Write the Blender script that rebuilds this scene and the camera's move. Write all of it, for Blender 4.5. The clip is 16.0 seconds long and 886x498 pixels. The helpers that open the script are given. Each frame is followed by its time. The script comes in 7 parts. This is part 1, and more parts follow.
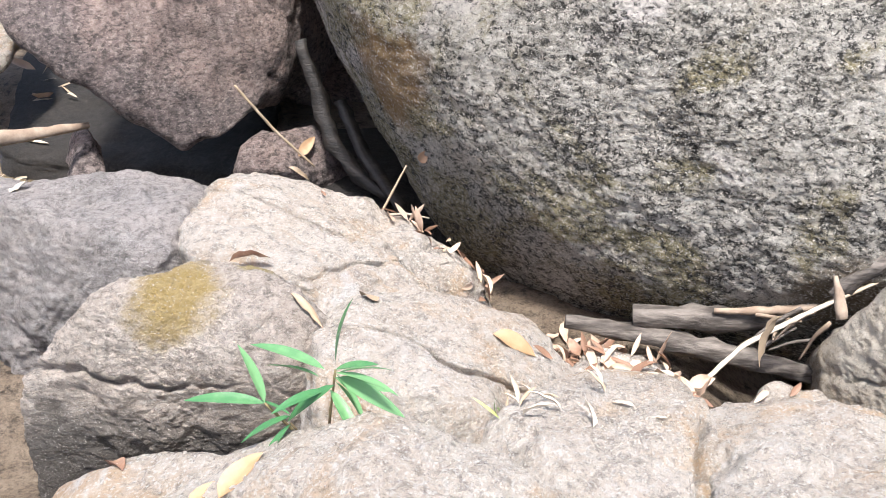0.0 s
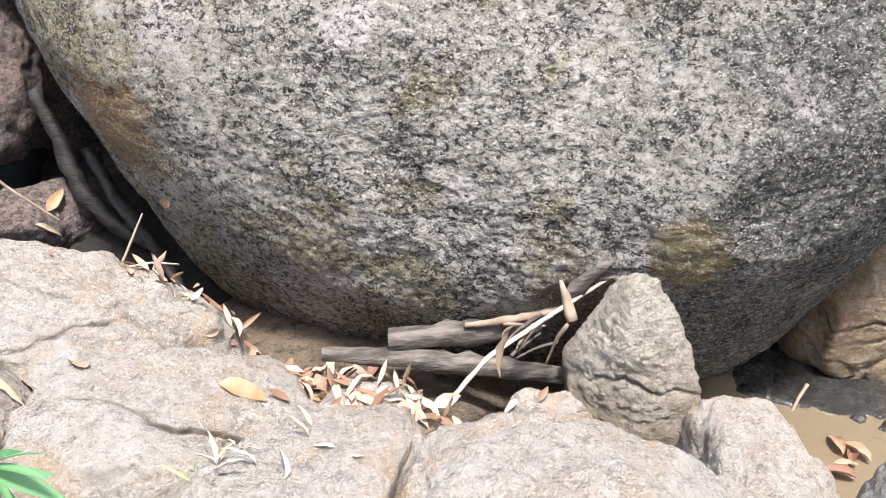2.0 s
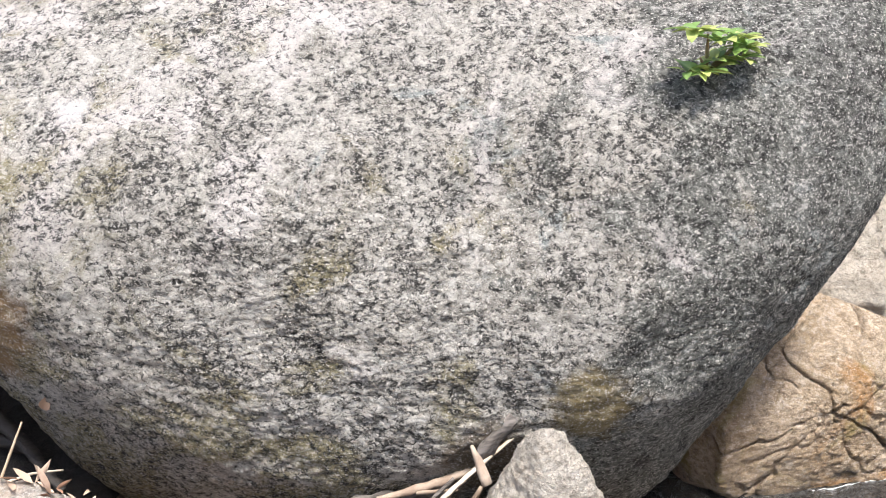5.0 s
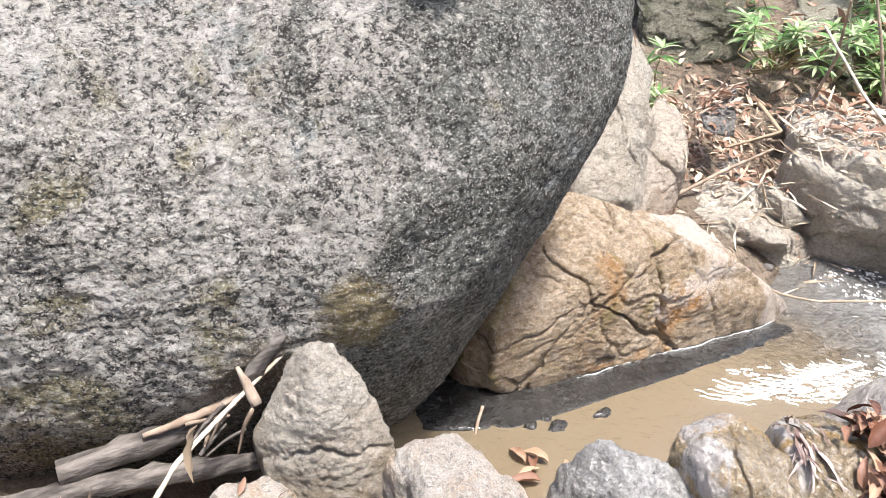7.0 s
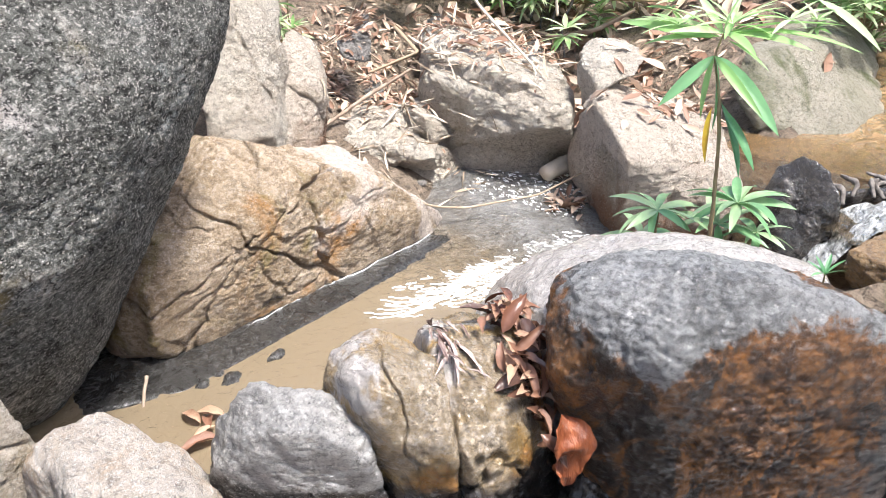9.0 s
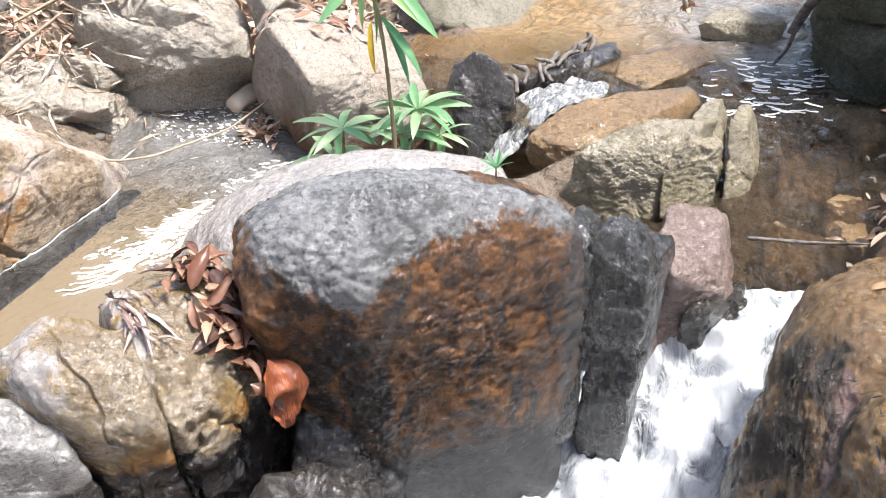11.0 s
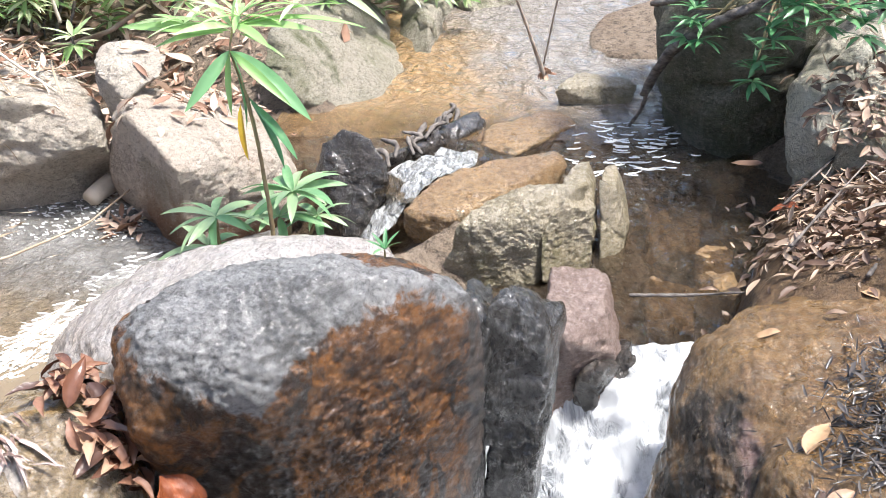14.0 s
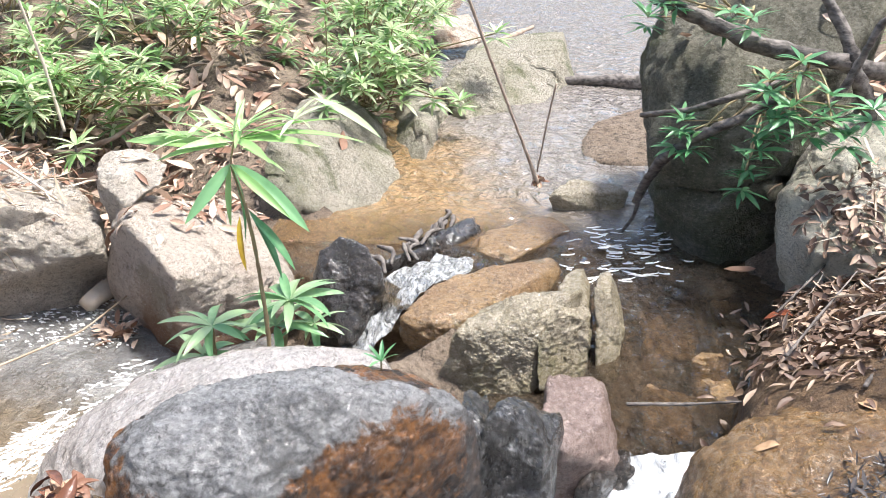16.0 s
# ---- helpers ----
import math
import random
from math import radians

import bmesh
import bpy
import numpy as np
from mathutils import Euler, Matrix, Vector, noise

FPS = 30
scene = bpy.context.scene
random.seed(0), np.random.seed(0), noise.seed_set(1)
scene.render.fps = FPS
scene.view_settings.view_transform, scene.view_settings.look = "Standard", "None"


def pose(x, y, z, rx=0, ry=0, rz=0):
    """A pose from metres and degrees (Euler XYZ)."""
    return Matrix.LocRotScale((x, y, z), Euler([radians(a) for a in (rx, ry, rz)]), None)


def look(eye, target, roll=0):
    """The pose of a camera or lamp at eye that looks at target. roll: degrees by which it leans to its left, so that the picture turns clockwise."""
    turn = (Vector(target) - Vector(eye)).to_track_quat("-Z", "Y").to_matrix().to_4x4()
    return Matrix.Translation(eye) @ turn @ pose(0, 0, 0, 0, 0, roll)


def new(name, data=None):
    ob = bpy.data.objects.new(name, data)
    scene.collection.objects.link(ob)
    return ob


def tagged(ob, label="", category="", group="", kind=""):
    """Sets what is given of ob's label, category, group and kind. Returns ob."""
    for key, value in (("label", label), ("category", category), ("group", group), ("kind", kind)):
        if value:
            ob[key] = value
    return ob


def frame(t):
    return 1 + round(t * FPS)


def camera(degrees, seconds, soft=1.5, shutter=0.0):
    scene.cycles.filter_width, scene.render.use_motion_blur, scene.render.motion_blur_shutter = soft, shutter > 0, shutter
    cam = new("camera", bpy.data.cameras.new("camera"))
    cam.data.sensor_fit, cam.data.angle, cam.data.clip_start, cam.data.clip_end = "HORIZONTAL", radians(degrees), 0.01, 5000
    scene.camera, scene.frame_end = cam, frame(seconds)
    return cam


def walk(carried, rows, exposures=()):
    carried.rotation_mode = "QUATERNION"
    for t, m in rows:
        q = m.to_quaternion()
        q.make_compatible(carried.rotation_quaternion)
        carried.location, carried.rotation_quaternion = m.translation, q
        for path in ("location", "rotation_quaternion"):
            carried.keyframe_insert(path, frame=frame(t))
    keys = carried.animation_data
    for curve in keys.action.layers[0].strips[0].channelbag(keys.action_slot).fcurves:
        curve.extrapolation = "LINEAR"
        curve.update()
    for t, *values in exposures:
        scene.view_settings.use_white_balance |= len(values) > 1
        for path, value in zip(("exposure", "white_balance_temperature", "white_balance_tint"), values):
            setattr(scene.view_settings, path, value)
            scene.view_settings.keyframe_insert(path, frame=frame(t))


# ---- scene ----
cam = camera(53.7, 16.0, soft=0.5)
# seconds, place in metres, heading (clockwise from +y), pitch, roll
ROWS = [
    (0, 0.113, 0.009, 2.048, -0.01, -29.96, 1.56),
    (0.5, 0.176, 0.025, 2.047, -4.05, -30.47, 1.59),
    (1, 0.288, 0.035, 2.055, -6.36, -30.82, 1.16),
    (1.5, 0.401, 0.045, 2.060, -8.97, -30.95, 0.73),
    (2, 0.494, 0.044, 2.083, -10.29, -28.95, -0.04),
    (2.5, 0.474, 0.081, 2.143, -12.40, -24.87, -0.77),
    (3, 0.452, 0.138, 2.184, -14.72, -20.66, -1.05),
    (5.5, 0.386, 0.092, 2.215, -22.36, -21.05, -1.24),
    (6, 0.404, 0.096, 2.169, -25.44, -22.47, -0.68),
    (6.5, 0.452, 0.080, 2.138, -30.12, -23.79, -0.40),
    (7, 0.488, 0.073, 2.119, -35.10, -24.99, -0.03),
    (7.5, 0.527, 0.067, 2.092, -40.38, -25.73, 0.19),
    (8, 0.578, 0.055, 2.062, -45.55, -26.39, 0.07),
    (8.5, 0.641, 0.025, 2.030, -51.52, -27.17, -0.20),
    (9, 0.681, -0.020, 2.040, -56.74, -28.44, -0.24),
    (9.5, 0.710, -0.090, 2.060, -61.10, -29.86, -0.84),
    (10, 0.740, -0.143, 2.067, -65.45, -31.41, -1.37),
    (12.5, 0.884, -0.067, 2.001, -88.14, -34.50, 0.54),
    (13, 0.880, -0.051, 2.024, -87.61, -33.15, 0.11),
    (13.5, 0.879, -0.045, 2.038, -87.04, -31.41, -0.19),
    (14, 0.874, -0.041, 2.051, -86.80, -29.73, -0.28),
    (14.5, 0.874, -0.037, 2.061, -86.81, -28.17, -0.33),
    (15, 0.879, -0.030, 2.073, -86.93, -26.70, -0.24),
    (15.5, 0.879, -0.033, 2.085, -86.99, -24.99, -0.21),
    (16, 0.875, -0.037, 2.098, -87.20, -23.36, -0.17),
]
EXPOSURES = [(0.0, 1.14, 6200, 10), (6.0, 1.12, 6200, 10), (9.0, 1.2, 6150, 10), (12.5, 1.26, 6200, 10), (16.0, 1.18, 6150, 10)]
walk(cam, [(t, pose(x, y, z, 90 + pitch, 0, yaw) @ pose(0, 0, 0, 0, 0, roll)) for t, x, y, z, yaw, pitch, roll in ROWS], EXPOSURES)

# ---- world and sun ----
SUN_HEIGHT, SUN_AZIMUTH = 71.0, 176.0   # degrees; azimuth clockwise from +y
world = bpy.data.worlds.new("world")
scene.world = world
world.use_nodes = True
sky = world.node_tree.nodes.new("ShaderNodeTexSky")
sky.sky_type, sky.sun_disc = "NISHITA", False
sky.sun_elevation, sky.sun_rotation = radians(SUN_HEIGHT), radians(SUN_AZIMUTH)
sky.air_density, sky.dust_density, sky.ozone_density = 1.0, 4.0, 0.6
world.node_tree.links.new(sky.outputs[0], world.node_tree.nodes["Background"].inputs[0])
world.node_tree.nodes["Background"].inputs[1].default_value = 0.13
sun = new("sun", bpy.data.lights.new("sun", "SUN"))
sun.data.energy, sun.data.angle, sun.data.color = 3.5, radians(8.0), (1.0, 0.96, 0.90)
_h, _a = radians(SUN_HEIGHT), radians(SUN_AZIMUTH)
sun.matrix_world = look((math.sin(_a) * math.cos(_h) * 30, math.cos(_a) * math.cos(_h) * 30, math.sin(_h) * 30), (0, 0, 0))

# ---- materials ----
def nodes_of(name):
    m = bpy.data.materials.new(name)
    m.use_nodes = True
    nt = m.node_tree
    return m, nt, nt.nodes["Principled BSDF"]


def add(nt, kind, **values):
    n = nt.nodes.new("ShaderNode" + kind)
    for key, value in values.items():
        if key in n.inputs:
            n.inputs[key].default_value = value
    return n


def coords(nt, stretch=(1, 1, 1)):
    tc = add(nt, "TexCoord")
    mp = add(nt, "Mapping", Scale=stretch)
    nt.links.new(tc.outputs["Object"], mp.inputs["Vector"])
    return mp.outputs["Vector"]


def noise_tex(nt, vec, scale, detail=4.0, rough=0.6, twist=0.0):
    n = add(nt, "TexNoise", Scale=scale, Detail=detail, Roughness=rough, Distortion=twist)
    nt.links.new(vec, n.inputs["Vector"])
    return n.outputs["Fac"]


def steps(nt, fac, lo, hi, a=0.0, b=1.0):
    n = add(nt, "MapRange")
    n.interpolation_type = "SMOOTHSTEP"
    for i, v in zip((1, 2, 3, 4), (lo, hi, a, b)):
        n.inputs[i].default_value = v
    nt.links.new(fac, n.inputs[0])
    return n.outputs[0]


def blend(nt, fac, a, b):
    """Mix two colours, each a colour or a socket."""
    n = nt.nodes.new("ShaderNodeMix")
    n.data_type = "RGBA"
    for i, v in ((6, a), (7, b)):
        if isinstance(v, tuple):
            n.inputs[i].default_value = (*v, 1)
        else:
            nt.links.new(v, n.inputs[i])
    if isinstance(fac, float):
        n.inputs[0].default_value = fac
    else:
        nt.links.new(fac, n.inputs[0])
    return n.outputs[2]


def sums(nt, op, a, b):
    n = nt.nodes.new("ShaderNodeMath")
    n.operation = op
    for i, v in enumerate((a, b)):
        if isinstance(v, (int, float)):
            n.inputs[i].default_value = v
        else:
            nt.links.new(v, n.inputs[i])
    return n.outputs[0]


def stone(name, base, tone, speck, pale, grain=70.0, specks=(0.61, 0.71), pales=(0.57, 0.68), tones=(0.42, 0.62), stains_and_shade=(), spots=(), gloss=(0.75, 0.9), relief=0.006, coarse=0.02, stretch=(1, 1, 1.5), wet=0.0, pit=36.0, pits=0.45, fleck=(48.0, 0.35, 0.45, 0.02), clump=0.22, fine=0.22, film=0.008, mark=None):
    """Granite: two tones in broad patches, weathered pits and bosses, dark and pale mineral grains, tints for stain and
    painted shade (colour, scale, from, to, drift) and spots of lichen or rust (colour, place in the world, radius);
    fleck: scale, share, edge and depth of the dark gaps between grains;
    clump: how unevenly they are spread; fine: share of fine dark flecks; mark: a function that lays a further tint over
    the colour."""
    m, nt, bsdf = nodes_of(name)
    v, flat = coords(nt), coords(nt, stretch)
    col = blend(nt, steps(nt, noise_tex(nt, v, 2.6, 6), *tones), base, tone)
    mid = noise_tex(nt, v, 8.0, 7, 0.68, 0.6)
    col = blend(nt, steps(nt, mid, 0.35, 0.7, 0.0, 0.6), col, tone)
    worn = noise_tex(nt, flat, pit, 10, 0.78, 0.4)
    g1 = noise_tex(nt, flat, grain, 6, 0.75)
    g2 = noise_tex(nt, flat, grain * 1.9, 3, 0.6)
    col = blend(nt, steps(nt, worn, 0.50, 0.60, 0.0, pits), col, pale)
    col = blend(nt, steps(nt, worn, 0.485, 0.40, 0.0, pits), col, speck)
    for colour, scale, lo, hi, push in stains_and_shade:
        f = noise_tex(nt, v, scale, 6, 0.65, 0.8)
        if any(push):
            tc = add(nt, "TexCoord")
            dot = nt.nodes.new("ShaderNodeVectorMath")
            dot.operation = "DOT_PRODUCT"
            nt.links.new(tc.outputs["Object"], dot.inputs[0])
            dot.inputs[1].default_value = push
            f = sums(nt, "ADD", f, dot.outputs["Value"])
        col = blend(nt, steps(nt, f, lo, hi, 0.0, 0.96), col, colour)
    if mark:
        col = mark(nt, v, col)
    gaps = noise_tex(nt, coords(nt, (stretch[0], stretch[1], stretch[2] * 1.1)), fleck[0], 7.0, 0.74, 0.5)
    loose = sums(nt, "SUBTRACT", noise_tex(nt, v, 4.5, 5, 0.65), 0.5)
    gaps = sums(nt, "ADD", gaps, sums(nt, "MULTIPLY", loose, clump))
    flecks = noise_tex(nt, v, fleck[0] * 2.2, 5.0, 0.7)
    col = blend(nt, steps(nt, sums(nt, "ADD", flecks, sums(nt, "MULTIPLY", loose, clump)), 0.45, 0.36, 0.0, fine), col, speck)
    col = blend(nt, steps(nt, gaps, fleck[2] + 0.05, fleck[2] - 0.08, 0.0, fleck[1]), col, speck)
    col = blend(nt, steps(nt, gaps, 0.54, 0.66, 0.0, fleck[1] * 0.6), col, pale)
    for colour, place, radius in spots:
        geo = nt.nodes.new("ShaderNodeNewGeometry")
        dist = nt.nodes.new("ShaderNodeVectorMath")
        dist.operation = "DISTANCE"
        nt.links.new(geo.outputs["Position"], dist.inputs[0])
        dist.inputs[1].default_value = place
        f = sums(nt, "ADD", dist.outputs["Value"], sums(nt, "MULTIPLY", sums(nt, "SUBTRACT", noise_tex(nt, v, 5.0, 6, 0.65), 0.5), radius * 2.2))
        col = blend(nt, steps(nt, f, radius, radius * 0.45, 0.0, 0.78), col, colour)
    col = blend(nt, steps(nt, g2, pales[0], pales[1] + 0.05, 0.0, 0.8), col, pale)
    col = blend(nt, steps(nt, g1, specks[0] - 0.03, specks[1] + 0.05), col, speck)
    nt.links.new(col, bsdf.inputs["Base Color"])
    nt.links.new(steps(nt, mid, 0.3, 0.7, *gloss), bsdf.inputs["Roughness"])
    b1 = add(nt, "Bump", Strength=1.0, Distance=coarse * 1.6)
    nt.links.new(mid, b1.inputs["Height"])
    b2 = add(nt, "Bump", Strength=1.0, Distance=coarse)
    nt.links.new(worn, b2.inputs["Height"])
    nt.links.new(b1.outputs[0], b2.inputs["Normal"])
    b3 = add(nt, "Bump", Strength=1.0, Distance=relief)
    b3.invert = True
    nt.links.new(g1, b3.inputs["Height"])
    nt.links.new(b2.outputs[0], b3.inputs["Normal"])
    b4 = add(nt, "Bump", Strength=1.0, Distance=fleck[3])
    nt.links.new(gaps, b4.inputs["Height"])
    nt.links.new(b3.outputs[0], b4.inputs["Normal"])
    nt.links.new(b4.outputs[0], bsdf.inputs["Normal"])
    if wet:
        bsdf.inputs["Coat Weight"].default_value = wet
        bsdf.inputs["Coat Roughness"].default_value = 0.13
        bsdf.inputs["Coat IOR"].default_value = 1.45
        b5 = add(nt, "Bump", Strength=1.0, Distance=film)
        nt.links.new(noise_tex(nt, v, 55.0, 3, 0.5), b5.inputs["Height"])
        nt.links.new(b5.outputs[0], bsdf.inputs["Coat Normal"])
    return m


def side_streaks(nt, v, col):
    """Black streaks that grow denser towards the boulder's upstream side."""
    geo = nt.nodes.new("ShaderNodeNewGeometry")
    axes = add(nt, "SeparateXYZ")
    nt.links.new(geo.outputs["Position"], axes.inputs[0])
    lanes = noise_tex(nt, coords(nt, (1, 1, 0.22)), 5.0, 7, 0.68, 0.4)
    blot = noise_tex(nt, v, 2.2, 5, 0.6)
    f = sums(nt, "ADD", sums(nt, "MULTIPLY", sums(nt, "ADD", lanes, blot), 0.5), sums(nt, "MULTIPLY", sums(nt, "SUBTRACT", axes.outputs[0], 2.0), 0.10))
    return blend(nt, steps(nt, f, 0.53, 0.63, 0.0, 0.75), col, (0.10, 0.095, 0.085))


# Second tint darkens towards upstream and downwards, third pales upwards.
MAT_BOULDER = stone("speckled_granite", (0.60, 0.555, 0.49), (0.43, 0.39, 0.33), (0.022, 0.019, 0.015), (0.86, 0.81, 0.74), grain=60, specks=(0.60, 0.68), pales=(0.53, 0.63), relief=0.014, coarse=0.02, stretch=(1, 1, 1.2), pit=20, pits=0.45, fleck=(38.0, 0.97, 0.475, 0.034), clump=0.30, fine=0.8, mark=side_streaks,
                    stains_and_shade=[((0.34, 0.29, 0.16), 1.7, 0.53, 0.63, (-0.08, 0, -0.05)), ((0.18, 0.18, 0.155), 2.3, 0.54, 0.65, (0.22, 0, -0.10)), ((0.76, 0.69, 0.64), 2.6, 0.58, 0.70, (-0.05, 0, 0.13)), ((0.36, 0.38, 0.36), 3.4, 0.60, 0.70, (0.05, 0, 0))],
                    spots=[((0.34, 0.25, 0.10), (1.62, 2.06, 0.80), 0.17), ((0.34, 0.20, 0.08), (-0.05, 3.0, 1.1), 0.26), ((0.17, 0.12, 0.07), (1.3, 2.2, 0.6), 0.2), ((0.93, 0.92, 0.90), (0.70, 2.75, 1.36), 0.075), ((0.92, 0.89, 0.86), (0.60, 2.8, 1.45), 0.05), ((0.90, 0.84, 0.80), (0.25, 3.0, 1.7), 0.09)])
# Second tint darkens downwards, third pales upwards.
MAT_PALE = stone("near_white_granite", (0.80, 0.71, 0.62), (0.68, 0.57, 0.47), (0.14, 0.11, 0.09), (0.90, 0.85, 0.80), fine=0.25, grain=60, specks=(0.61, 0.71), pales=(0.50, 0.62), relief=0.015, coarse=0.05, pit=26, pits=0.45, fleck=(30.0, 0.4, 0.40, 0.03),
                 stains_and_shade=[((0.70, 0.50, 0.32), 1.9, 0.47, 0.60, (0, 0, 0)), ((0.34, 0.31, 0.29), 2.6, 0.60, 0.70, (0, 0, -0.25)), ((0.86, 0.82, 0.79), 2.1, 0.60, 0.70, (0, 0, 0.2))])
# The tint darkens the low flank to paint its shade.
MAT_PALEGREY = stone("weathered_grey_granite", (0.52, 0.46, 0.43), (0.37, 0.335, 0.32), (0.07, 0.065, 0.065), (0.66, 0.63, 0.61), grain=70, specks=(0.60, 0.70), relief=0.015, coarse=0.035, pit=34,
                     stains_and_shade=[((0.13, 0.125, 0.125), 2.0, 0.50, 0.72, (0, 0, -0.7))])
# The tint paints shade on the lower front; the yellow spots are moss.
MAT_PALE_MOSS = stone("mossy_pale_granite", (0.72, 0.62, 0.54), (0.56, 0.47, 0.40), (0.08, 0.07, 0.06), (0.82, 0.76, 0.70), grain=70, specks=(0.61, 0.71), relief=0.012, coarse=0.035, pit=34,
                      stains_and_shade=[((0.14, 0.125, 0.11), 1.8, 0.42, 0.66, (0, -0.35, -0.75))], spots=[((0.44, 0.30, 0.06), (-0.56, 1.86, 0.83), 0.15), ((0.42, 0.32, 0.1), (-0.38, 2.0, 0.86), 0.07)])
MAT_CONE = stone("tan_fieldstone", (0.66, 0.59, 0.50), (0.50, 0.42, 0.33), (0.12, 0.10, 0.08), (0.74, 0.70, 0.64), grain=110, specks=(0.60, 0.70),
                 stains_and_shade=[((0.30, 0.22, 0.12), 2.5, 0.50, 0.75, (0, 0, -0.6))])
MAT_DARK = stone("dark_pink_granite", (0.44, 0.32, 0.28), (0.22, 0.175, 0.165), (0.03, 0.027, 0.025), (0.66, 0.54, 0.48), grain=50, relief=0.01, coarse=0.04, fleck=(36.0, 0.7, 0.46, 0.03))
# Third tint darkens towards the bottom.
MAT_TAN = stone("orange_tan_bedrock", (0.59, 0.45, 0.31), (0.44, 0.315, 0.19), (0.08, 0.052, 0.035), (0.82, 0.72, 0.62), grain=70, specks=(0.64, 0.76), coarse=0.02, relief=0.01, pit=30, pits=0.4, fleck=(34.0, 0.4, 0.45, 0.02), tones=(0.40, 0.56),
                stains_and_shade=[((0.50, 0.24, 0.06), 1.9, 0.50, 0.64, (0, 0, 0)), ((0.34, 0.26, 0.09), 2.5, 0.53, 0.66, (-0.1, 0, 0)), ((0.10, 0.08, 0.075), 2.6, 0.60, 0.72, (0, 0, -0.6)), ((0.72, 0.61, 0.52), 2.1, 0.56, 0.68, (0.2, 0, 0.15))])
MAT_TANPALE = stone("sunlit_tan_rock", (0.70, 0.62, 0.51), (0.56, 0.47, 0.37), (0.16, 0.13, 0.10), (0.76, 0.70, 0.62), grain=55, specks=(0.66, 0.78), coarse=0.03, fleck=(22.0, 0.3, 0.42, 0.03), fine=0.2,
                    stains_and_shade=[((0.30, 0.26, 0.16), 1.8, 0.55, 0.75, (0, 0, 0))])
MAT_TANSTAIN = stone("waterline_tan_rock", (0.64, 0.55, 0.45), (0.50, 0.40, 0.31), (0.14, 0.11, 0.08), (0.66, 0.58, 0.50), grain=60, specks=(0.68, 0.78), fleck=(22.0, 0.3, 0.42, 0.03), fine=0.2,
                     stains_and_shade=[((0.36, 0.30, 0.22), 1.6, 0.52, 0.64, (0, 0, 0)), ((0.24, 0.12, 0.06), 1.8, 0.50, 0.70, (0, 0, -0.6))])
MAT_GREY = stone("grey_rock", (0.34, 0.31, 0.28), (0.22, 0.20, 0.18), (0.08, 0.07, 0.06), (0.48, 0.44, 0.40), grain=55, coarse=0.03)
MAT_MOSSY = stone("mossy_grey_rock", (0.54, 0.48, 0.38), (0.40, 0.36, 0.26), (0.07, 0.07, 0.05), (0.44, 0.41, 0.34), grain=40, coarse=0.04,
                  stains_and_shade=[((0.12, 0.14, 0.04), 1.6, 0.52, 0.70, (0, 0, 0))])
MAT_MOSSYPALE = stone("lichened_pale_rock", (0.76, 0.71, 0.60), (0.62, 0.57, 0.44), (0.10, 0.09, 0.06), (0.62, 0.58, 0.48), grain=45, coarse=0.035,
                      stains_and_shade=[((0.22, 0.20, 0.07), 1.6, 0.52, 0.72, (0, 0, 0))])
# Mossy rock with the shade of its face darkened into the base colour.
MAT_SHADE = stone("shaded_mossy_face", (0.25, 0.23, 0.165), (0.15, 0.138, 0.092), (0.03, 0.03, 0.02), (0.42, 0.39, 0.31), grain=40, coarse=0.04,
                  stains_and_shade=[((0.08, 0.09, 0.03), 1.5, 0.50, 0.70, (0, 0, 0)), ((0.42, 0.40, 0.34), 1.2, 0.58, 0.70, (0, 0, 0.1))])
MAT_WETPALE = stone("wet_pale_rock", (0.76, 0.69, 0.64), (0.64, 0.56, 0.50), (0.14, 0.11, 0.09), (0.88, 0.84, 0.80), grain=60, specks=(0.68, 0.78), gloss=(0.2, 0.5), wet=0.9, stretch=(1, 1.8, 1), coarse=0.02, relief=0.008, fleck=(30.0, 0.2, 0.42, 0.02), fine=0.1,
                    stains_and_shade=[((0.46, 0.32, 0.18), 1.8, 0.58, 0.70, (0, 0, 0)), ((0.12, 0.10, 0.09), 2.4, 0.62, 0.72, (0, -0.2, -0.6))])


def splash_shade_band(level, spread):
    """Black below a level: wet algae at a rock's foot, with the shade of its front painted in."""
    def mark(nt, v, col):
        geo = nt.nodes.new("ShaderNodeNewGeometry")
        axes = add(nt, "SeparateXYZ")
        nt.links.new(geo.outputs["Position"], axes.inputs[0])
        f = sums(nt, "ADD", axes.outputs[2], sums(nt, "MULTIPLY", sums(nt, "SUBTRACT", noise_tex(nt, v, 9.0, 7, 0.7, 0.6), 0.5), spread * 2.4))
        return blend(nt, steps(nt, f, level + spread * 0.4, level - spread * 0.4), col, (0.03, 0.022, 0.018))
    return mark


MAT_WETBROWN = stone("wet_brown_rock", (0.54, 0.42, 0.28), (0.38, 0.26, 0.12), (0.04, 0.032, 0.026), (0.78, 0.70, 0.62), grain=60, pales=(0.68, 0.78), gloss=(0.12, 0.4), wet=0.9, coarse=0.022, relief=0.012, fleck=(24.0, 0.35, 0.42, 0.03), mark=splash_shade_band(0.40, 0.06),
                     stains_and_shade=[((0.52, 0.33, 0.12), 3.0, 0.44, 0.56, (0, 0, 0)), ((0.74, 0.67, 0.62), 3.4, 0.58, 0.68, (-0.3, 0.6, 0.2)), ((0.54, 0.25, 0.06), 3.6, 0.50, 0.60, (0.2, -0.4, -0.3))])
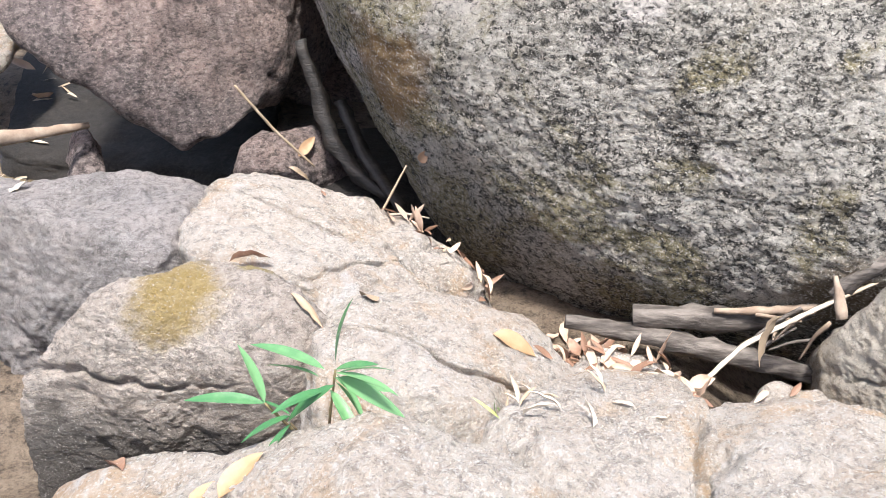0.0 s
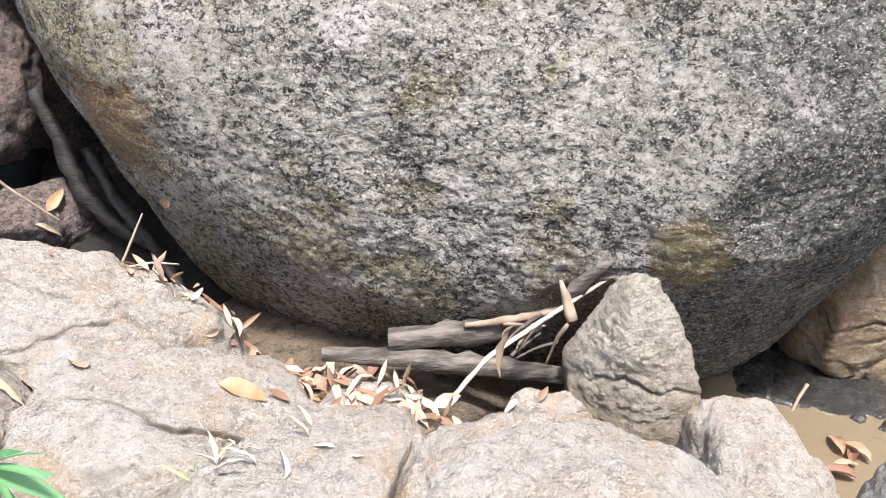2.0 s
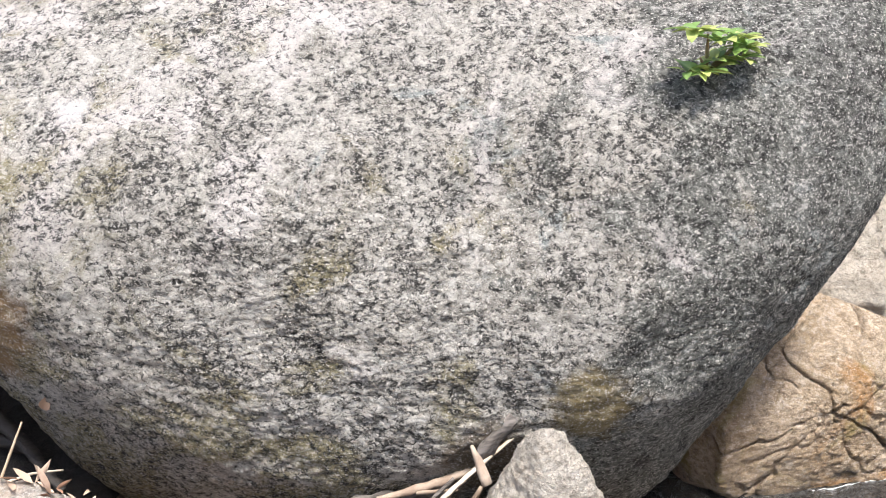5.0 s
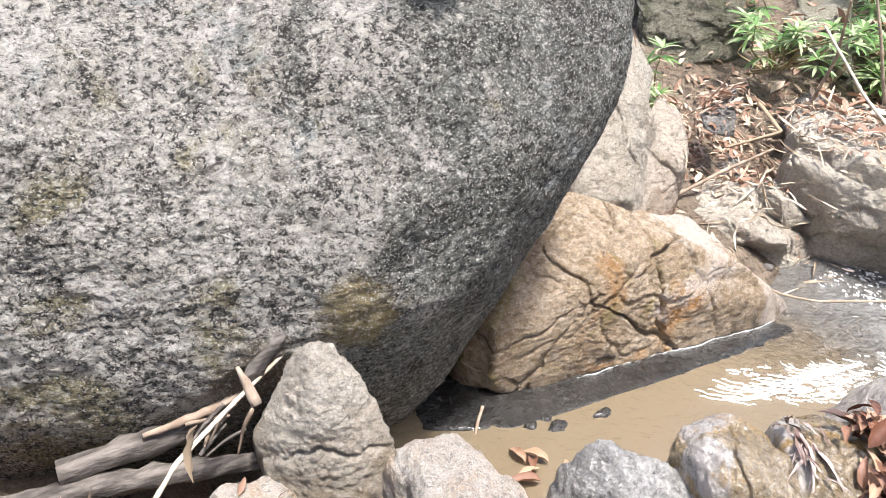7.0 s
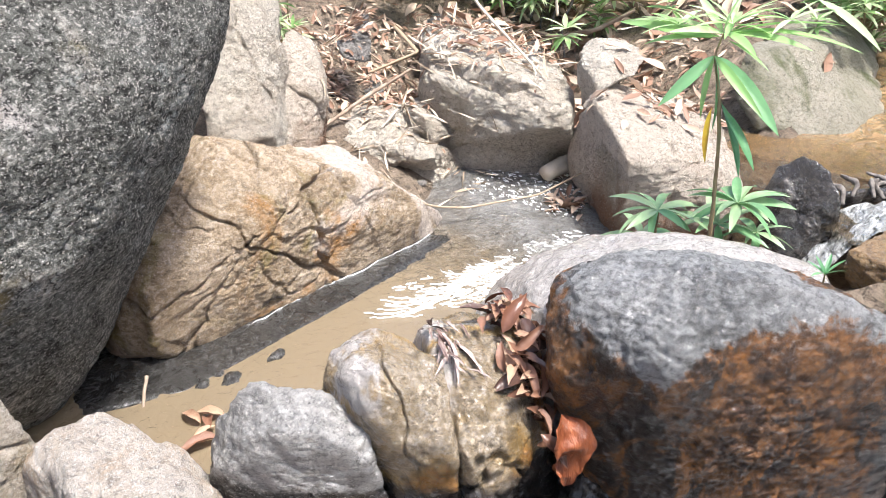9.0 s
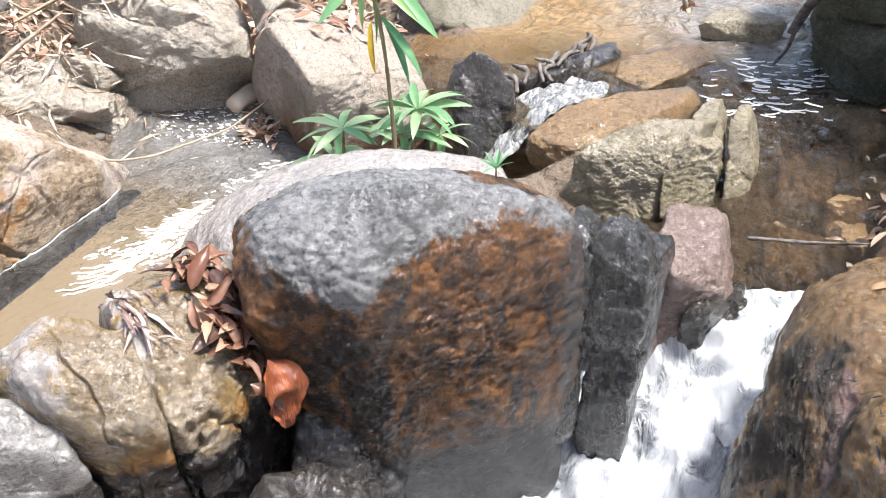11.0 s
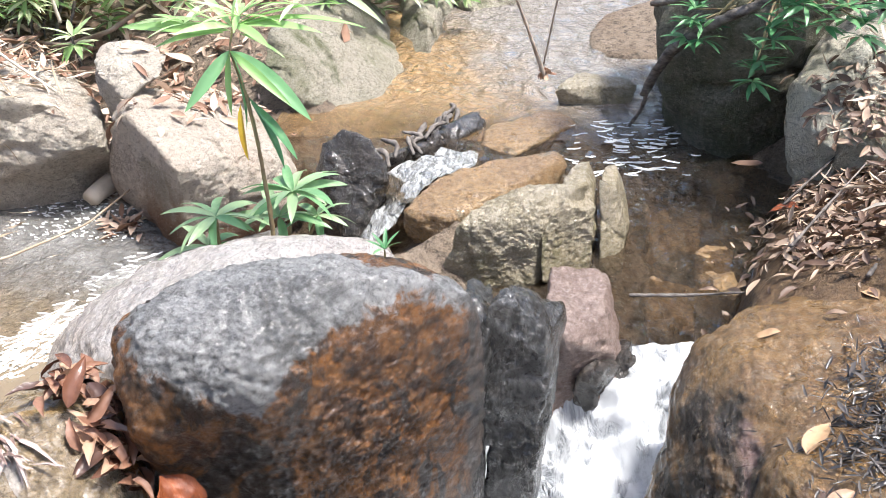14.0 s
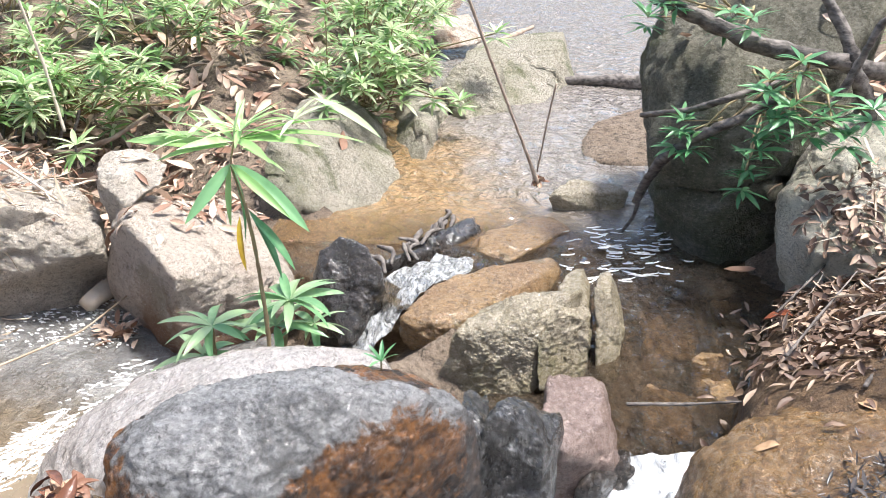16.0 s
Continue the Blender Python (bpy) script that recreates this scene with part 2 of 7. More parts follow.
MAT_WETASH = stone("wet_ash_grey_rock", (0.66, 0.62, 0.58), (0.47, 0.44, 0.41), (0.04, 0.036, 0.032), (0.86, 0.83, 0.80), grain=60, pales=(0.56, 0.68), gloss=(0.25, 0.55), wet=0.7, coarse=0.022, relief=0.012, fleck=(40.0, 0.5, 0.44, 0.03), mark=splash_shade_band(0.40, 0.06),
                   stains_and_shade=[((0.36, 0.30, 0.24), 2.8, 0.56, 0.68, (0.6, -0.3, 0))])
MAT_WETDARK = stone("dark_wet_rock", (0.085, 0.07, 0.06), (0.05, 0.045, 0.04), (0.015, 0.014, 0.013), (0.20, 0.16, 0.13), grain=60, gloss=(0.12, 0.4), wet=1.0, coarse=0.04, relief=0.01)
# Dry rock blackened to paint the hollow's shade into its colour.
MAT_HOLLOW_SHADE = stone("hollow_shade_rock", (0.05, 0.043, 0.037), (0.03, 0.026, 0.023), (0.01, 0.01, 0.01), (0.09, 0.075, 0.065), grain=50)
MAT_WETGREY = stone("dark_wet_slab", (0.10, 0.092, 0.083), (0.04, 0.037, 0.034), (0.012, 0.012, 0.012), (0.34, 0.33, 0.31), grain=50, gloss=(0.12, 0.4), wet=1.0, coarse=0.04, relief=0.014, stretch=(1.6, 1.6, 0.7))


def bent(nt, value, points):
    """A line through points (from, to), rising with the value."""
    out = points[0][1]
    for (a, za), (b, zb) in zip(points, points[1:]):
        n = add(nt, "MapRange")
        for i, v in zip((1, 2, 3, 4), (a, b, 0.0, zb - za)):
            n.inputs[i].default_value = v
        nt.links.new(value, n.inputs[0])
        out = sums(nt, "ADD", n.outputs[0], out)
    return out


def rust_face(nt, v, col):
    """Rust and black algae below the broken edge of the boulder's crown, blacker towards the foot, and a grey streak
    that paints the sheen where water runs down beside it.
    """
    geo = nt.nodes.new("ShaderNodeNewGeometry")
    axes = add(nt, "SeparateXYZ")
    nt.links.new(geo.outputs["Position"], axes.inputs[0])
    edge = bent(nt, axes.outputs[1], [(-0.05, 0.72), (0.04, 0.80), (0.12, 0.86), (0.24, 0.88), (0.34, 0.86), (0.40, 0.82), (0.46, 0.74), (0.53, 0.76), (0.62, 0.81), (0.74, 0.84), (0.9, 0.86)])
    ragged = sums(nt, "MULTIPLY", sums(nt, "SUBTRACT", noise_tex(nt, v, 16.0, 7, 0.7, 0.6), 0.5), 0.16)
    low = steps(nt, sums(nt, "ADD", sums(nt, "SUBTRACT", axes.outputs[2], edge), ragged), 0.012, -0.014)
    streaks = noise_tex(nt, coords(nt, (1, 1, 0.8)), 14.0, 9, 0.78, 0.5)
    rust = blend(nt, steps(nt, streaks, 0.40, 0.60), (0.07, 0.028, 0.009), (0.31, 0.13, 0.032))
    rust = blend(nt, steps(nt, noise_tex(nt, v, 3.2, 7, 0.7, 0.8), 0.50, 0.60, 0.0, 0.9), rust, (0.46, 0.18, 0.035))
    rust = blend(nt, steps(nt, noise_tex(nt, coords(nt, (1, 1, 0.6)), 4.6, 8, 0.7, 0.8), 0.48, 0.57, 0.0, 0.94), rust, (0.016, 0.011, 0.008))
    # The face turns black towards its foot.
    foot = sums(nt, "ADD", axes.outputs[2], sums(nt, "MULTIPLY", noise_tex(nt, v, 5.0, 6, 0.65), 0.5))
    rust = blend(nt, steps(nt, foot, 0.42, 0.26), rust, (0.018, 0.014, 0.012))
    col = blend(nt, low, col, rust)
    # Grey strip: the glint of a wet film painted into the colour.
    film = sums(nt, "ADD", axes.outputs[1], sums(nt, "MULTIPLY", noise_tex(nt, coords(nt, (1, 1, 0.3)), 14.0, 6, 0.7), 0.10))
    return blend(nt, steps(nt, film, 0.075, 0.04, 0.0, 0.8), col, (0.12, 0.115, 0.11))


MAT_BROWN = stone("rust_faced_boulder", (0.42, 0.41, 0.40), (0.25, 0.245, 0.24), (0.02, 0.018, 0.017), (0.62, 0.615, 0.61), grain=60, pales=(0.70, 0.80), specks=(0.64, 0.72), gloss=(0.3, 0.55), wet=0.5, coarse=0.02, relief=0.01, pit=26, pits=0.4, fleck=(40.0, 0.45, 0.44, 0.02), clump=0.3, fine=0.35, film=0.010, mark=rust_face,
                  stains_and_shade=[((0.20, 0.195, 0.19), 3.4, 0.54, 0.64, (0, 0, 0)), ((0.42, 0.33, 0.22), 2.6, 0.60, 0.70, (0, 0, 0))])
MAT_PINK = stone("pink_brown_rock", (0.46, 0.34, 0.29), (0.32, 0.22, 0.18), (0.12, 0.07, 0.05), (0.70, 0.56, 0.50), grain=60, gloss=(0.35, 0.6), wet=0.5, coarse=0.04, fleck=(30.0, 0.4, 0.45, 0.02))
# Last tint darkens towards -y and the bottom.
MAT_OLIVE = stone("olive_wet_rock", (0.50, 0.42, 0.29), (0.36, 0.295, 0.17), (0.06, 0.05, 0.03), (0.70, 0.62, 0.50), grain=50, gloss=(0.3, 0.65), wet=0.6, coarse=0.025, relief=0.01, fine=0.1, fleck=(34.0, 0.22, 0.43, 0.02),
                  stains_and_shade=[((0.22, 0.20, 0.06), 1.8, 0.52, 0.68, (0, 0, 0)), ((0.04, 0.034, 0.028), 2.4, 0.66, 0.76, (0, -0.5, -0.8))])
# Last tint darkens towards the bottom.
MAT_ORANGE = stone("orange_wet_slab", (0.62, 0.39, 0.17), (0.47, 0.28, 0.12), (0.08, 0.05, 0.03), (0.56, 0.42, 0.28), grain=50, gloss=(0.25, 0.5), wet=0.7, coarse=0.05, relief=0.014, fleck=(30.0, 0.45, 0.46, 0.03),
                   stains_and_shade=[((0.30, 0.25, 0.14), 2.4, 0.54, 0.66, (0, 0, 0)), ((0.08, 0.055, 0.03), 2.2, 0.58, 0.72, (0, 0, -1.2))])
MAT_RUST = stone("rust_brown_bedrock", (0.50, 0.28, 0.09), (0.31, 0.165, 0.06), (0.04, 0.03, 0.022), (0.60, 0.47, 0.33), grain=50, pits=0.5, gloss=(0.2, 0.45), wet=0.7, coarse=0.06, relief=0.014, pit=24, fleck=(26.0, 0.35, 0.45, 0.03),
                 stains_and_shade=[((0.42, 0.24, 0.07), 1.5, 0.52, 0.66, (0, 0, 0)), ((0.05, 0.038, 0.028), 2.6, 0.50, 0.61, (-0.1, 0.2, -0.3)), ((0.44, 0.28, 0.24), 2.8, 0.60, 0.70, (-0.3, 0, 0))])
MAT_BANK = stone("damp_brown_earth", (0.26, 0.155, 0.075), (0.16, 0.095, 0.05), (0.04, 0.028, 0.02), (0.36, 0.24, 0.13), grain=18, specks=(0.54, 0.66), relief=0.02, coarse=0.03, stretch=(1, 1, 1))
MAT_SOIL = stone("litter_soil", (0.44, 0.34, 0.25), (0.31, 0.23, 0.16), (0.07, 0.05, 0.035), (0.48, 0.37, 0.27), grain=18, specks=(0.5, 0.62), relief=0.02, coarse=0.05, stretch=(1, 1, 1))


def plain(name, a, b, scale=8.0, rough=0.6, bump=0.004, stretch=(1, 1, 1), vary=0.0, through_light=0.0):
    """Two tones of noise, varied from piece to piece by vary; through_light lets leaves glow against the light."""
    m, nt, bsdf = nodes_of(name)
    v = coords(nt, stretch)
    f = noise_tex(nt, v, scale, 5)
    if vary:
        info = nt.nodes.new("ShaderNodeObjectInfo")
        geo = nt.nodes.new("ShaderNodeNewGeometry")
        r = sums(nt, "FRACT", sums(nt, "ADD", info.outputs["Random"], geo.outputs["Random Per Island"]), 0.0)
        f = sums(nt, "ADD", f, sums(nt, "MULTIPLY", sums(nt, "SUBTRACT", r, 0.5), vary))
    col = blend(nt, steps(nt, f, 0.3, 0.7), a, b)
    nt.links.new(col, bsdf.inputs["Base Color"])
    bsdf.inputs["Roughness"].default_value = rough
    bp = add(nt, "Bump", Strength=1.0, Distance=bump)
    nt.links.new(noise_tex(nt, v, scale * 3, 5), bp.inputs["Height"])
    nt.links.new(bp.outputs[0], bsdf.inputs["Normal"])
    if through_light:
        tr = add(nt, "BsdfTranslucent")
        nt.links.new(col, tr.inputs["Color"])
        mix = add(nt, "MixShader", Fac=through_light)
        nt.links.new(bsdf.outputs[0], mix.inputs[1])
        nt.links.new(tr.outputs[0], mix.inputs[2])
        nt.links.new(mix.outputs[0], nt.nodes["Material Output"].inputs["Surface"])
    return m


def water(name, murk, clear, ripple, scale, stretch=(1, 1, 1), foam=None, rough=0.04, turn=None, stir=None, shoal=None, way=(1, 0, 0)):
    """Shallow stream water: part murk, part see-through, with ripples; foam: (scale, from, to) of white patches;
    turn: where along way the colour changes, and to what; stir: where along x the ripples grow, and their height there;
    shoal: where along x it turns from as clear as given here to its own clearness."""
    m, nt, bsdf = nodes_of(name)
    v = coords(nt, stretch)
    bsdf.inputs["Base Color"].default_value = (*murk, 1)
    bsdf.inputs["Roughness"].default_value = rough
    bsdf.inputs["IOR"].default_value = 1.33
    bp = add(nt, "Bump", Strength=1.0, Distance=ripple)
    nt.links.new(noise_tex(nt, v, scale, 4, 0.55, 1.0), bp.inputs["Height"])
    nt.links.new(bp.outputs[0], bsdf.inputs["Normal"])
    if stir:
        tc = add(nt, "TexCoord")
        axes = add(nt, "SeparateXYZ")
        nt.links.new(tc.outputs["Object"], axes.inputs[0])
        far = sums(nt, "ADD", axes.outputs[0], sums(nt, "MULTIPLY", noise_tex(nt, v, 0.35, 3), 0.9))
        nt.links.new(steps(nt, far, stir[0], stir[1], ripple, stir[2]), bp.inputs["Distance"])
    if turn:
        tc = add(nt, "TexCoord")
        dot = nt.nodes.new("ShaderNodeVectorMath")
        dot.operation = "DOT_PRODUCT"
        nt.links.new(tc.outputs["Object"], dot.inputs[0])
        dot.inputs[1].default_value = way
        far = sums(nt, "ADD", dot.outputs["Value"], sums(nt, "MULTIPLY", noise_tex(nt, v, 2.0, 4), 1.2))
        nt.links.new(blend(nt, steps(nt, far, turn[0], turn[1]), murk, turn[2]), bsdf.inputs["Base Color"])
    tr = add(nt, "BsdfTransparent")
    tr.inputs["Color"].default_value = (0.85, 0.75, 0.6, 1)
    fres = add(nt, "Fresnel", IOR=1.33)
    nt.links.new(bp.outputs[0], fres.inputs["Normal"])
    glossy = add(nt, "BsdfGlossy", Roughness=rough)
    nt.links.new(bp.outputs[0], glossy.inputs["Normal"])
    body = add(nt, "MixShader", Fac=clear)
    if shoal:
        tc = add(nt, "TexCoord")
        axes = add(nt, "SeparateXYZ")
        nt.links.new(tc.outputs["Object"], axes.inputs[0])
        far = sums(nt, "ADD", axes.outputs[0], sums(nt, "MULTIPLY", noise_tex(nt, v, 1.5, 4), 0.5))
        nt.links.new(steps(nt, far, shoal[0], shoal[1], shoal[2], clear), body.inputs["Fac"])
    nt.links.new(bsdf.outputs[0], body.inputs[1])
    nt.links.new(tr.outputs[0], body.inputs[2])
    top = add(nt, "MixShader")
    nt.links.new(fres.outputs[0], top.inputs["Fac"])
    nt.links.new(body.outputs[0], top.inputs[1])
    nt.links.new(glossy.outputs[0], top.inputs[2])
    out = top
    if foam:
        white = add(nt, "BsdfDiffuse")
        white.inputs["Color"].default_value = (0.58, 0.59, 0.60, 1)
        out = add(nt, "MixShader")
        f = noise_tex(nt, v, foam[0], 7, 0.68, 0.7)
        nt.links.new(steps(nt, f, foam[1], foam[2]), out.inputs["Fac"])
        nt.links.new(top.outputs[0], out.inputs[1])
        nt.links.new(white.outputs[0], out.inputs[2])
    nt.links.new(out.outputs[0], nt.nodes["Material Output"].inputs["Surface"])
    return m


# turn greys the inflow: sky reflection painted into the water's colour.
MAT_POOL = water("silty_pool_water", (0.29, 0.225, 0.145), 0.35, 0.006, 24.0, stir=(3.9, 4.6, 0.12), turn=(4.3, 5.0, (0.42, 0.40, 0.37)))
# turn greys the far water: sky glare painted into its colour.
MAT_UPPER = water("bright_upper_water", (0.40, 0.255, 0.12), 0.2, 0.02, 7.0, (1, 1.6, 1), rough=0.08, turn=(2.5, 3.3, (0.34, 0.30, 0.26)), stir=(5.8, 6.6, 0.12), shoal=(5.5, 6.3, 0.8), way=(0.35, -1.0, 0))
# The foam here also paints thin sparkle on the ripples.
MAT_STREAM = water("running_stream_water", (0.20, 0.15, 0.10), 0.72, 0.14, 13.0, (0.7, 1.6, 1), foam=(22.0, 0.66, 0.80), rough=0.06)
MAT_SIDE = water("white_side_water", (0.42, 0.42, 0.40), 0.3, 0.1, 16.0, (0.8, 1.6, 1), foam=(24.0, 0.45, 0.75), rough=0.12)
MAT_FOAM = water("white_falling_water", (0.40, 0.42, 0.44), 0.25, 0.10, 14.0, (0.7, 1.3, 0.6), foam=(6.5, 0.36, 0.58), rough=0.25)
MAT_FROTH_GLINT = plain("white_froth_glint", (0.90, 0.90, 0.88), (0.70, 0.68, 0.63), 30, 0.3, 0.003, vary=0.6)
MAT_DRY_LEAF = plain("dry_leaf", (0.46, 0.30, 0.20), (0.24, 0.12, 0.075), 14, 0.5, 0.003, vary=1.0, through_light=0.15)
MAT_LITTER = plain("leaf_litter", (0.58, 0.43, 0.32), (0.27, 0.155, 0.10), 10, 0.6, 0.003, vary=1.5, through_light=0.12)
MAT_DARK_LITTER = plain("damp_leaf_litter", (0.42, 0.30, 0.21), (0.12, 0.07, 0.045), 10, 0.55, 0.003, vary=1.5, through_light=0.1)
MAT_STRAW = plain("bleached_straw", (0.62, 0.53, 0.42), (0.36, 0.27, 0.18), 12, 0.6, 0.002, vary=0.8)
MAT_DRIFT = plain("grey_driftwood", (0.22, 0.19, 0.165), (0.045, 0.036, 0.03), 14, 0.8, 0.006, stretch=(0.5, 1.5, 2.5))
# Driftwood tones darkened so the roots carry the hollow's shade.
MAT_ROOT = plain("hollow_shade_root", (0.04, 0.032, 0.026), (0.014, 0.012, 0.01), 14, 0.6, 0.006, stretch=(0.5, 1.5, 2.5))
MAT_TWIG = plain("dry_twig", (0.42, 0.33, 0.25), (0.24, 0.17, 0.12), 14, 0.8, 0.003)
MAT_GREEN = plain("green_leaf", (0.19, 0.38, 0.17), (0.08, 0.23, 0.09), 12, 0.32, 0.002, vary=0.9, through_light=0.3)
# Pale green, lightened so the colour carries the leaves' sun sheen.
MAT_LIME = plain("sunlit_pale_leaf", (0.58, 0.72, 0.40), (0.34, 0.55, 0.20), 12, 0.4, 0.002, vary=0.8, through_light=0.35)
MAT_GREYGREEN = plain("grey_green_leaf", (0.34, 0.47, 0.25), (0.16, 0.32, 0.14), 12, 0.35, 0.002, vary=0.9, through_light=0.25)
MAT_SHRUB = plain("shrub_leaf", (0.54, 0.62, 0.36), (0.21, 0.36, 0.12), 10, 0.35, 0.002, vary=1.3, through_light=0.42)
MAT_TUFT = plain("yellow_green_leaf", (0.50, 0.54, 0.18), (0.20, 0.31, 0.08), 12, 0.4, 0.002, vary=1.2, through_light=0.35)
MAT_YELLOW = plain("yellowed_leaf", (0.70, 0.50, 0.06), (0.55, 0.33, 0.04), 12, 0.45, 0.002, through_light=0.3)
MAT_RED = plain("wet_red_leaf", (0.32, 0.095, 0.035), (0.16, 0.045, 0.018), 16, 0.3, 0.008, stretch=(0.6, 2.0, 1))
MAT_STEM = plain("plant_stem", (0.30, 0.26, 0.12), (0.22, 0.14, 0.08), 20, 0.6, 0.001)

# ---- shaping ----
def lattice(ix, iy, iz, seed):
    h = (ix * 374761393 + iy * 668265263 + iz * 2147483647 + seed * 974634777) & 0xFFFFFFFF
    h = ((h ^ (h >> 13)) * 1274126177) & 0xFFFFFFFF
    h = ((h ^ (h >> 16)) * 2246822519) & 0xFFFFFFFF
    return ((h ^ (h >> 15)) & 0xFFFFFF) / float(0xFFFFFF) * 2 - 1


def value_noise(p, seed):
    i = np.floor(p).astype(np.int64)
    f = p - i
    f = f * f * f * (f * (f * 6 - 15) + 10)
    out = np.zeros(len(p))
    for c in range(8):
        dx, dy, dz = c & 1, c >> 1 & 1, c >> 2 & 1
        w = (f[:, 0] if dx else 1 - f[:, 0]) * (f[:, 1] if dy else 1 - f[:, 1]) * (f[:, 2] if dz else 1 - f[:, 2])
        out += w * lattice(i[:, 0] + dx, i[:, 1] + dy, i[:, 2] + dz, seed)
    return out


def fractal(p, scale, octaves=4, gain=0.5, seed=0):
    out, amp, p = np.zeros(len(p)), 1.0, np.asarray(p, float) * scale
    for k in range(octaves):
        out += amp * value_noise(p + 17.3 * k, seed + k)
        p, amp = p * 2.03, amp * gain
    return out


def cells(p, scale, seed):
    """Cell noise: distances to the nearest and second nearest seed, and the nearest one's random value."""
    p = np.asarray(p, float) * scale
    i = np.floor(p).astype(np.int64)
    f1, f2, pick = np.full(len(p), 9.0), np.full(len(p), 9.0), np.zeros(len(p))
    for dx in (-1, 0, 1):
        for dy in (-1, 0, 1):
            for dz in (-1, 0, 1):
                c = i + (dx, dy, dz)
                q = c + np.stack([lattice(c[:, 0], c[:, 1], c[:, 2], seed + k) * 0.5 + 0.5 for k in range(3)], 1)
                d = np.linalg.norm(p - q, axis=1)
                near = d < f1
                f2 = np.where(near, f1, np.minimum(f2, d))
                pick = np.where(near, lattice(c[:, 0], c[:, 1], c[:, 2], seed + 7), pick)
                f1 = np.where(near, d, f1)
    return f1, f2, pick


SPHERES = {}


def sphere(detail):
    """Vertices and triangles of an icosphere."""
    if detail not in SPHERES:
        bm = bmesh.new()
        bmesh.ops.create_icosphere(bm, subdivisions=detail, radius=1)
        SPHERES[detail] = (np.array([v.co[:] for v in bm.verts]), np.array([[v.index for v in f.verts] for f in bm.faces]))
        bm.free()
    return SPHERES[detail]


def mesh_from(name, verts, faces, material, smooth=True):
    me = bpy.data.meshes.new(name)
    if isinstance(faces, np.ndarray):
        sides = faces.shape[1]
        me.vertices.add(len(verts))
        me.vertices.foreach_set("co", np.asarray(verts, dtype=np.float32).ravel())
        me.loops.add(faces.size)
        me.loops.foreach_set("vertex_index", faces.astype(np.int32).ravel())
        me.polygons.add(len(faces))
        me.polygons.foreach_set("loop_start", np.arange(0, faces.size, sides, dtype=np.int32))
        me.update(calc_edges=True)
    else:
        me.from_pydata(np.asarray(verts).tolist(), [], faces)
    me.materials.append(material)
    me.polygons.foreach_set("use_smooth", [smooth] * len(me.polygons))
    me.update()
    return me


def part(name, me, parent, label=""):
    """A mesh as one part under a thing or a part."""
    ob = new(name, me)
    ob.parent = parent
    return tagged(ob, label) if label else ob


def hull_planes(corners):
    bm = bmesh.new()
    for c in corners:
        bm.verts.new(c)
    bmesh.ops.convex_hull(bm, input=bm.verts)
    bm.normal_update()
    planes = []
    for f in bm.faces:
        n, h = np.array(f.normal), f.normal.dot(f.verts[0].co)
        if h < 0:
            n, h = -n, -h
        if h > 1e-4 and all(n @ m < 0.985 for m, _ in planes):
            planes.append((n, h))
    bm.free()
    return planes


BANK = (0.7, 0.0, 2.0)


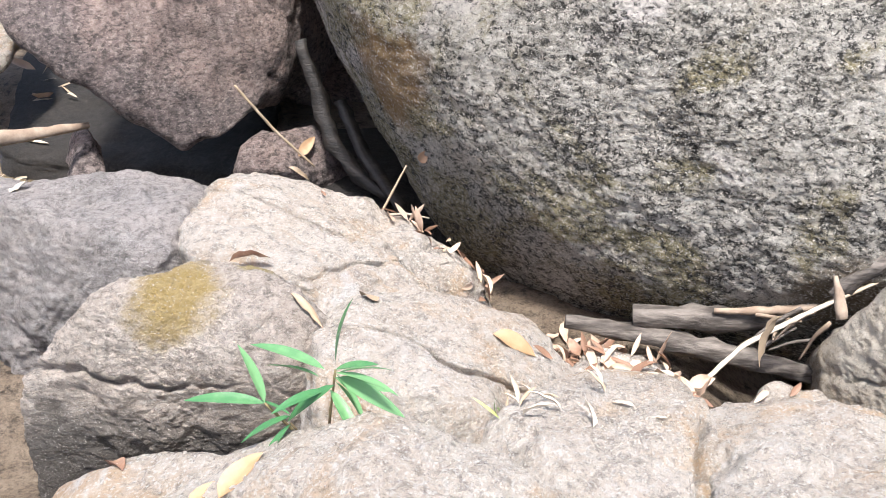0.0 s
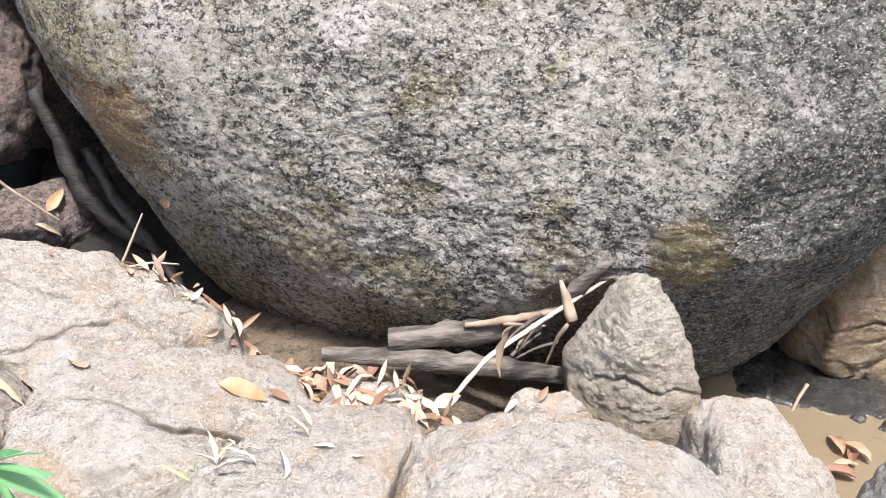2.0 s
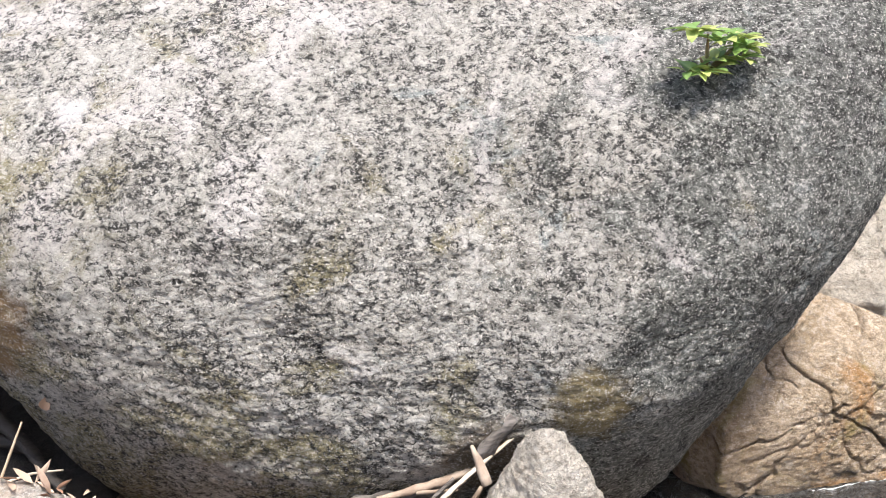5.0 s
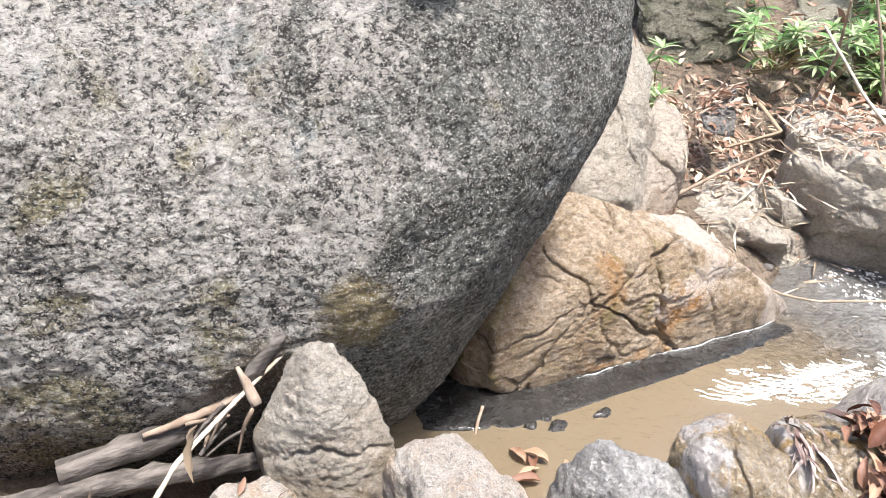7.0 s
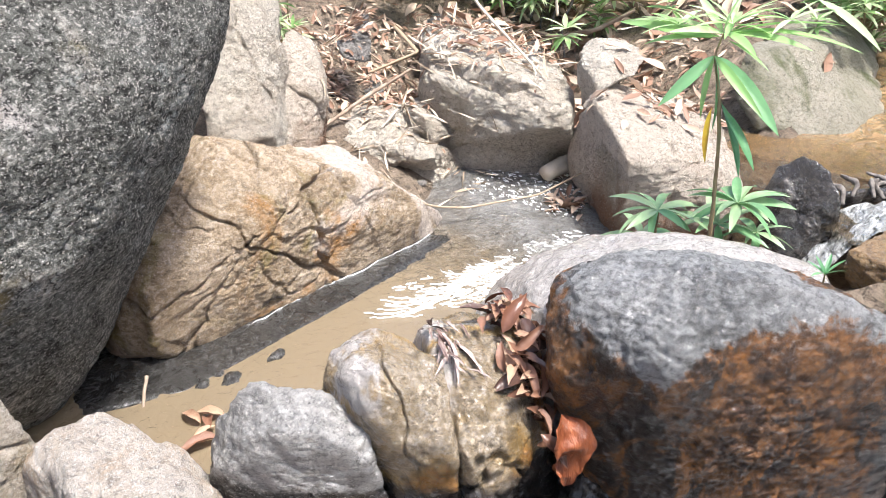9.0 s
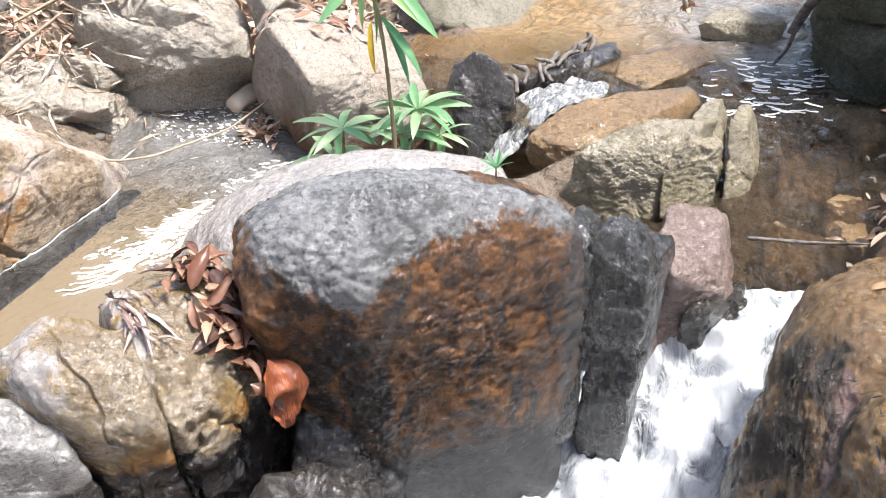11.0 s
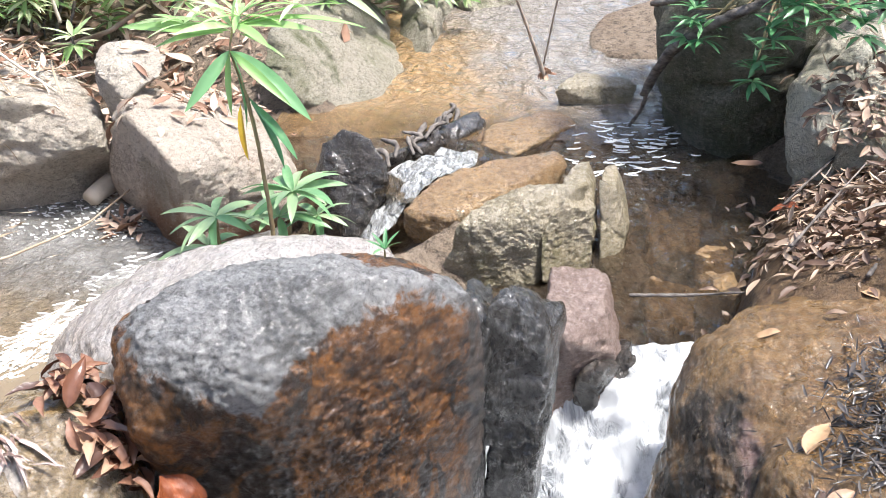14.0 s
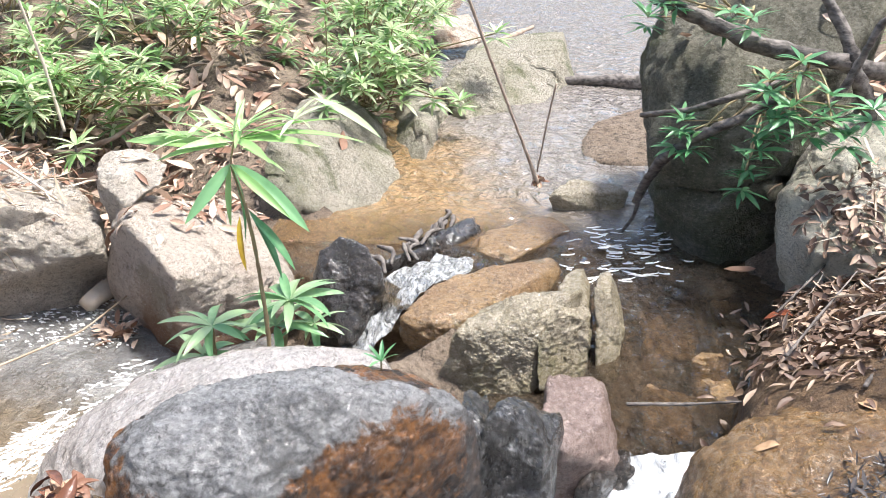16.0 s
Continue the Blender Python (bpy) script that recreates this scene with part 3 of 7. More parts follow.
def rock(name, label, material, corners, sharp=14, detail=5, rough=0.02, seed=1, cracks=(), fill=0.6, grit=1.0, facets=16, cut=0.10, blocks=(2.4, 0.06, 0.5), group=""):
    """A worn rock round a few corners: edges rounded (the more the lower sharp is), weathered surface, and cracks given by
    a point, the way across, depth and width. fill: how nearly the worn corners
    reach the given ones; facets: flat breaks, as deep as cut;
    blocks: cells to the metre, and the parts of rough by which they are split and stand apart."""
    corners = np.array(corners)
    mid = (corners.min(0) + corners.max(0)) / 2 * 0.5 + corners.mean(0) * 0.5
    ext = corners.max(0) - corners.min(0)
    size = float(np.cbrt(ext.prod()))
    planes = hull_planes(corners - mid)

    def reach(d):
        return sum(np.maximum(d @ n / h, 0) ** sharp for n, h in planes) ** (-1 / sharp)

    far = np.linalg.norm(corners - mid, axis=1)
    lost = far / reach((corners - mid) / far[:, None])
    swell = 1 + fill * (float(np.median(lost)) - 1)
    d, faces = sphere(detail)
    d = d * ext
    d = d / np.linalg.norm(d, axis=1)[:, None]
    front = np.array(BANK) - mid
    d = d + front / np.linalg.norm(front) * 0.6      # finer on the side that faces the bank
    d = d / np.linalg.norm(d, axis=1)[:, None]
    p = d * (reach(d) * swell)[:, None]
    rng = np.random.RandomState(seed)
    for n in rng.normal(size=(facets, 3)):
        n = n / np.linalg.norm(n)
        s = p @ n
        over = np.maximum(s - s.max() * (1 - cut * rng.uniform(0.2, 1.0)) - 0.012 * size * fractal(p + mid, 3.0 / size, 3, 0.5, seed + 40), 0)
        p = p - n * over[:, None] * 0.85
    world_p = p + mid
    ridged = 1 - 2 * np.abs(fractal(world_p, 2.2 / size, 4, 0.5, seed + 31))
    push = rough * fractal(world_p, 1.6 / size, 4, 0.55, seed) * 1.6 + rough * 0.5 * ridged
    push += rough * 0.5 * fractal(world_p, 7.0 / max(size, 0.4), 4, 0.6, seed + 9)
    if blocks[0]:
        f1, f2, pick = cells(world_p + 0.06 * np.stack([fractal(world_p, 4.0, 3, 0.5, seed + 50 + k) for k in range(3)], 1), blocks[0], seed)
        push += rough * blocks[2] * pick * np.clip((f2 - f1) * 6, 0, 1) - rough * blocks[1] * 4 * np.exp(-((f2 - f1) / 0.03) ** 2)
    push += grit * (0.004 * fractal(world_p, 22.0, 4, 0.72, seed + 5) - 0.006 * np.abs(fractal(world_p * (1, 1, 1.6), 16.0, 4, 0.65, seed + 6)))
    for at, way, depth, width in cracks:
        way = np.array(way) / np.linalg.norm(way)
        off = (world_p - np.array(at)) @ way + 0.035 * fractal(world_p, 5.0, 4, 0.55, seed + 21)
        fade = np.clip(0.75 + 0.9 * fractal(world_p, 3.0, 3, 0.5, seed + 27), 0.1, 1.2)
        push -= depth * fade * np.exp(-(off / (width * 0.65 * np.sqrt(fade))) ** 2)
    ways = p / np.linalg.norm(p, axis=1)[:, None]
    p = p + ways * push[:, None]
    ob = new(name, mesh_from(name, p, faces, material))
    ob.location = mid
    return tagged(ob, label, "rock", group)


# ---- ground ----
def near_line(x, y, line):
    """Distance to a polyline, and how far along it (by x of the nearest point)."""
    best, along = np.full(x.shape, 1e9), np.zeros(x.shape)
    for (x0, y0), (x1, y1) in zip(line, line[1:]):
        dx, dy = x1 - x0, y1 - y0
        s = np.clip(((x - x0) * dx + (y - y0) * dy) / (dx * dx + dy * dy), 0, 1)
        d = np.hypot(x - x0 - s * dx, y - y0 - s * dy)
        along, best = np.where(d < best, x0 + s * dx, along), np.minimum(d, best)
    return best, along


POOL_LINE = [(2.0, 2.5), (3.0, 2.0), (4.4, 1.8), (5.4, 2.3)]
STREAM_LINE = [(1.7, 0.3), (2.75, -0.15), (3.3, -0.55), (4.5, -0.85), (5.5, -0.3), (7.0, -0.35), (9.0, -0.9), (14.0, -1.4), (40.0, -4.0), (300.0, -20.0)]
BACK_LINE = [(-6.0, 4.6), (-2.2, 4.0), (-1.5, 3.75)]
SIDE_LINE = [(5.0, 0.5), (4.45, 0.75), (4.3, 1.5)]


def ground_height(x, y):
    da, _ = near_line(x, y, POOL_LINE)
    db, xb = near_line(x, y, STREAM_LINE)
    dc, _ = near_line(x, y, SIDE_LINE)
    dd, _ = near_line(x, y, BACK_LINE)
    bed = np.interp(xb, [2.0, 2.9, 3.4, 4.2, 5.0, 9.0, 14.0], [-0.6, -0.55, -0.15, 0.02, 0.1, 0.12, 0.15])
    ga = -0.16 + np.clip(da - 0.35, 0, None) * 0.55
    gb = bed + np.clip(db - np.interp(xb, [2, 4, 5.5, 14, 40], [0.35, 0.35, 0.75, 1.6, 3.0]), 0, None) * np.where(y < -0.6, 0.75, 0.5)
    gc = np.clip(-0.15 + dc * 0.2, None, 0.1) + np.clip(dc - 0.3, 0, None) * 0.7
    g = np.minimum(np.minimum(ga, gb), np.minimum(gc, -0.12 + np.clip(dd - 0.3, 0, None) * 0.45))
    g = np.where((x < 1.9) & (y > 1.2), np.minimum(g, 0.22), g)
    cap = 0.75 + 0.1 * np.clip(np.hypot(x - 2, y) - 3, 0, 40)
    cap = np.where(np.hypot(x - 0.3, y + 0.3) < 2.0, np.minimum(cap, 0.45), cap)
    return cap * np.tanh(np.maximum(g, -1) / cap)


def build_ground(n=300, k=7.5, reach=260.0):
    u = np.linspace(-1, 1, n)
    line = reach * np.sinh(k * u) / math.sinh(k)
    x, y = [a.ravel() for a in np.meshgrid(line + 3.0, line + 0.8, indexing="ij")]
    z = ground_height(x, y)
    flat = np.stack([x, y, z], 1)
    z = z + 0.04 * fractal(flat, 1.7, 5, 0.55, 3) + 0.012 * fractal(flat, 14.0, 3, 0.6, 8)
    i = np.arange(n * n).reshape(n, n)
    faces = np.stack([i[:-1, :-1], i[1:, :-1], i[1:, 1:], i[:-1, 1:]], -1).reshape(-1, 4)
    ob = new("ground", mesh_from("ground", np.stack([x, y, z], 1), faces, MAT_SOIL))
    return tagged(ob, "brown stream bank covered with soil and leaf litter", "ground", kind="structure")


build_ground()


def water_sheet(name, label, x0, x1, y0, y1, z, material, step=0.04, waves=0.004, scale=6.0, seed=4):
    nx, ny = int((x1 - x0) / step) + 2, int((y1 - y0) / step) + 2
    x, y = [a.ravel() for a in np.meshgrid(np.linspace(x0, x1, nx), np.linspace(y0, y1, ny), indexing="ij")]
    p = np.stack([x, y, np.full(x.shape, z)], 1)
    p[:, 2] += waves * fractal(p, scale, 3, 0.5, seed)
    i = np.arange(nx * ny).reshape(nx, ny)
    faces = np.stack([i[:-1, :-1], i[1:, :-1], i[1:, 1:], i[:-1, 1:]], -1).reshape(-1, 4)
    return tagged(new(name, mesh_from(name, p, faces, material)), label, "water", kind="structure")


water_sheet("water_pool", "shallow silty brown pool between the rocks", 1.5, 5.7, 0.95, 4.0, 0.0, MAT_POOL)
water_sheet("water_back", "still brown water behind the pale ridge", -4.0, -0.9, 1.2, 5.0, 0.0, MAT_POOL)


def stream_level(x, y):
    _, along = near_line(x, y, STREAM_LINE)
    return np.interp(along, [1.8, 2.6, 2.95, 3.2, 3.4, 3.6, 3.75, 4.2, 4.9, 5.3], [-0.42, -0.38, -0.28, -0.14, 0.0, 0.08, 0.13, 0.18, 0.235, 0.25])


def stream(name, label, x0, x1, material, step, waves, scale, seed):
    """A stretch of the stream's surface from x0 to x1, where it stands over its bed."""
    nx, y0, y1 = max(2, round((x1 - x0) / step) + 1), -2.6, 1.15
    ny = int((y1 - y0) / step) + 2
    x, y = np.meshgrid(np.linspace(x0, x1, nx), np.linspace(y0, y1, ny), indexing="ij")
    z = stream_level(x, y)
    near = near_line(x, y, STREAM_LINE)[0] < np.interp(x, [3.5, 4.2, 5.0, 16], [0.6, 0.75, 1.6, 6])
    p = np.stack([x.ravel(), y.ravel(), z.ravel()], 1)
    q = p * (1.0, 1.0, 2.0)
    rush = np.clip((3.7 - p[:, 0]) / 0.3, 0, 1)
    p[:, 2] += waves * fractal(q, scale, 4, 0.55, seed) + rush * 0.06 * fractal(q, 7.0, 5, 0.62, seed + 2)
    i = np.arange(nx * ny).reshape(nx, ny)
    keep = near & (z > ground_height(x, y) - 0.12)
    keep = keep[:-1, :-1] & keep[1:, 1:]
    faces = np.stack([i[:-1, :-1], i[1:, :-1], i[1:, 1:], i[:-1, 1:]], -1)[keep]
    return tagged(new(name, mesh_from(name, p, faces, material)), label, "water", kind="structure")


stream("water_upper", "bright rippled upper stream pool", 5.2, 16.0, MAT_UPPER, 0.05, 0.010, 6.0, 7)
stream("water_run", "clear shallow water running between rocks", 3.62, 5.2, MAT_STREAM, 0.02, 0.016, 9.0, 7)
stream("water_fall", "white foaming cascade dropping between rocks", 1.7, 3.62, MAT_FOAM, 0.015, 0.010, 9.0, 7)


def water_ribbon(name, label, line, material, across=24, step=0.03, rough=0.02, seed=2):
    """Running water along rows of x, y, z and half width."""
    line = np.array(line)
    s = np.concatenate([[0], np.cumsum(np.linalg.norm(np.diff(line[:, :3], axis=0), axis=1))])
    t = np.linspace(0, s[-1], int(s[-1] / step) + 2)
    x, y, z, w = [np.interp(t, s, line[:, k]) for k in range(4)]
    k = np.ones(7) / 7
    z = np.convolve(np.pad(z, 3, mode="edge"), k, "valid")
    tx, ty = np.gradient(x), np.gradient(y)
    ln = np.hypot(tx, ty) + 1e-9
    v = np.linspace(-1, 1, across)
    px = x[:, None] - (ty / ln)[:, None] * v * w[:, None]
    py = y[:, None] + (tx / ln)[:, None] * v * w[:, None]
    p = np.stack([px.ravel(), py.ravel(), np.repeat(z, across)], 1)
    steep = np.repeat(np.abs(np.gradient(z)) / step, across)
    p[:, 2] += (rough * 0.4 + rough * np.clip(steep, 0, 1.5)) * fractal(p, 12.0, 4, 0.6, seed)
    i = np.arange(len(t) * across).reshape(len(t), across)
    faces = np.stack([i[:-1, :-1], i[1:, :-1], i[1:, 1:], i[:-1, 1:]], -1).reshape(-1, 4)
    return tagged(new(name, mesh_from(name, p, faces, material)), label, "water", kind="structure")


water_ribbon("water_side", "small white side channel spilling past a black rock", [(5.0, 0.1, 0.27, 0.1), (4.84, 0.13, 0.28, 0.12), (4.74, 0.27, 0.29, 0.13), (4.61, 0.39, 0.24, 0.13), (4.52, 0.49, 0.14, 0.14), (4.44, 0.6, 0.02, 0.16)], MAT_SIDE, rough=0.03, seed=5)


def froth(name, label, rows, z=0.006, seed=1):
    """Thin white lines of froth, or of painted glints, on still water: rows of x, y along each line, and half its
    width.
    """
    rng = np.random.RandomState(seed)
    verts, faces, base = [], [], 0
    for line, width in rows:
        line = np.array(line)
        way = np.gradient(line, axis=0)
        side = np.stack([-way[:, 1], way[:, 0]], 1) / (np.linalg.norm(way, axis=1)[:, None] + 1e-9)
        w = width * np.sin(np.linspace(0.15, math.pi - 0.15, len(line))) * rng.uniform(0.5, 1.3, len(line))
        top = z + 0.004 * rng.rand(len(line))
        for k, lift in ((-1, 0), (0, 1), (1, 0)):
            q = line + side * (w * k)[:, None]
            verts.append(np.column_stack([q, np.where(lift, top, z - 0.005)]))
        n = len(line)
        i = base + np.arange(n - 1)
        for a in (0, n):
            faces.append(np.stack([i + a, i + a + 1, i + a + n + 1, i + a + n], 1))
        base += 3 * n
    return tagged(new(name, mesh_from(name, np.concatenate(verts), np.concatenate(faces), MAT_FROTH_GLINT)), label, "foam", kind="stuff")


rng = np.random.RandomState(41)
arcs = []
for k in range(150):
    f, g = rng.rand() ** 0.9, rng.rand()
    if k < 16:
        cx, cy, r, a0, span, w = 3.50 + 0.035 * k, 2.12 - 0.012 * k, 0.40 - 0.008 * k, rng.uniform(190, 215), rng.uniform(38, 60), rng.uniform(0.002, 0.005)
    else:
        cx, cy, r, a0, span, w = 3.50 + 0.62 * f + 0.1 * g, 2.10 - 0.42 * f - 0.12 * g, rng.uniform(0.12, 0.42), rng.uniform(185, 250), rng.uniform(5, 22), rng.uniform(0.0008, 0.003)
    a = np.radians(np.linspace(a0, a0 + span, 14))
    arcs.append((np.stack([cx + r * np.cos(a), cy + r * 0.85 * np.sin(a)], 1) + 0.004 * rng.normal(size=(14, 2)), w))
# short white dashes that paint glitter on the water
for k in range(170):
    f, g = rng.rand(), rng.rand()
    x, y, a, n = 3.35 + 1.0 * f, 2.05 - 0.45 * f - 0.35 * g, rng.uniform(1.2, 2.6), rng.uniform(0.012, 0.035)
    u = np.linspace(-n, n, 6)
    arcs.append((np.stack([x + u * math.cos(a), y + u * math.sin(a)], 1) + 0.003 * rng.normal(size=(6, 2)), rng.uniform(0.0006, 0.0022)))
froth("foam_ripples", "white froth crescents and painted glitter where the inflow meets the pool", arcs)

# small standing waves where the upper pool spills over its lip, white for froth and painted glints
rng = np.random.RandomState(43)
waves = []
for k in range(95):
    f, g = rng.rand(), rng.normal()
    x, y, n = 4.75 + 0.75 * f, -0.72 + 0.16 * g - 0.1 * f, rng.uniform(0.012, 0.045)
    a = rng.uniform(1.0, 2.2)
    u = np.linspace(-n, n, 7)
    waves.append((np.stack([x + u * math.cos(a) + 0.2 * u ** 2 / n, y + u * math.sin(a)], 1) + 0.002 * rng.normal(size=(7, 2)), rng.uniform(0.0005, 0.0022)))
froth("foam_riffle", "white froth and painted glints on the riffle at the pool lip", waves, 0.262, 5)

# glints of broken water over the pebbles of the inflow, painted as white strokes
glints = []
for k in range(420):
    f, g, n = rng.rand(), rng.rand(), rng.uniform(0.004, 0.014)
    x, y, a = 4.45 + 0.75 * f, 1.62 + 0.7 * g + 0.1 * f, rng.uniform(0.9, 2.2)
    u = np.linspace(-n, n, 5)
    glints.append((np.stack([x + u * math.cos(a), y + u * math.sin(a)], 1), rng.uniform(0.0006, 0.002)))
froth("foam_inflow", "fine white flecks painted as glints on the rippled inflow", glints, 0.008, 6)

# ---- rocks ----
TRI_CRACKS = [((2.95, 2.55, 0.35), (0.5, -0.25, 0.8), 0.05, 0.013), ((3.28, 2.4, 0.3), (0.85, -0.3, 0.15), 0.05, 0.013),
              ((2.72, 2.45, 0.2), (0.7, -0.2, -0.65), 0.05, 0.013), ((3.55, 2.35, 0.15), (0.9, -0.2, 0.3), 0.05, 0.013), 
              ((2.8, 2.4, 0.35), (-0.3, -0.2, 0.93), 0.05, 0.013), ((3.7, 2.3, 0.1), (0.95, -0.1, -0.2), 0.05, 0.013)]
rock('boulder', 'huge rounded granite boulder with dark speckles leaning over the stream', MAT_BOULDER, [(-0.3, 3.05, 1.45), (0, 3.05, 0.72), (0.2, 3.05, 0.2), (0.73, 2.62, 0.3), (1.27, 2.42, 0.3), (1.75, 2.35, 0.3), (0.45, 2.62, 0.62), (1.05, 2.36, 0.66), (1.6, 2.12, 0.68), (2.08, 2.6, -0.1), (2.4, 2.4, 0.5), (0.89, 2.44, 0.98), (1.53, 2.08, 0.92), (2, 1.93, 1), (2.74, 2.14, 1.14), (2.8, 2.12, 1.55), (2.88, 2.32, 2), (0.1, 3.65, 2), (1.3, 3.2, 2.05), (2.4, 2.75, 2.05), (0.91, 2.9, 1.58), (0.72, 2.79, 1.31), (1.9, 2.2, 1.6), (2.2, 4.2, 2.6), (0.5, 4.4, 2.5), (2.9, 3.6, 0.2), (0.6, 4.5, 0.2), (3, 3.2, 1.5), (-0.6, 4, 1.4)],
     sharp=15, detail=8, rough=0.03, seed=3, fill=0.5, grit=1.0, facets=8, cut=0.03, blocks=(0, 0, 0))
rock('boulder', 'dark pinkish boulder with a shaded hollow beneath it', MAT_DARK, [(-1.55, 3.43, 0.97), (-1, 3.43, 0.48), (-0.75, 3.56, 0.58), (-0.85, 3.99, 1.02), (-1.6, 3.84, 1.04), (-0.54, 4.26, 0.8), (-1.02, 3.43, 0.82), (-1.9, 4.5, 2), (-0.5, 4.4, 2), (-1.9, 5.4, 2), (-0.4, 5.2, 2), (-1.6, 5.6, 0.6), (-0.4, 5.2, 0.5)],
     sharp=19, detail=6, rough=0.04, seed=4)
rock('boulder', 'grey weathered rock beside the ridge, its flank darkened for shade', MAT_PALEGREY, [(-0.68, 2.73, 0.73), (-1.03, 2.71, 0.72), (-1.44, 2.74, 0.66), (-1.8, 2.79, 0.6), (-1.6, 2.47, 0.12), (-1.1, 2.38, 0.2), (-0.71, 2.14, 0.7), (-0.71, 2.27, 0.8), (-1.04, 2.29, 0.78), (-1.7, 3, -0.1), (-0.7, 3.05, -0.1), (-0.6, 2.3, -0.1), (-1.5, 2.3, -0.1)],
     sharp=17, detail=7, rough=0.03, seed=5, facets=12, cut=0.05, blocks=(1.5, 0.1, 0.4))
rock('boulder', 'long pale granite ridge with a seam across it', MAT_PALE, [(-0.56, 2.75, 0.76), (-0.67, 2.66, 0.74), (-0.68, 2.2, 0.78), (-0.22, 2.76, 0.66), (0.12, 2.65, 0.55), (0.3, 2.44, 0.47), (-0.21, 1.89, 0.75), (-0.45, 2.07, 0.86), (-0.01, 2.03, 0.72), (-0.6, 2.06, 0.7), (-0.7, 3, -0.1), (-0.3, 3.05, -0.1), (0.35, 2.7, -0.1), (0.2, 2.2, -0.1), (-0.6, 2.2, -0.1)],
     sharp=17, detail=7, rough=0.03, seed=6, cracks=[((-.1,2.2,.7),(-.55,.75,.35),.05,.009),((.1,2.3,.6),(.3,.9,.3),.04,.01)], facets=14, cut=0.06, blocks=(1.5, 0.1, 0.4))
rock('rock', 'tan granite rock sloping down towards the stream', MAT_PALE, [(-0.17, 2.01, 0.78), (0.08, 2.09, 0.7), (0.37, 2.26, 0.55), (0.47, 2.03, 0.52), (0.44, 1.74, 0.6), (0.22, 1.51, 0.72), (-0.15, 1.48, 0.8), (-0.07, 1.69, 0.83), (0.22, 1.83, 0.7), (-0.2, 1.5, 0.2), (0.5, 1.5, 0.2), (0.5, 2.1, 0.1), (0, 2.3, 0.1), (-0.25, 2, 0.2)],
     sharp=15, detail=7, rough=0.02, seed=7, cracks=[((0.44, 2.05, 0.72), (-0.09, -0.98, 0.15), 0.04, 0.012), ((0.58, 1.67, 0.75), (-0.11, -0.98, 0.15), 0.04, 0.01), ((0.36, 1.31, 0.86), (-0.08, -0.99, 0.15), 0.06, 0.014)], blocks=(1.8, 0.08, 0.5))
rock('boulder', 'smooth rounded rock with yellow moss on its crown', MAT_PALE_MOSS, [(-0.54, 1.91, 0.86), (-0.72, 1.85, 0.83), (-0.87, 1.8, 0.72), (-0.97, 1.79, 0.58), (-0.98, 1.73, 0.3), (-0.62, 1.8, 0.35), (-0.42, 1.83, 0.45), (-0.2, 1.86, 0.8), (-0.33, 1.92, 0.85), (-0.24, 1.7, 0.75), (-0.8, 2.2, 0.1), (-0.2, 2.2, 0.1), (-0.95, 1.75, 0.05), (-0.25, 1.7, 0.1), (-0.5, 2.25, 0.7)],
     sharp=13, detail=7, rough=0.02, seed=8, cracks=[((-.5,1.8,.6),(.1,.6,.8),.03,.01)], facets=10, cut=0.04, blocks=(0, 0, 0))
rock('rock', 'pale flat-topped rock scattered with dead leaves', MAT_PALE, [(-0.69, 1.28, 0.74), (-0.5, 1.36, 0.78), (-0.27, 1.25, 0.88), (-0.03, 1.24, 0.95), (0.22, 1.23, 0.93), (0.35, 1.13, 0.92), (0.05, 0.91, 0.98), (-0.42, 1, 0.85), (-0.01, 1.05, 1), (-0.7, 1.3, 0.3), (0.3, 1.35, 0.3), (-0.6, 0.6, 0.3), (0.4, 0.7, 0.3)],
     sharp=17, detail=7, rough=0.018, seed=9, cracks=[((0.36, 1.31, 0.86), (-0.08, -0.99, 0.15), 0.06, 0.014)], blocks=(1.8, 0.08, 0.5))
rock('rock', 'pale granite block split by a dark crack', MAT_PALE, [(0.43, 1.66, 0.72), (0.67, 1.71, 0.7), (0.71, 1.5, 0.78), (0.58, 1.14, 0.88), (0.36, 1.09, 0.92), (0.23, 1.34, 0.86), (0.47, 1.31, 0.88), (0.3, 1.3, 0.3), (0.85, 1.3, 0.3), (0.4, 1.95, 0.2), (0.75, 1.95, 0.2), (0.3, 0.85, 0.5), (0.75, 0.8, 0.5)],
     sharp=19, detail=7, rough=0.018, seed=10, cracks=[((0.64, 1.33, 0.85), (-0.95, 0.28, 0.15), 0.08, 0.02)], blocks=(1.8, 0.08, 0.5))
rock('boulder', 'broad pale granite boulder, paler on top', MAT_PALE, [(0.73, 1.56, 0.76), (0.82, 1.56, 0.78), (1.01, 1.54, 0.8), (1.2, 1.46, 0.8), (1.34, 1.34, 0.76), (1.34, 1.17, 0.7), (0.92, 1.18, 0.93), (0.58, 1.07, 0.93), (0.94, 0.86, 0.98), (0.64, 1.3, 0.86), (0.75, 1.55, 0.1), (1.25, 1.6, 0.1), (1.4, 1.1, 0.1), (0.8, 0.6, 0.3), (1.3, 0.5, 0.3)],
     sharp=15, detail=7, rough=0.018, seed=11, cracks=[((0.64, 1.33, 0.85), (-0.95, 0.28, 0.15), 0.08, 0.02)], blocks=(1.8, 0.08, 0.5))
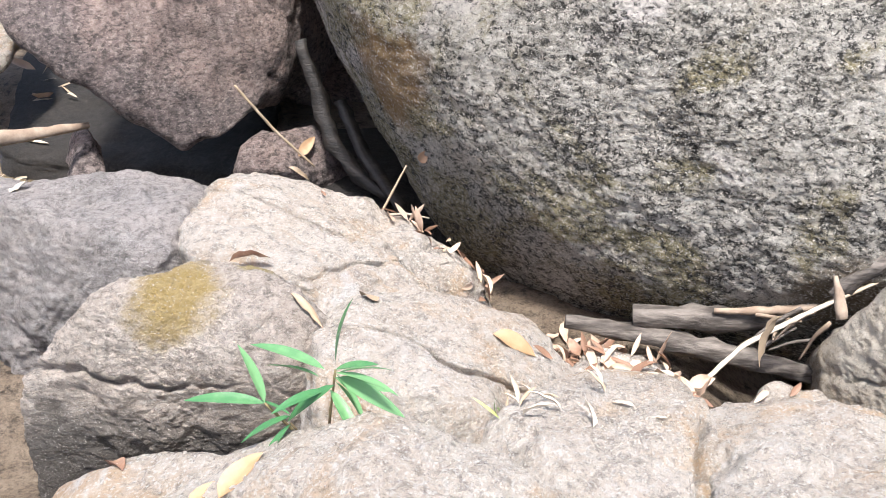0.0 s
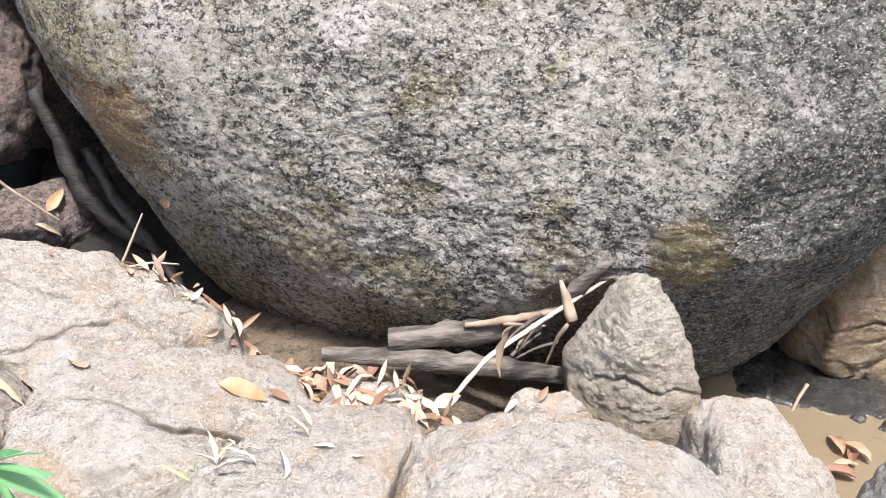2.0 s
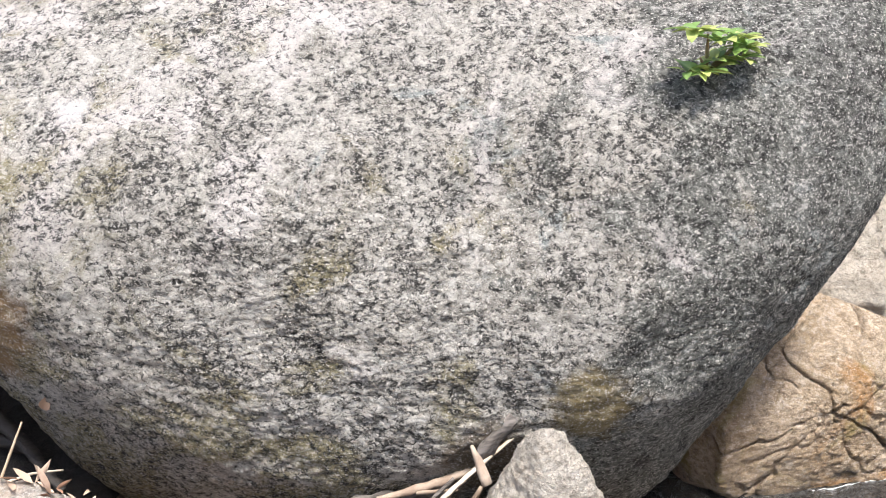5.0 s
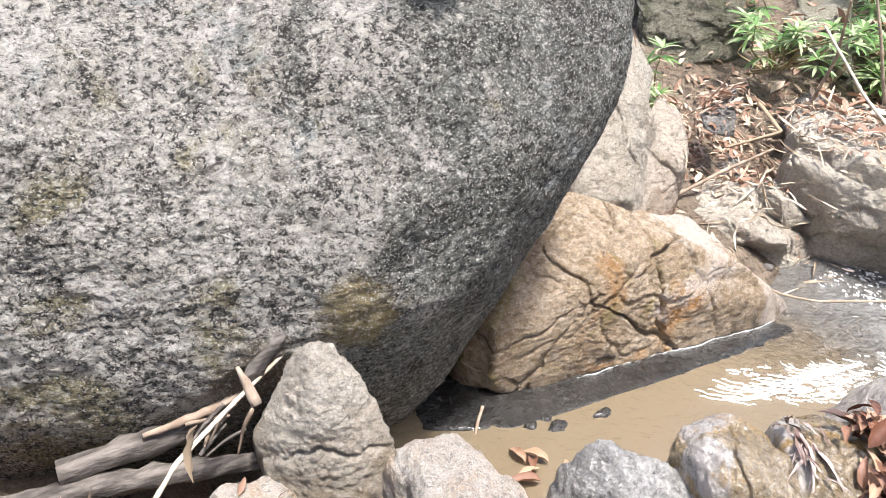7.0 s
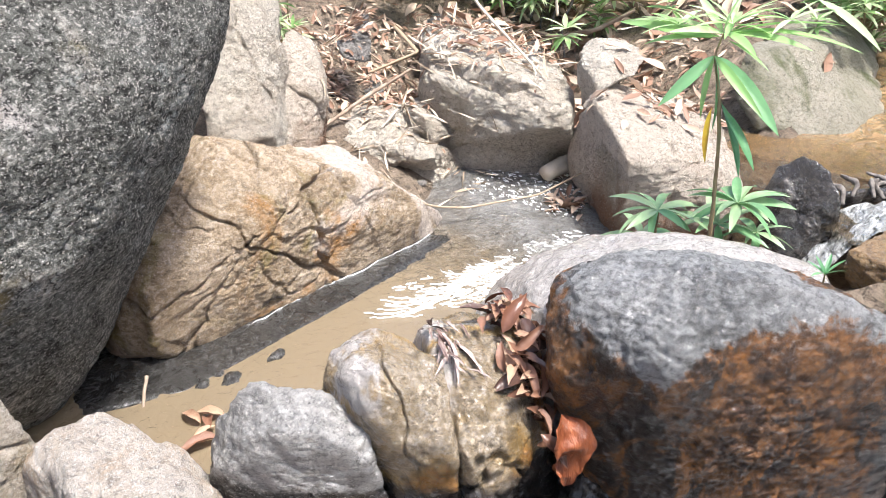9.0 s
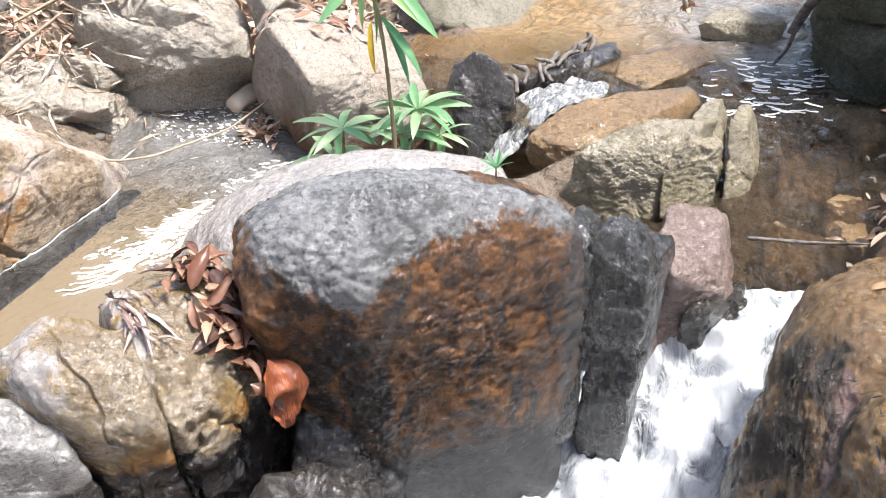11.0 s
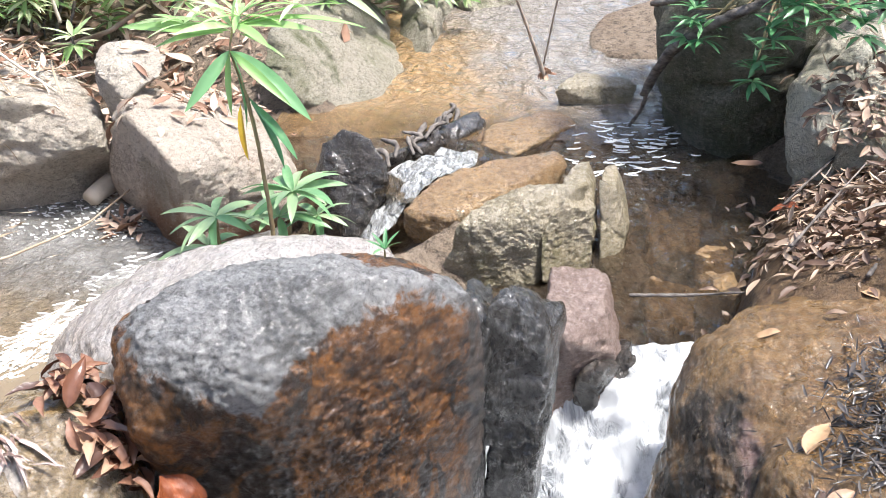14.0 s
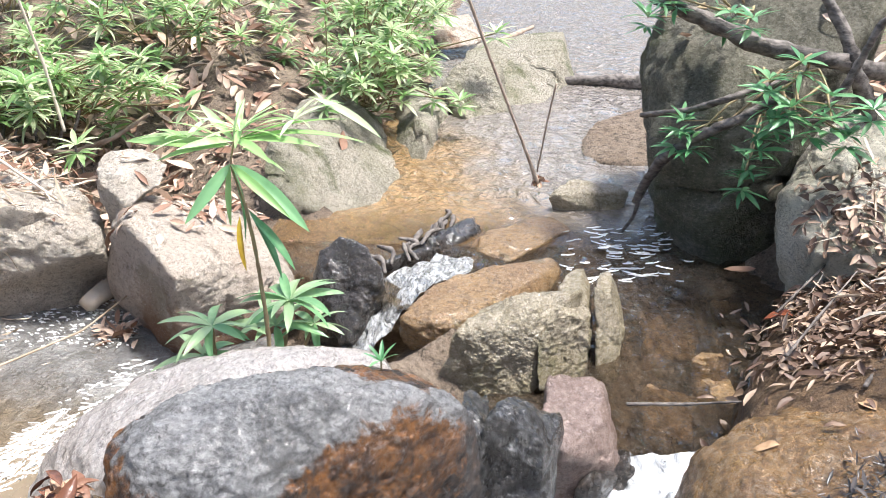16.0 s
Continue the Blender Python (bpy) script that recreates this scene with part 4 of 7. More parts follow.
rock('rock', 'bleached rock at the edge of the pool', MAT_PALE, [(1.62, 1.91, 0.48), (1.72, 1.89, 0.5), (1.83, 1.76, 0.47), (1.87, 1.62, 0.42), (1.56, 1.74, 0.45), (1.44, 1.37, 0.55), (1.68, 1.35, 0.5), (1.45, 1.85, -0.15), (1.95, 1.75, -0.15), (2.1, 1.4, -0.15), (1.3, 1.3, -0.1), (1.7, 1, -0.1)],
     sharp=15, detail=7, rough=0.025, seed=12, blocks=(1.8, 0.08, 0.5))
rock('rock', 'small speckled stone wedged among dry leaves', MAT_PALE, [(0.47, 2.02, 0.5), (0.59, 2.12, 0.52), (0.74, 2.1, 0.52), (0.82, 1.98, 0.5), (0.79, 1.89, 0.5), (0.49, 1.95, 0.5), (0.55, 1.8, 0.1), (0.85, 1.8, 0.1), (0.6, 2.15, 0.1), (0.85, 2.15, 0.1)],
     sharp=13, detail=5, rough=0.012, seed=13, blocks=(1.8, 0.08, 0.5))
rock('rock', 'pointed tan stone standing on end beside driftwood', MAT_CONE, [(1.44, 2.09, 0.83), (1.38, 2.14, 0.74), (1.27, 2.16, 0.52), (1.26, 2.14, 0.42), (1.28, 2.03, 0.38), (1.63, 1.83, 0.36), (1.62, 1.9, 0.48), (1.55, 2.06, 0.66), (1.38, 1.96, 0.62), (1.48, 2.1, 0.81), (1.35, 2.4, 0.25), (1.6, 2.3, 0.25), (1.68, 2.05, 0.3), (1.28, 1.95, 0.15), (1.62, 1.8, 0.15)],
     sharp=23, detail=6, rough=0.013, seed=14, cracks=[((1.42,1.95,.48),(.25,.45,.86),.02,.008)], facets=12, cut=0.06, blocks=(0, 0, 0))
rock('rock', 'small pale stone half hidden under driftwood', MAT_PALE, [(1.04, 2.05, 0.38), (1.15, 2.11, 0.4), (1.27, 2.09, 0.4), (1.29, 1.99, 0.38), (1.05, 1.9, 0.1), (1.35, 1.9, 0.1), (1.1, 2.15, 0.1), (1.3, 2.15, 0.1)],
     sharp=11, detail=5, rough=0.012, seed=15, blocks=(1.8, 0.08, 0.5))
rock('rock', 'rounded purplish stone lying in the shade', MAT_DARK, [(-0.77, 3.5, 0.55), (-0.64, 3.53, 0.6), (-0.46, 3.61, 0.57), (-0.41, 3.47, 0.49), (-0.52, 3.35, 0.44), (-0.74, 3.3, 0.53), (-0.6, 3.9, 0), (-0.2, 3.8, 0), (-0.8, 3.7, 0)],
     sharp=10, detail=5, rough=0.015, seed=16)
rock('rock', 'dark round stone deep in the gap', MAT_DARK, [(-0.73, 4.33, 0.6), (-0.64, 4.34, 0.69), (-0.53, 4.36, 0.6), (-0.55, 4.26, 0.45), (-0.71, 4.23, 0.47), (-0.83, 4.71, 0.6), (-0.75, 4.72, 0.68), (-0.65, 4.74, 0.6), (-0.67, 4.65, 0.46), (-0.81, 4.62, 0.48)],
     sharp=8, detail=5, rough=0.01, seed=17)
rock('rock', 'small brown stone beside a fallen branch', MAT_DARK, [(-1.51, 3.56, 0.5), (-1.45, 3.58, 0.53), (-1.4, 3.6, 0.43), (-1.35, 3.41, 0.36), (-1.47, 3.35, 0.38), (-1.65, 3.81, 0.44), (-1.6, 3.83, 0.47), (-1.56, 3.85, 0.38), (-1.51, 3.68, 0.32), (-1.62, 3.62, 0.34)],
     sharp=11, detail=5, rough=0.01, seed=18)
rock('rock', 'bleached rock in bright light at the bank', MAT_PALE, [(-2.38, 4.57, 0.95), (-2.13, 4.7, 0.87), (-2.15, 4.69, 0.63), (-2.16, 4.24, 0.5), (-2.56, 4, 0.63), (-2.81, 5.23, 0.93), (-2.58, 5.34, 0.85), (-2.6, 5.34, 0.64), (-2.61, 4.93, 0.52), (-2.97, 4.71, 0.64)],
     sharp=11, detail=5, rough=0.03, seed=19, blocks=(1.8, 0.08, 0.5))
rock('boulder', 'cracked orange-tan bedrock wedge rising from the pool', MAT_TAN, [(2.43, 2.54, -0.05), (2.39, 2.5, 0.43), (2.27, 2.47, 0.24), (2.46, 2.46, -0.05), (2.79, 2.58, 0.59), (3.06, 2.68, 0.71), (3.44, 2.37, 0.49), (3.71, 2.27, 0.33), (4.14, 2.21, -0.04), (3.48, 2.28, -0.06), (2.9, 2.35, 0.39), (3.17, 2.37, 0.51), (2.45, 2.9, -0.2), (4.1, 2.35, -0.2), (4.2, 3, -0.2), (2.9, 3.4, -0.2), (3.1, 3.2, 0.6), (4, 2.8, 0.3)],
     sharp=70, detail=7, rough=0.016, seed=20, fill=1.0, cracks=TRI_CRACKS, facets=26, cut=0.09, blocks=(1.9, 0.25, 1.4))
# Added slab: its dark colour stands for the shadowed, reflecting band of water.
rock('rock', 'flat dark slab added for the shadow and reflection on the shallow water', MAT_WETGREY, [(2.05, 2.45, 0.004), (2.37, 2.24, 0.004), (3.03, 2.17, 0.004), (3.47, 2.1, 0.004), (3.9, 2.05, 0), (4.05, 2.2, 0), (2.3, 2.9, 0.004), (3, 2.6, 0.004), (2.1, 2.5, -0.2), (4, 2.1, -0.2), (4, 2.4, -0.2), (2.4, 2.26, -0.2), (2.4, 2.9, -0.2)],
     sharp=60, detail=6, rough=0.004, seed=21, fill=0.9, grit=0.4, facets=0, blocks=(0, 0, 0))
rock('rock', 'upright weathered rock column with a broken top', MAT_TANPALE, [(3.14, 2.81, 0.68), (3.37, 2.67, 0.61), (3.79, 2.95, 0.94), (3.48, 2.97, 1.16), (3.33, 2.98, 1.04), (3.77, 3.11, 1.17), (3.51, 2.81, 0.81), (3.53, 3.17, 0.75), (3.74, 3.04, 0.69), (4.12, 3.29, 0.99), (3.84, 3.31, 1.19), (3.7, 3.32, 1.08), (4.1, 3.44, 1.19), (3.86, 3.17, 0.87), (3.2, 2.85, 0.4), (3.5, 2.72, 0.38), (3.9, 3.1, 0.4), (3.6, 3.3, 0.4)],
     sharp=57, detail=6, rough=0.0225, seed=22, cracks=[((3.7,3.1,.6),(.2,-.3,.9),.05,.015)], fill=0.9, facets=14, cut=0.09, blocks=(1.9, 0.2, 1.1))
rock('rock', 'narrow upright tan rock slab', MAT_TANSTAIN, [(3.49, 2.76, 0.55), (3.63, 2.69, 0.46), (3.92, 2.81, 0.68), (3.97, 2.9, 0.79), (3.88, 3, 0.86), (3.9, 3.09, 0.56), (4.02, 3.03, 0.48), (4.28, 3.14, 0.68), (4.33, 3.22, 0.78), (4.25, 3.31, 0.84), (3.5, 2.76, 0.3), (3.7, 2.7, 0.25), (4.1, 3.0, 0.25), (4.0, 3.2, 0.3)],
     sharp=39, detail=6, rough=0.0188, seed=23, fill=0.9, facets=14, cut=0.09, blocks=(1.9, 0.2, 1.1))
rock('rock', 'broad pale slab at the edge of the inflow', MAT_TANPALE, [(4.06, 2.91, 0.14), (4.42, 2.99, 0.22), (4.58, 2.87, 0.24), (4.55, 2.57, 0.20), (4.54, 2.50, 0.06), (4.30, 2.71, 0.06), (4.3, 2.5, -0.2), (5.0, 3.2, -0.2), (5.2, 2.5, -0.2), (4.2, 3.0, -0.2)],
     sharp=40, detail=6, rough=0.016, seed=77, fill=0.9, facets=10, cut=0.06, blocks=(2.2, 0.2, 1.0))
rock('rock', 'low tan slab partly covered by dry leaves', MAT_TANPALE, [(4.09, 2.94, 0.12), (4.16, 2.94, 0.3), (4.39, 2.73, 0.3), (4.39, 2.44, 0.18), (4.56, 2.58, 0), (4.28, 3.02, 0), (4.52, 3.22, 0.12), (4.58, 3.22, 0.29), (4.79, 3.03, 0.29), (4.79, 2.77, 0.18), (4.94, 2.89, 0.01), (4.69, 3.29, 0.01)],
     sharp=44, detail=6, rough=0.0188, seed=24, fill=0.9, facets=14, cut=0.09, blocks=(1.9, 0.2, 1.1))
rock('rock', 'angular tan block above the inflow', MAT_TANPALE, [(4.78, 2.84, 0.28), (4.81, 2.81, 0.62), (4.79, 2.24, 0.6), (4.94, 1.95, 0.5), (5.48, 2.17, 0.05), (5.13, 2.53, 0.03), (4.98, 2.77, 0.05), (4.79, 2.84, 0.4), (5.32, 3.1, 0.33), (5.35, 3.07, 0.64), (5.33, 2.56, 0.62), (5.47, 2.3, 0.53), (5.95, 2.5, 0.13), (5.64, 2.82, 0.11), (5.5, 3.04, 0.13), (5.33, 3.1, 0.44), (4.76, 2.75, -0.1), (4.82, 2.3, -0.1), (4.95, 2.0, -0.1)],
     sharp=57, detail=6, rough=0.0225, seed=25, cracks=[((5.0,2.4,.3),(.75,.6,-.2),.05,.02)], fill=0.9, facets=14, cut=0.09, blocks=(1.9, 0.2, 1.1))
rock('rock', 'small pale stone on the leaf litter', MAT_TANPALE, [(4.59, 2.93, 0.3), (4.59, 2.67, 0.35), (4.71, 2.56, 0.2), (4.6, 2.64, 0.15), (4.61, 2.89, 0.2), (4.85, 3.06, 0.29), (4.85, 2.85, 0.33), (4.94, 2.76, 0.21), (4.85, 2.83, 0.17), (4.86, 3.03, 0.21)],
     sharp=37, detail=5, rough=0.015, seed=26, fill=0.9, facets=14, cut=0.09, blocks=(1.9, 0.2, 1.1))
rock('rock', 'grey stone lying in the leaf litter', MAT_GREY, [(4.58, 3.42, 0.23), (4.65, 3.34, 0.31), (4.67, 3.32, 0.2), (4.51, 3.19, 0.2), (4.43, 3.29, 0.23), (4.81, 3.6, 0.23), (4.87, 3.53, 0.3), (4.89, 3.51, 0.2), (4.75, 3.39, 0.2), (4.68, 3.48, 0.23)],
     sharp=22, detail=5, rough=0.015, seed=27, fill=0.9, facets=14, cut=0.09, blocks=(1.9, 0.2, 1.1))
rock('rock', 'grey stone lying in the leaf litter', MAT_GREY, [(4.66, 3.32, 0.66), (4.77, 3.19, 0.76), (4.78, 3.18, 0.61), (4.62, 3.06, 0.59), (4.51, 3.2, 0.65), (4.9, 3.49, 0.66), (5, 3.37, 0.75), (5.01, 3.36, 0.61), (4.86, 3.26, 0.6), (4.76, 3.38, 0.65)],
     sharp=22, detail=5, rough=0.015, seed=28, fill=0.9, facets=14, cut=0.09, blocks=(1.9, 0.2, 1.1))
rock('rock', 'grey stone lying in the leaf litter', MAT_GREY, [(4.73, 3.25, 0.27), (4.8, 3.15, 0.36), (4.84, 3.1, 0.25), (4.68, 2.98, 0.25), (4.57, 3.12, 0.27), (4.97, 3.42, 0.27), (5.03, 3.33, 0.35), (5.07, 3.28, 0.25), (4.93, 3.17, 0.25), (4.83, 3.3, 0.27)],
     sharp=22, detail=5, rough=0.015, seed=29, fill=0.9, facets=14, cut=0.09, blocks=(1.9, 0.2, 1.1))
rock('rock', 'dark grey boulder on the leafy bank', MAT_GREY, [(5.65, 3.16, 0.39), (5.86, 3.01, 0.48), (6.03, 2.71, 0.4), (5.78, 2.53, 0.32), (5.5, 3.02, 0.37), (6.1, 3.37, 0.39), (6.29, 3.24, 0.47), (6.44, 2.97, 0.4), (6.22, 2.81, 0.33), (5.97, 3.25, 0.37)],
     sharp=22, detail=5, rough=0.0225, seed=30, fill=0.9, facets=14, cut=0.09, blocks=(1.9, 0.2, 1.1))
rock('rock', 'dark grey boulder on the leafy bank', MAT_GREY, [(5.44, 3.29, 0.43), (5.67, 3.31, 0.55), (5.78, 3.15, 0.51), (5.54, 2.96, 0.42), (5.88, 3.54, 0.43), (6.09, 3.56, 0.54), (6.19, 3.42, 0.51), (5.97, 3.25, 0.43)],
     sharp=22, detail=5, rough=0.0225, seed=31, fill=0.9, facets=14, cut=0.09, blocks=(1.9, 0.2, 1.1))
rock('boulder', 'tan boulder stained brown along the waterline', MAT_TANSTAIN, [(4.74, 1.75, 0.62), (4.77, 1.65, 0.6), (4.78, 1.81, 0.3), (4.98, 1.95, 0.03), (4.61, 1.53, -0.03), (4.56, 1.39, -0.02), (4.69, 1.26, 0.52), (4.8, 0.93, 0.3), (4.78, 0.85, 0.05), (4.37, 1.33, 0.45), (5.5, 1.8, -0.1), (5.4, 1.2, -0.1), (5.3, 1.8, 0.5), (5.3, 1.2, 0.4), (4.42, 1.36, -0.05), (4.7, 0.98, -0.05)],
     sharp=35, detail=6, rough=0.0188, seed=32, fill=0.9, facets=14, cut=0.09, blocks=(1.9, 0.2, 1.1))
rock('rock', 'narrow pale rock edge beside a leaf-filled cleft', MAT_TANPALE, [(4.88, 1.87, 0.7), (4.92, 1.77, 0.72), (4.99, 1.57, 0.66), (4.79, 1.7, 0.6), (4.94, 1.87, 0.4), (5.35, 2.04, 0.69), (5.38, 1.95, 0.71), (5.45, 1.77, 0.66), (5.27, 1.89, 0.6), (5.4, 2.04, 0.42)],
     sharp=44, detail=5, rough=0.015, seed=33, fill=0.9, facets=14, cut=0.09, blocks=(1.9, 0.2, 1.1))
rock('boulder', 'large mossy grey boulder on the bank', MAT_MOSSY, [(5.81, 1.25, 0.6), (6.37, 1.05, 0.63), (6.81, 0.82, 0.49), (6.84, 0.63, 0.3), (6.18, 0.51, 0.2), (5.58, 0.8, 0.2), (5.45, 0.97, 0.25), (5.61, 1.22, 0.39), (6.29, 0.9, 0.35), (6.63, 1.34, 0.58), (7.13, 1.16, 0.6), (7.53, 0.95, 0.48), (7.56, 0.78, 0.31), (6.96, 0.67, 0.22), (6.42, 0.93, 0.22), (6.31, 1.09, 0.26), (6.45, 1.31, 0.39), (7.06, 1.02, 0.35)],
     sharp=25, detail=6, rough=0.0263, seed=34, fill=0.9, facets=14, cut=0.09, blocks=(1.9, 0.2, 1.1))
rock('rock', 'low rock on the bank under the shrubs', MAT_MOSSY, [(7.14, 0.66, 0.17), (7.65, 0.58, 0.43), (7.97, 0.28, 0.31), (7.87, 0.23, 0.05), (6.62, 0.39, 0.25), (7.77, 0.67, 0.18), (8.23, 0.6, 0.41), (8.52, 0.33, 0.3), (8.43, 0.28, 0.07), (7.3, 0.43, 0.25)],
     sharp=25, detail=5, rough=0.0225, seed=35, fill=0.9, facets=14, cut=0.09, blocks=(1.9, 0.2, 1.1))
rock('rock', 'tan-grey block at the far pool edge', MAT_MOSSY, [(8.07, 0.28, 0.43), (8.27, 0.1, 0.52), (8.47, -0.14, 0.53), (8.03, -0.24, 0.25), (7.71, 0.08, 0.2), (7.87, 0.23, 0.24), (8.77, 0.27, 0.45), (8.96, 0.1, 0.53), (9.15, -0.13, 0.54), (8.73, -0.23, 0.28), (8.43, 0.08, 0.23), (8.58, 0.22, 0.27)],
     sharp=47, detail=6, rough=0.0225, seed=36, fill=0.9, facets=14, cut=0.09, blocks=(1.9, 0.2, 1.1))
rock('rock', 'broad tan-grey block at the far pool edge', MAT_MOSSY, [(8.77, 0.21, 0.52), (9.27, -0.36, 0.53), (9.64, -0.82, 0.49), (9.33, -0.89, 0.25), (8.33, -0.54, 0.2), (8.12, -0.24, 0.2), (9.58, 0.13, 0.53), (10.05, -0.41, 0.54), (10.4, -0.85, 0.5), (10.11, -0.91, 0.28), (9.16, -0.58, 0.23), (8.96, -0.3, 0.23)],
     sharp=47, detail=6, rough=0.0225, seed=37, fill=0.9, facets=14, cut=0.09, blocks=(1.9, 0.2, 1.1))
rock('rock', 'bleached rock beyond the far pool', MAT_TANSTAIN, [(10.46, 0.57, 0.55), (10.67, 0.15, 0.57), (10.37, 0.02, 0.38), (10.16, 0.43, 0.36), (11.26, 0.56, 0.54), (11.44, 0.18, 0.56), (11.17, 0.07, 0.39), (10.99, 0.44, 0.37)],
     sharp=34, detail=5, rough=0.0225, seed=38, fill=0.9, facets=14, cut=0.09, blocks=(1.9, 0.2, 1.1))
rock('rock', 'bleached ledge beside the shallow inflow', MAT_TANPALE, [(4.75, 2.76, 0.5), (4.86, 2.38, 0.5), (4.81, 2.01, 0.52), (4.69, 1.79, 0.45), (5.12, 2, 0.1), (4.89, 2.44, 0.03), (4.69, 2.83, 0.03), (5.28, 3.02, 0.49), (5.39, 2.66, 0.49), (5.34, 2.31, 0.51), (5.23, 2.1, 0.44), (5.64, 2.3, 0.11), (5.42, 2.72, 0.04), (5.23, 3.09, 0.04)],
     sharp=47, detail=6, rough=0.0225, seed=39, fill=0.9, facets=14, cut=0.09, blocks=(1.9, 0.2, 1.1))
rock('rock', 'ash-grey rock with a wet foot blackened for shade beside the pool', MAT_WETASH, [(1.89, 1.51, 0.5), (1.93, 1.44, 0.62), (2.03, 1.28, 0.64), (2.06, 1.22, 0.61), (1.87, 1.27, 0.57), (1.83, 1.42, 0.46), (2.0, 1.08, 0.56), (2.02, 1.04, 0.52), (1.85, 1.6, -0.1), (2.2, 1.4, -0.1), (1.86, 1.4, 0.1), (2.06, 1.05, 0.1), (1.92, 1.38, -0.3), (2.15, 1.08, -0.3)],
     sharp=20, detail=7, rough=0.016, seed=40, fill=0.9, facets=14, cut=0.05, blocks=(1.8, 0.08, 0.3))
rock('rock', 'wet brown rock lobe streaked with grey, sloping from the pool', MAT_WETBROWN, [(2.13, 1.28, 0.69), (2.21, 1.25, 0.72), (2.28, 1.13, 0.71), (2.29, 1.05, 0.68), (2.03, 1.02, 0.57), (2.11, 0.88, 0.55), (2.18, 0.94, 0.63), (2.04, 1.23, 0.67), (2.09, 1.1, 0.71), (2.15, 1.45, -0.1), (2.45, 1.25, -0.1), (2.12, 1.05, -0.3), (2.2, 0.9, -0.3), (2.08, 1.03, 0.3), (2.15, 0.9, 0.3), (2.3, 1.0, -0.3)],
     sharp=20, detail=7, rough=0.016, seed=41, fill=0.9, cracks=[((2.1, 1.05, 0.65), (0.75, -0.65, 0.1), 0.03, 0.008)], facets=14, cut=0.05, blocks=(1.8, 0.08, 0.3))
rock('rock', 'broad wet brown rock lobe under draped leaf fibres', MAT_WETBROWN, [(2.42, 1.2, 0.64), (2.64, 1.2, 0.58), (2.70, 0.95, 0.62), (2.53, 0.86, 0.56), (2.3, 0.86, 0.58), (2.2, 0.95, 0.62), (2.13, 0.87, 0.55), (2.2, 0.79, 0.47), (2.32, 0.77, 0.45), (2.45, 0.8, 0.5), (2.39, 0.97, 0.67), (2.32, 1.12, 0.68), (2.5, 1.5, -0.1), (2.8, 1.2, -0.1), (2.6, 0.8, -0.3), (2.22, 0.9, -0.3), (2.3, 0.85, -0.3), (2.18, 0.88, 0.3), (2.27, 0.8, 0.2), (2.38, 0.78, 0.1)],
     sharp=18, detail=7, rough=0.018, seed=42, fill=0.9, cracks=[((2.13, 0.84, 0.55), (0.6, 0.8, 0.1), 0.03, 0.008)], facets=14, cut=0.05, blocks=(1.8, 0.08, 0.3))
rock('rock', 'glossy black wet stone below the red leaf', MAT_WETDARK, [(2.52, 0.68, 0.32), (2.6, 0.52, 0.26), (2.62, 0.46, 0.1), (2.4, 0.7, 0.26), (2.42, 0.56, 0.2), (2.3, 0.6, -0.3), (2.5, 0.4, -0.4), (2.7, 0.6, -0.3), (2.55, 0.75, -0.3)],
     sharp=13, detail=6, rough=0.022, seed=43, facets=14, cut=0.08, blocks=(3.4, 0.1, 0.6))
rock('rock', 'glossy dark wet stone in the spray below the ledge', MAT_WETDARK, [(2.25, 0.74, 0.22), (2.4, 0.6, 0.16), (2.36, 0.45, 0.05), (2.15, 0.62, 0.18), (2.2, 0.45, 0.05), (2.1, 0.75, -0.4), (2.3, 0.35, -0.4), (2.5, 0.5, -0.4)],
     sharp=13, detail=6, rough=0.022, seed=143, facets=14, cut=0.08, blocks=(3.4, 0.1, 0.6))
rock('rock', 'rust-brown wet stone at the foot of the ledge', MAT_RUST, [(2.0, 0.8, 0.26), (2.16, 0.68, 0.22), (2.1, 0.55, 0.1), (1.9, 0.75, 0.2), (1.9, 0.6, 0.05), (1.85, 0.8, -0.4), (2.1, 0.5, -0.4), (2.3, 0.65, -0.4)],
     sharp=13, detail=6, rough=0.022, seed=144, facets=14, cut=0.08, blocks=(3.4, 0.1, 0.6))
rock('boulder', 'pale rock crest leading to the brown boulder', MAT_WETPALE, [(3.07, 1.26, 0.5), (3.29, 1.07, 0.58), (3.28, 0.82, 0.66), (3.23, 0.4, 0.72), (3.23, 0.23, 0.68), (2.96, 0.77, 0.72), (2.73, 1.04, 0.55), (2.68, 0.85, 0.7), (2.9, 1.6, -0.1), (3.4, 0.9, -0.1), (3.5, 0.3, 0), (2.5, 1.1, -0.1), (2.8, 0.4, 0)],
     sharp=15, detail=6, rough=0.0154, seed=44, blocks=(1.8, 0.08, 0.5))
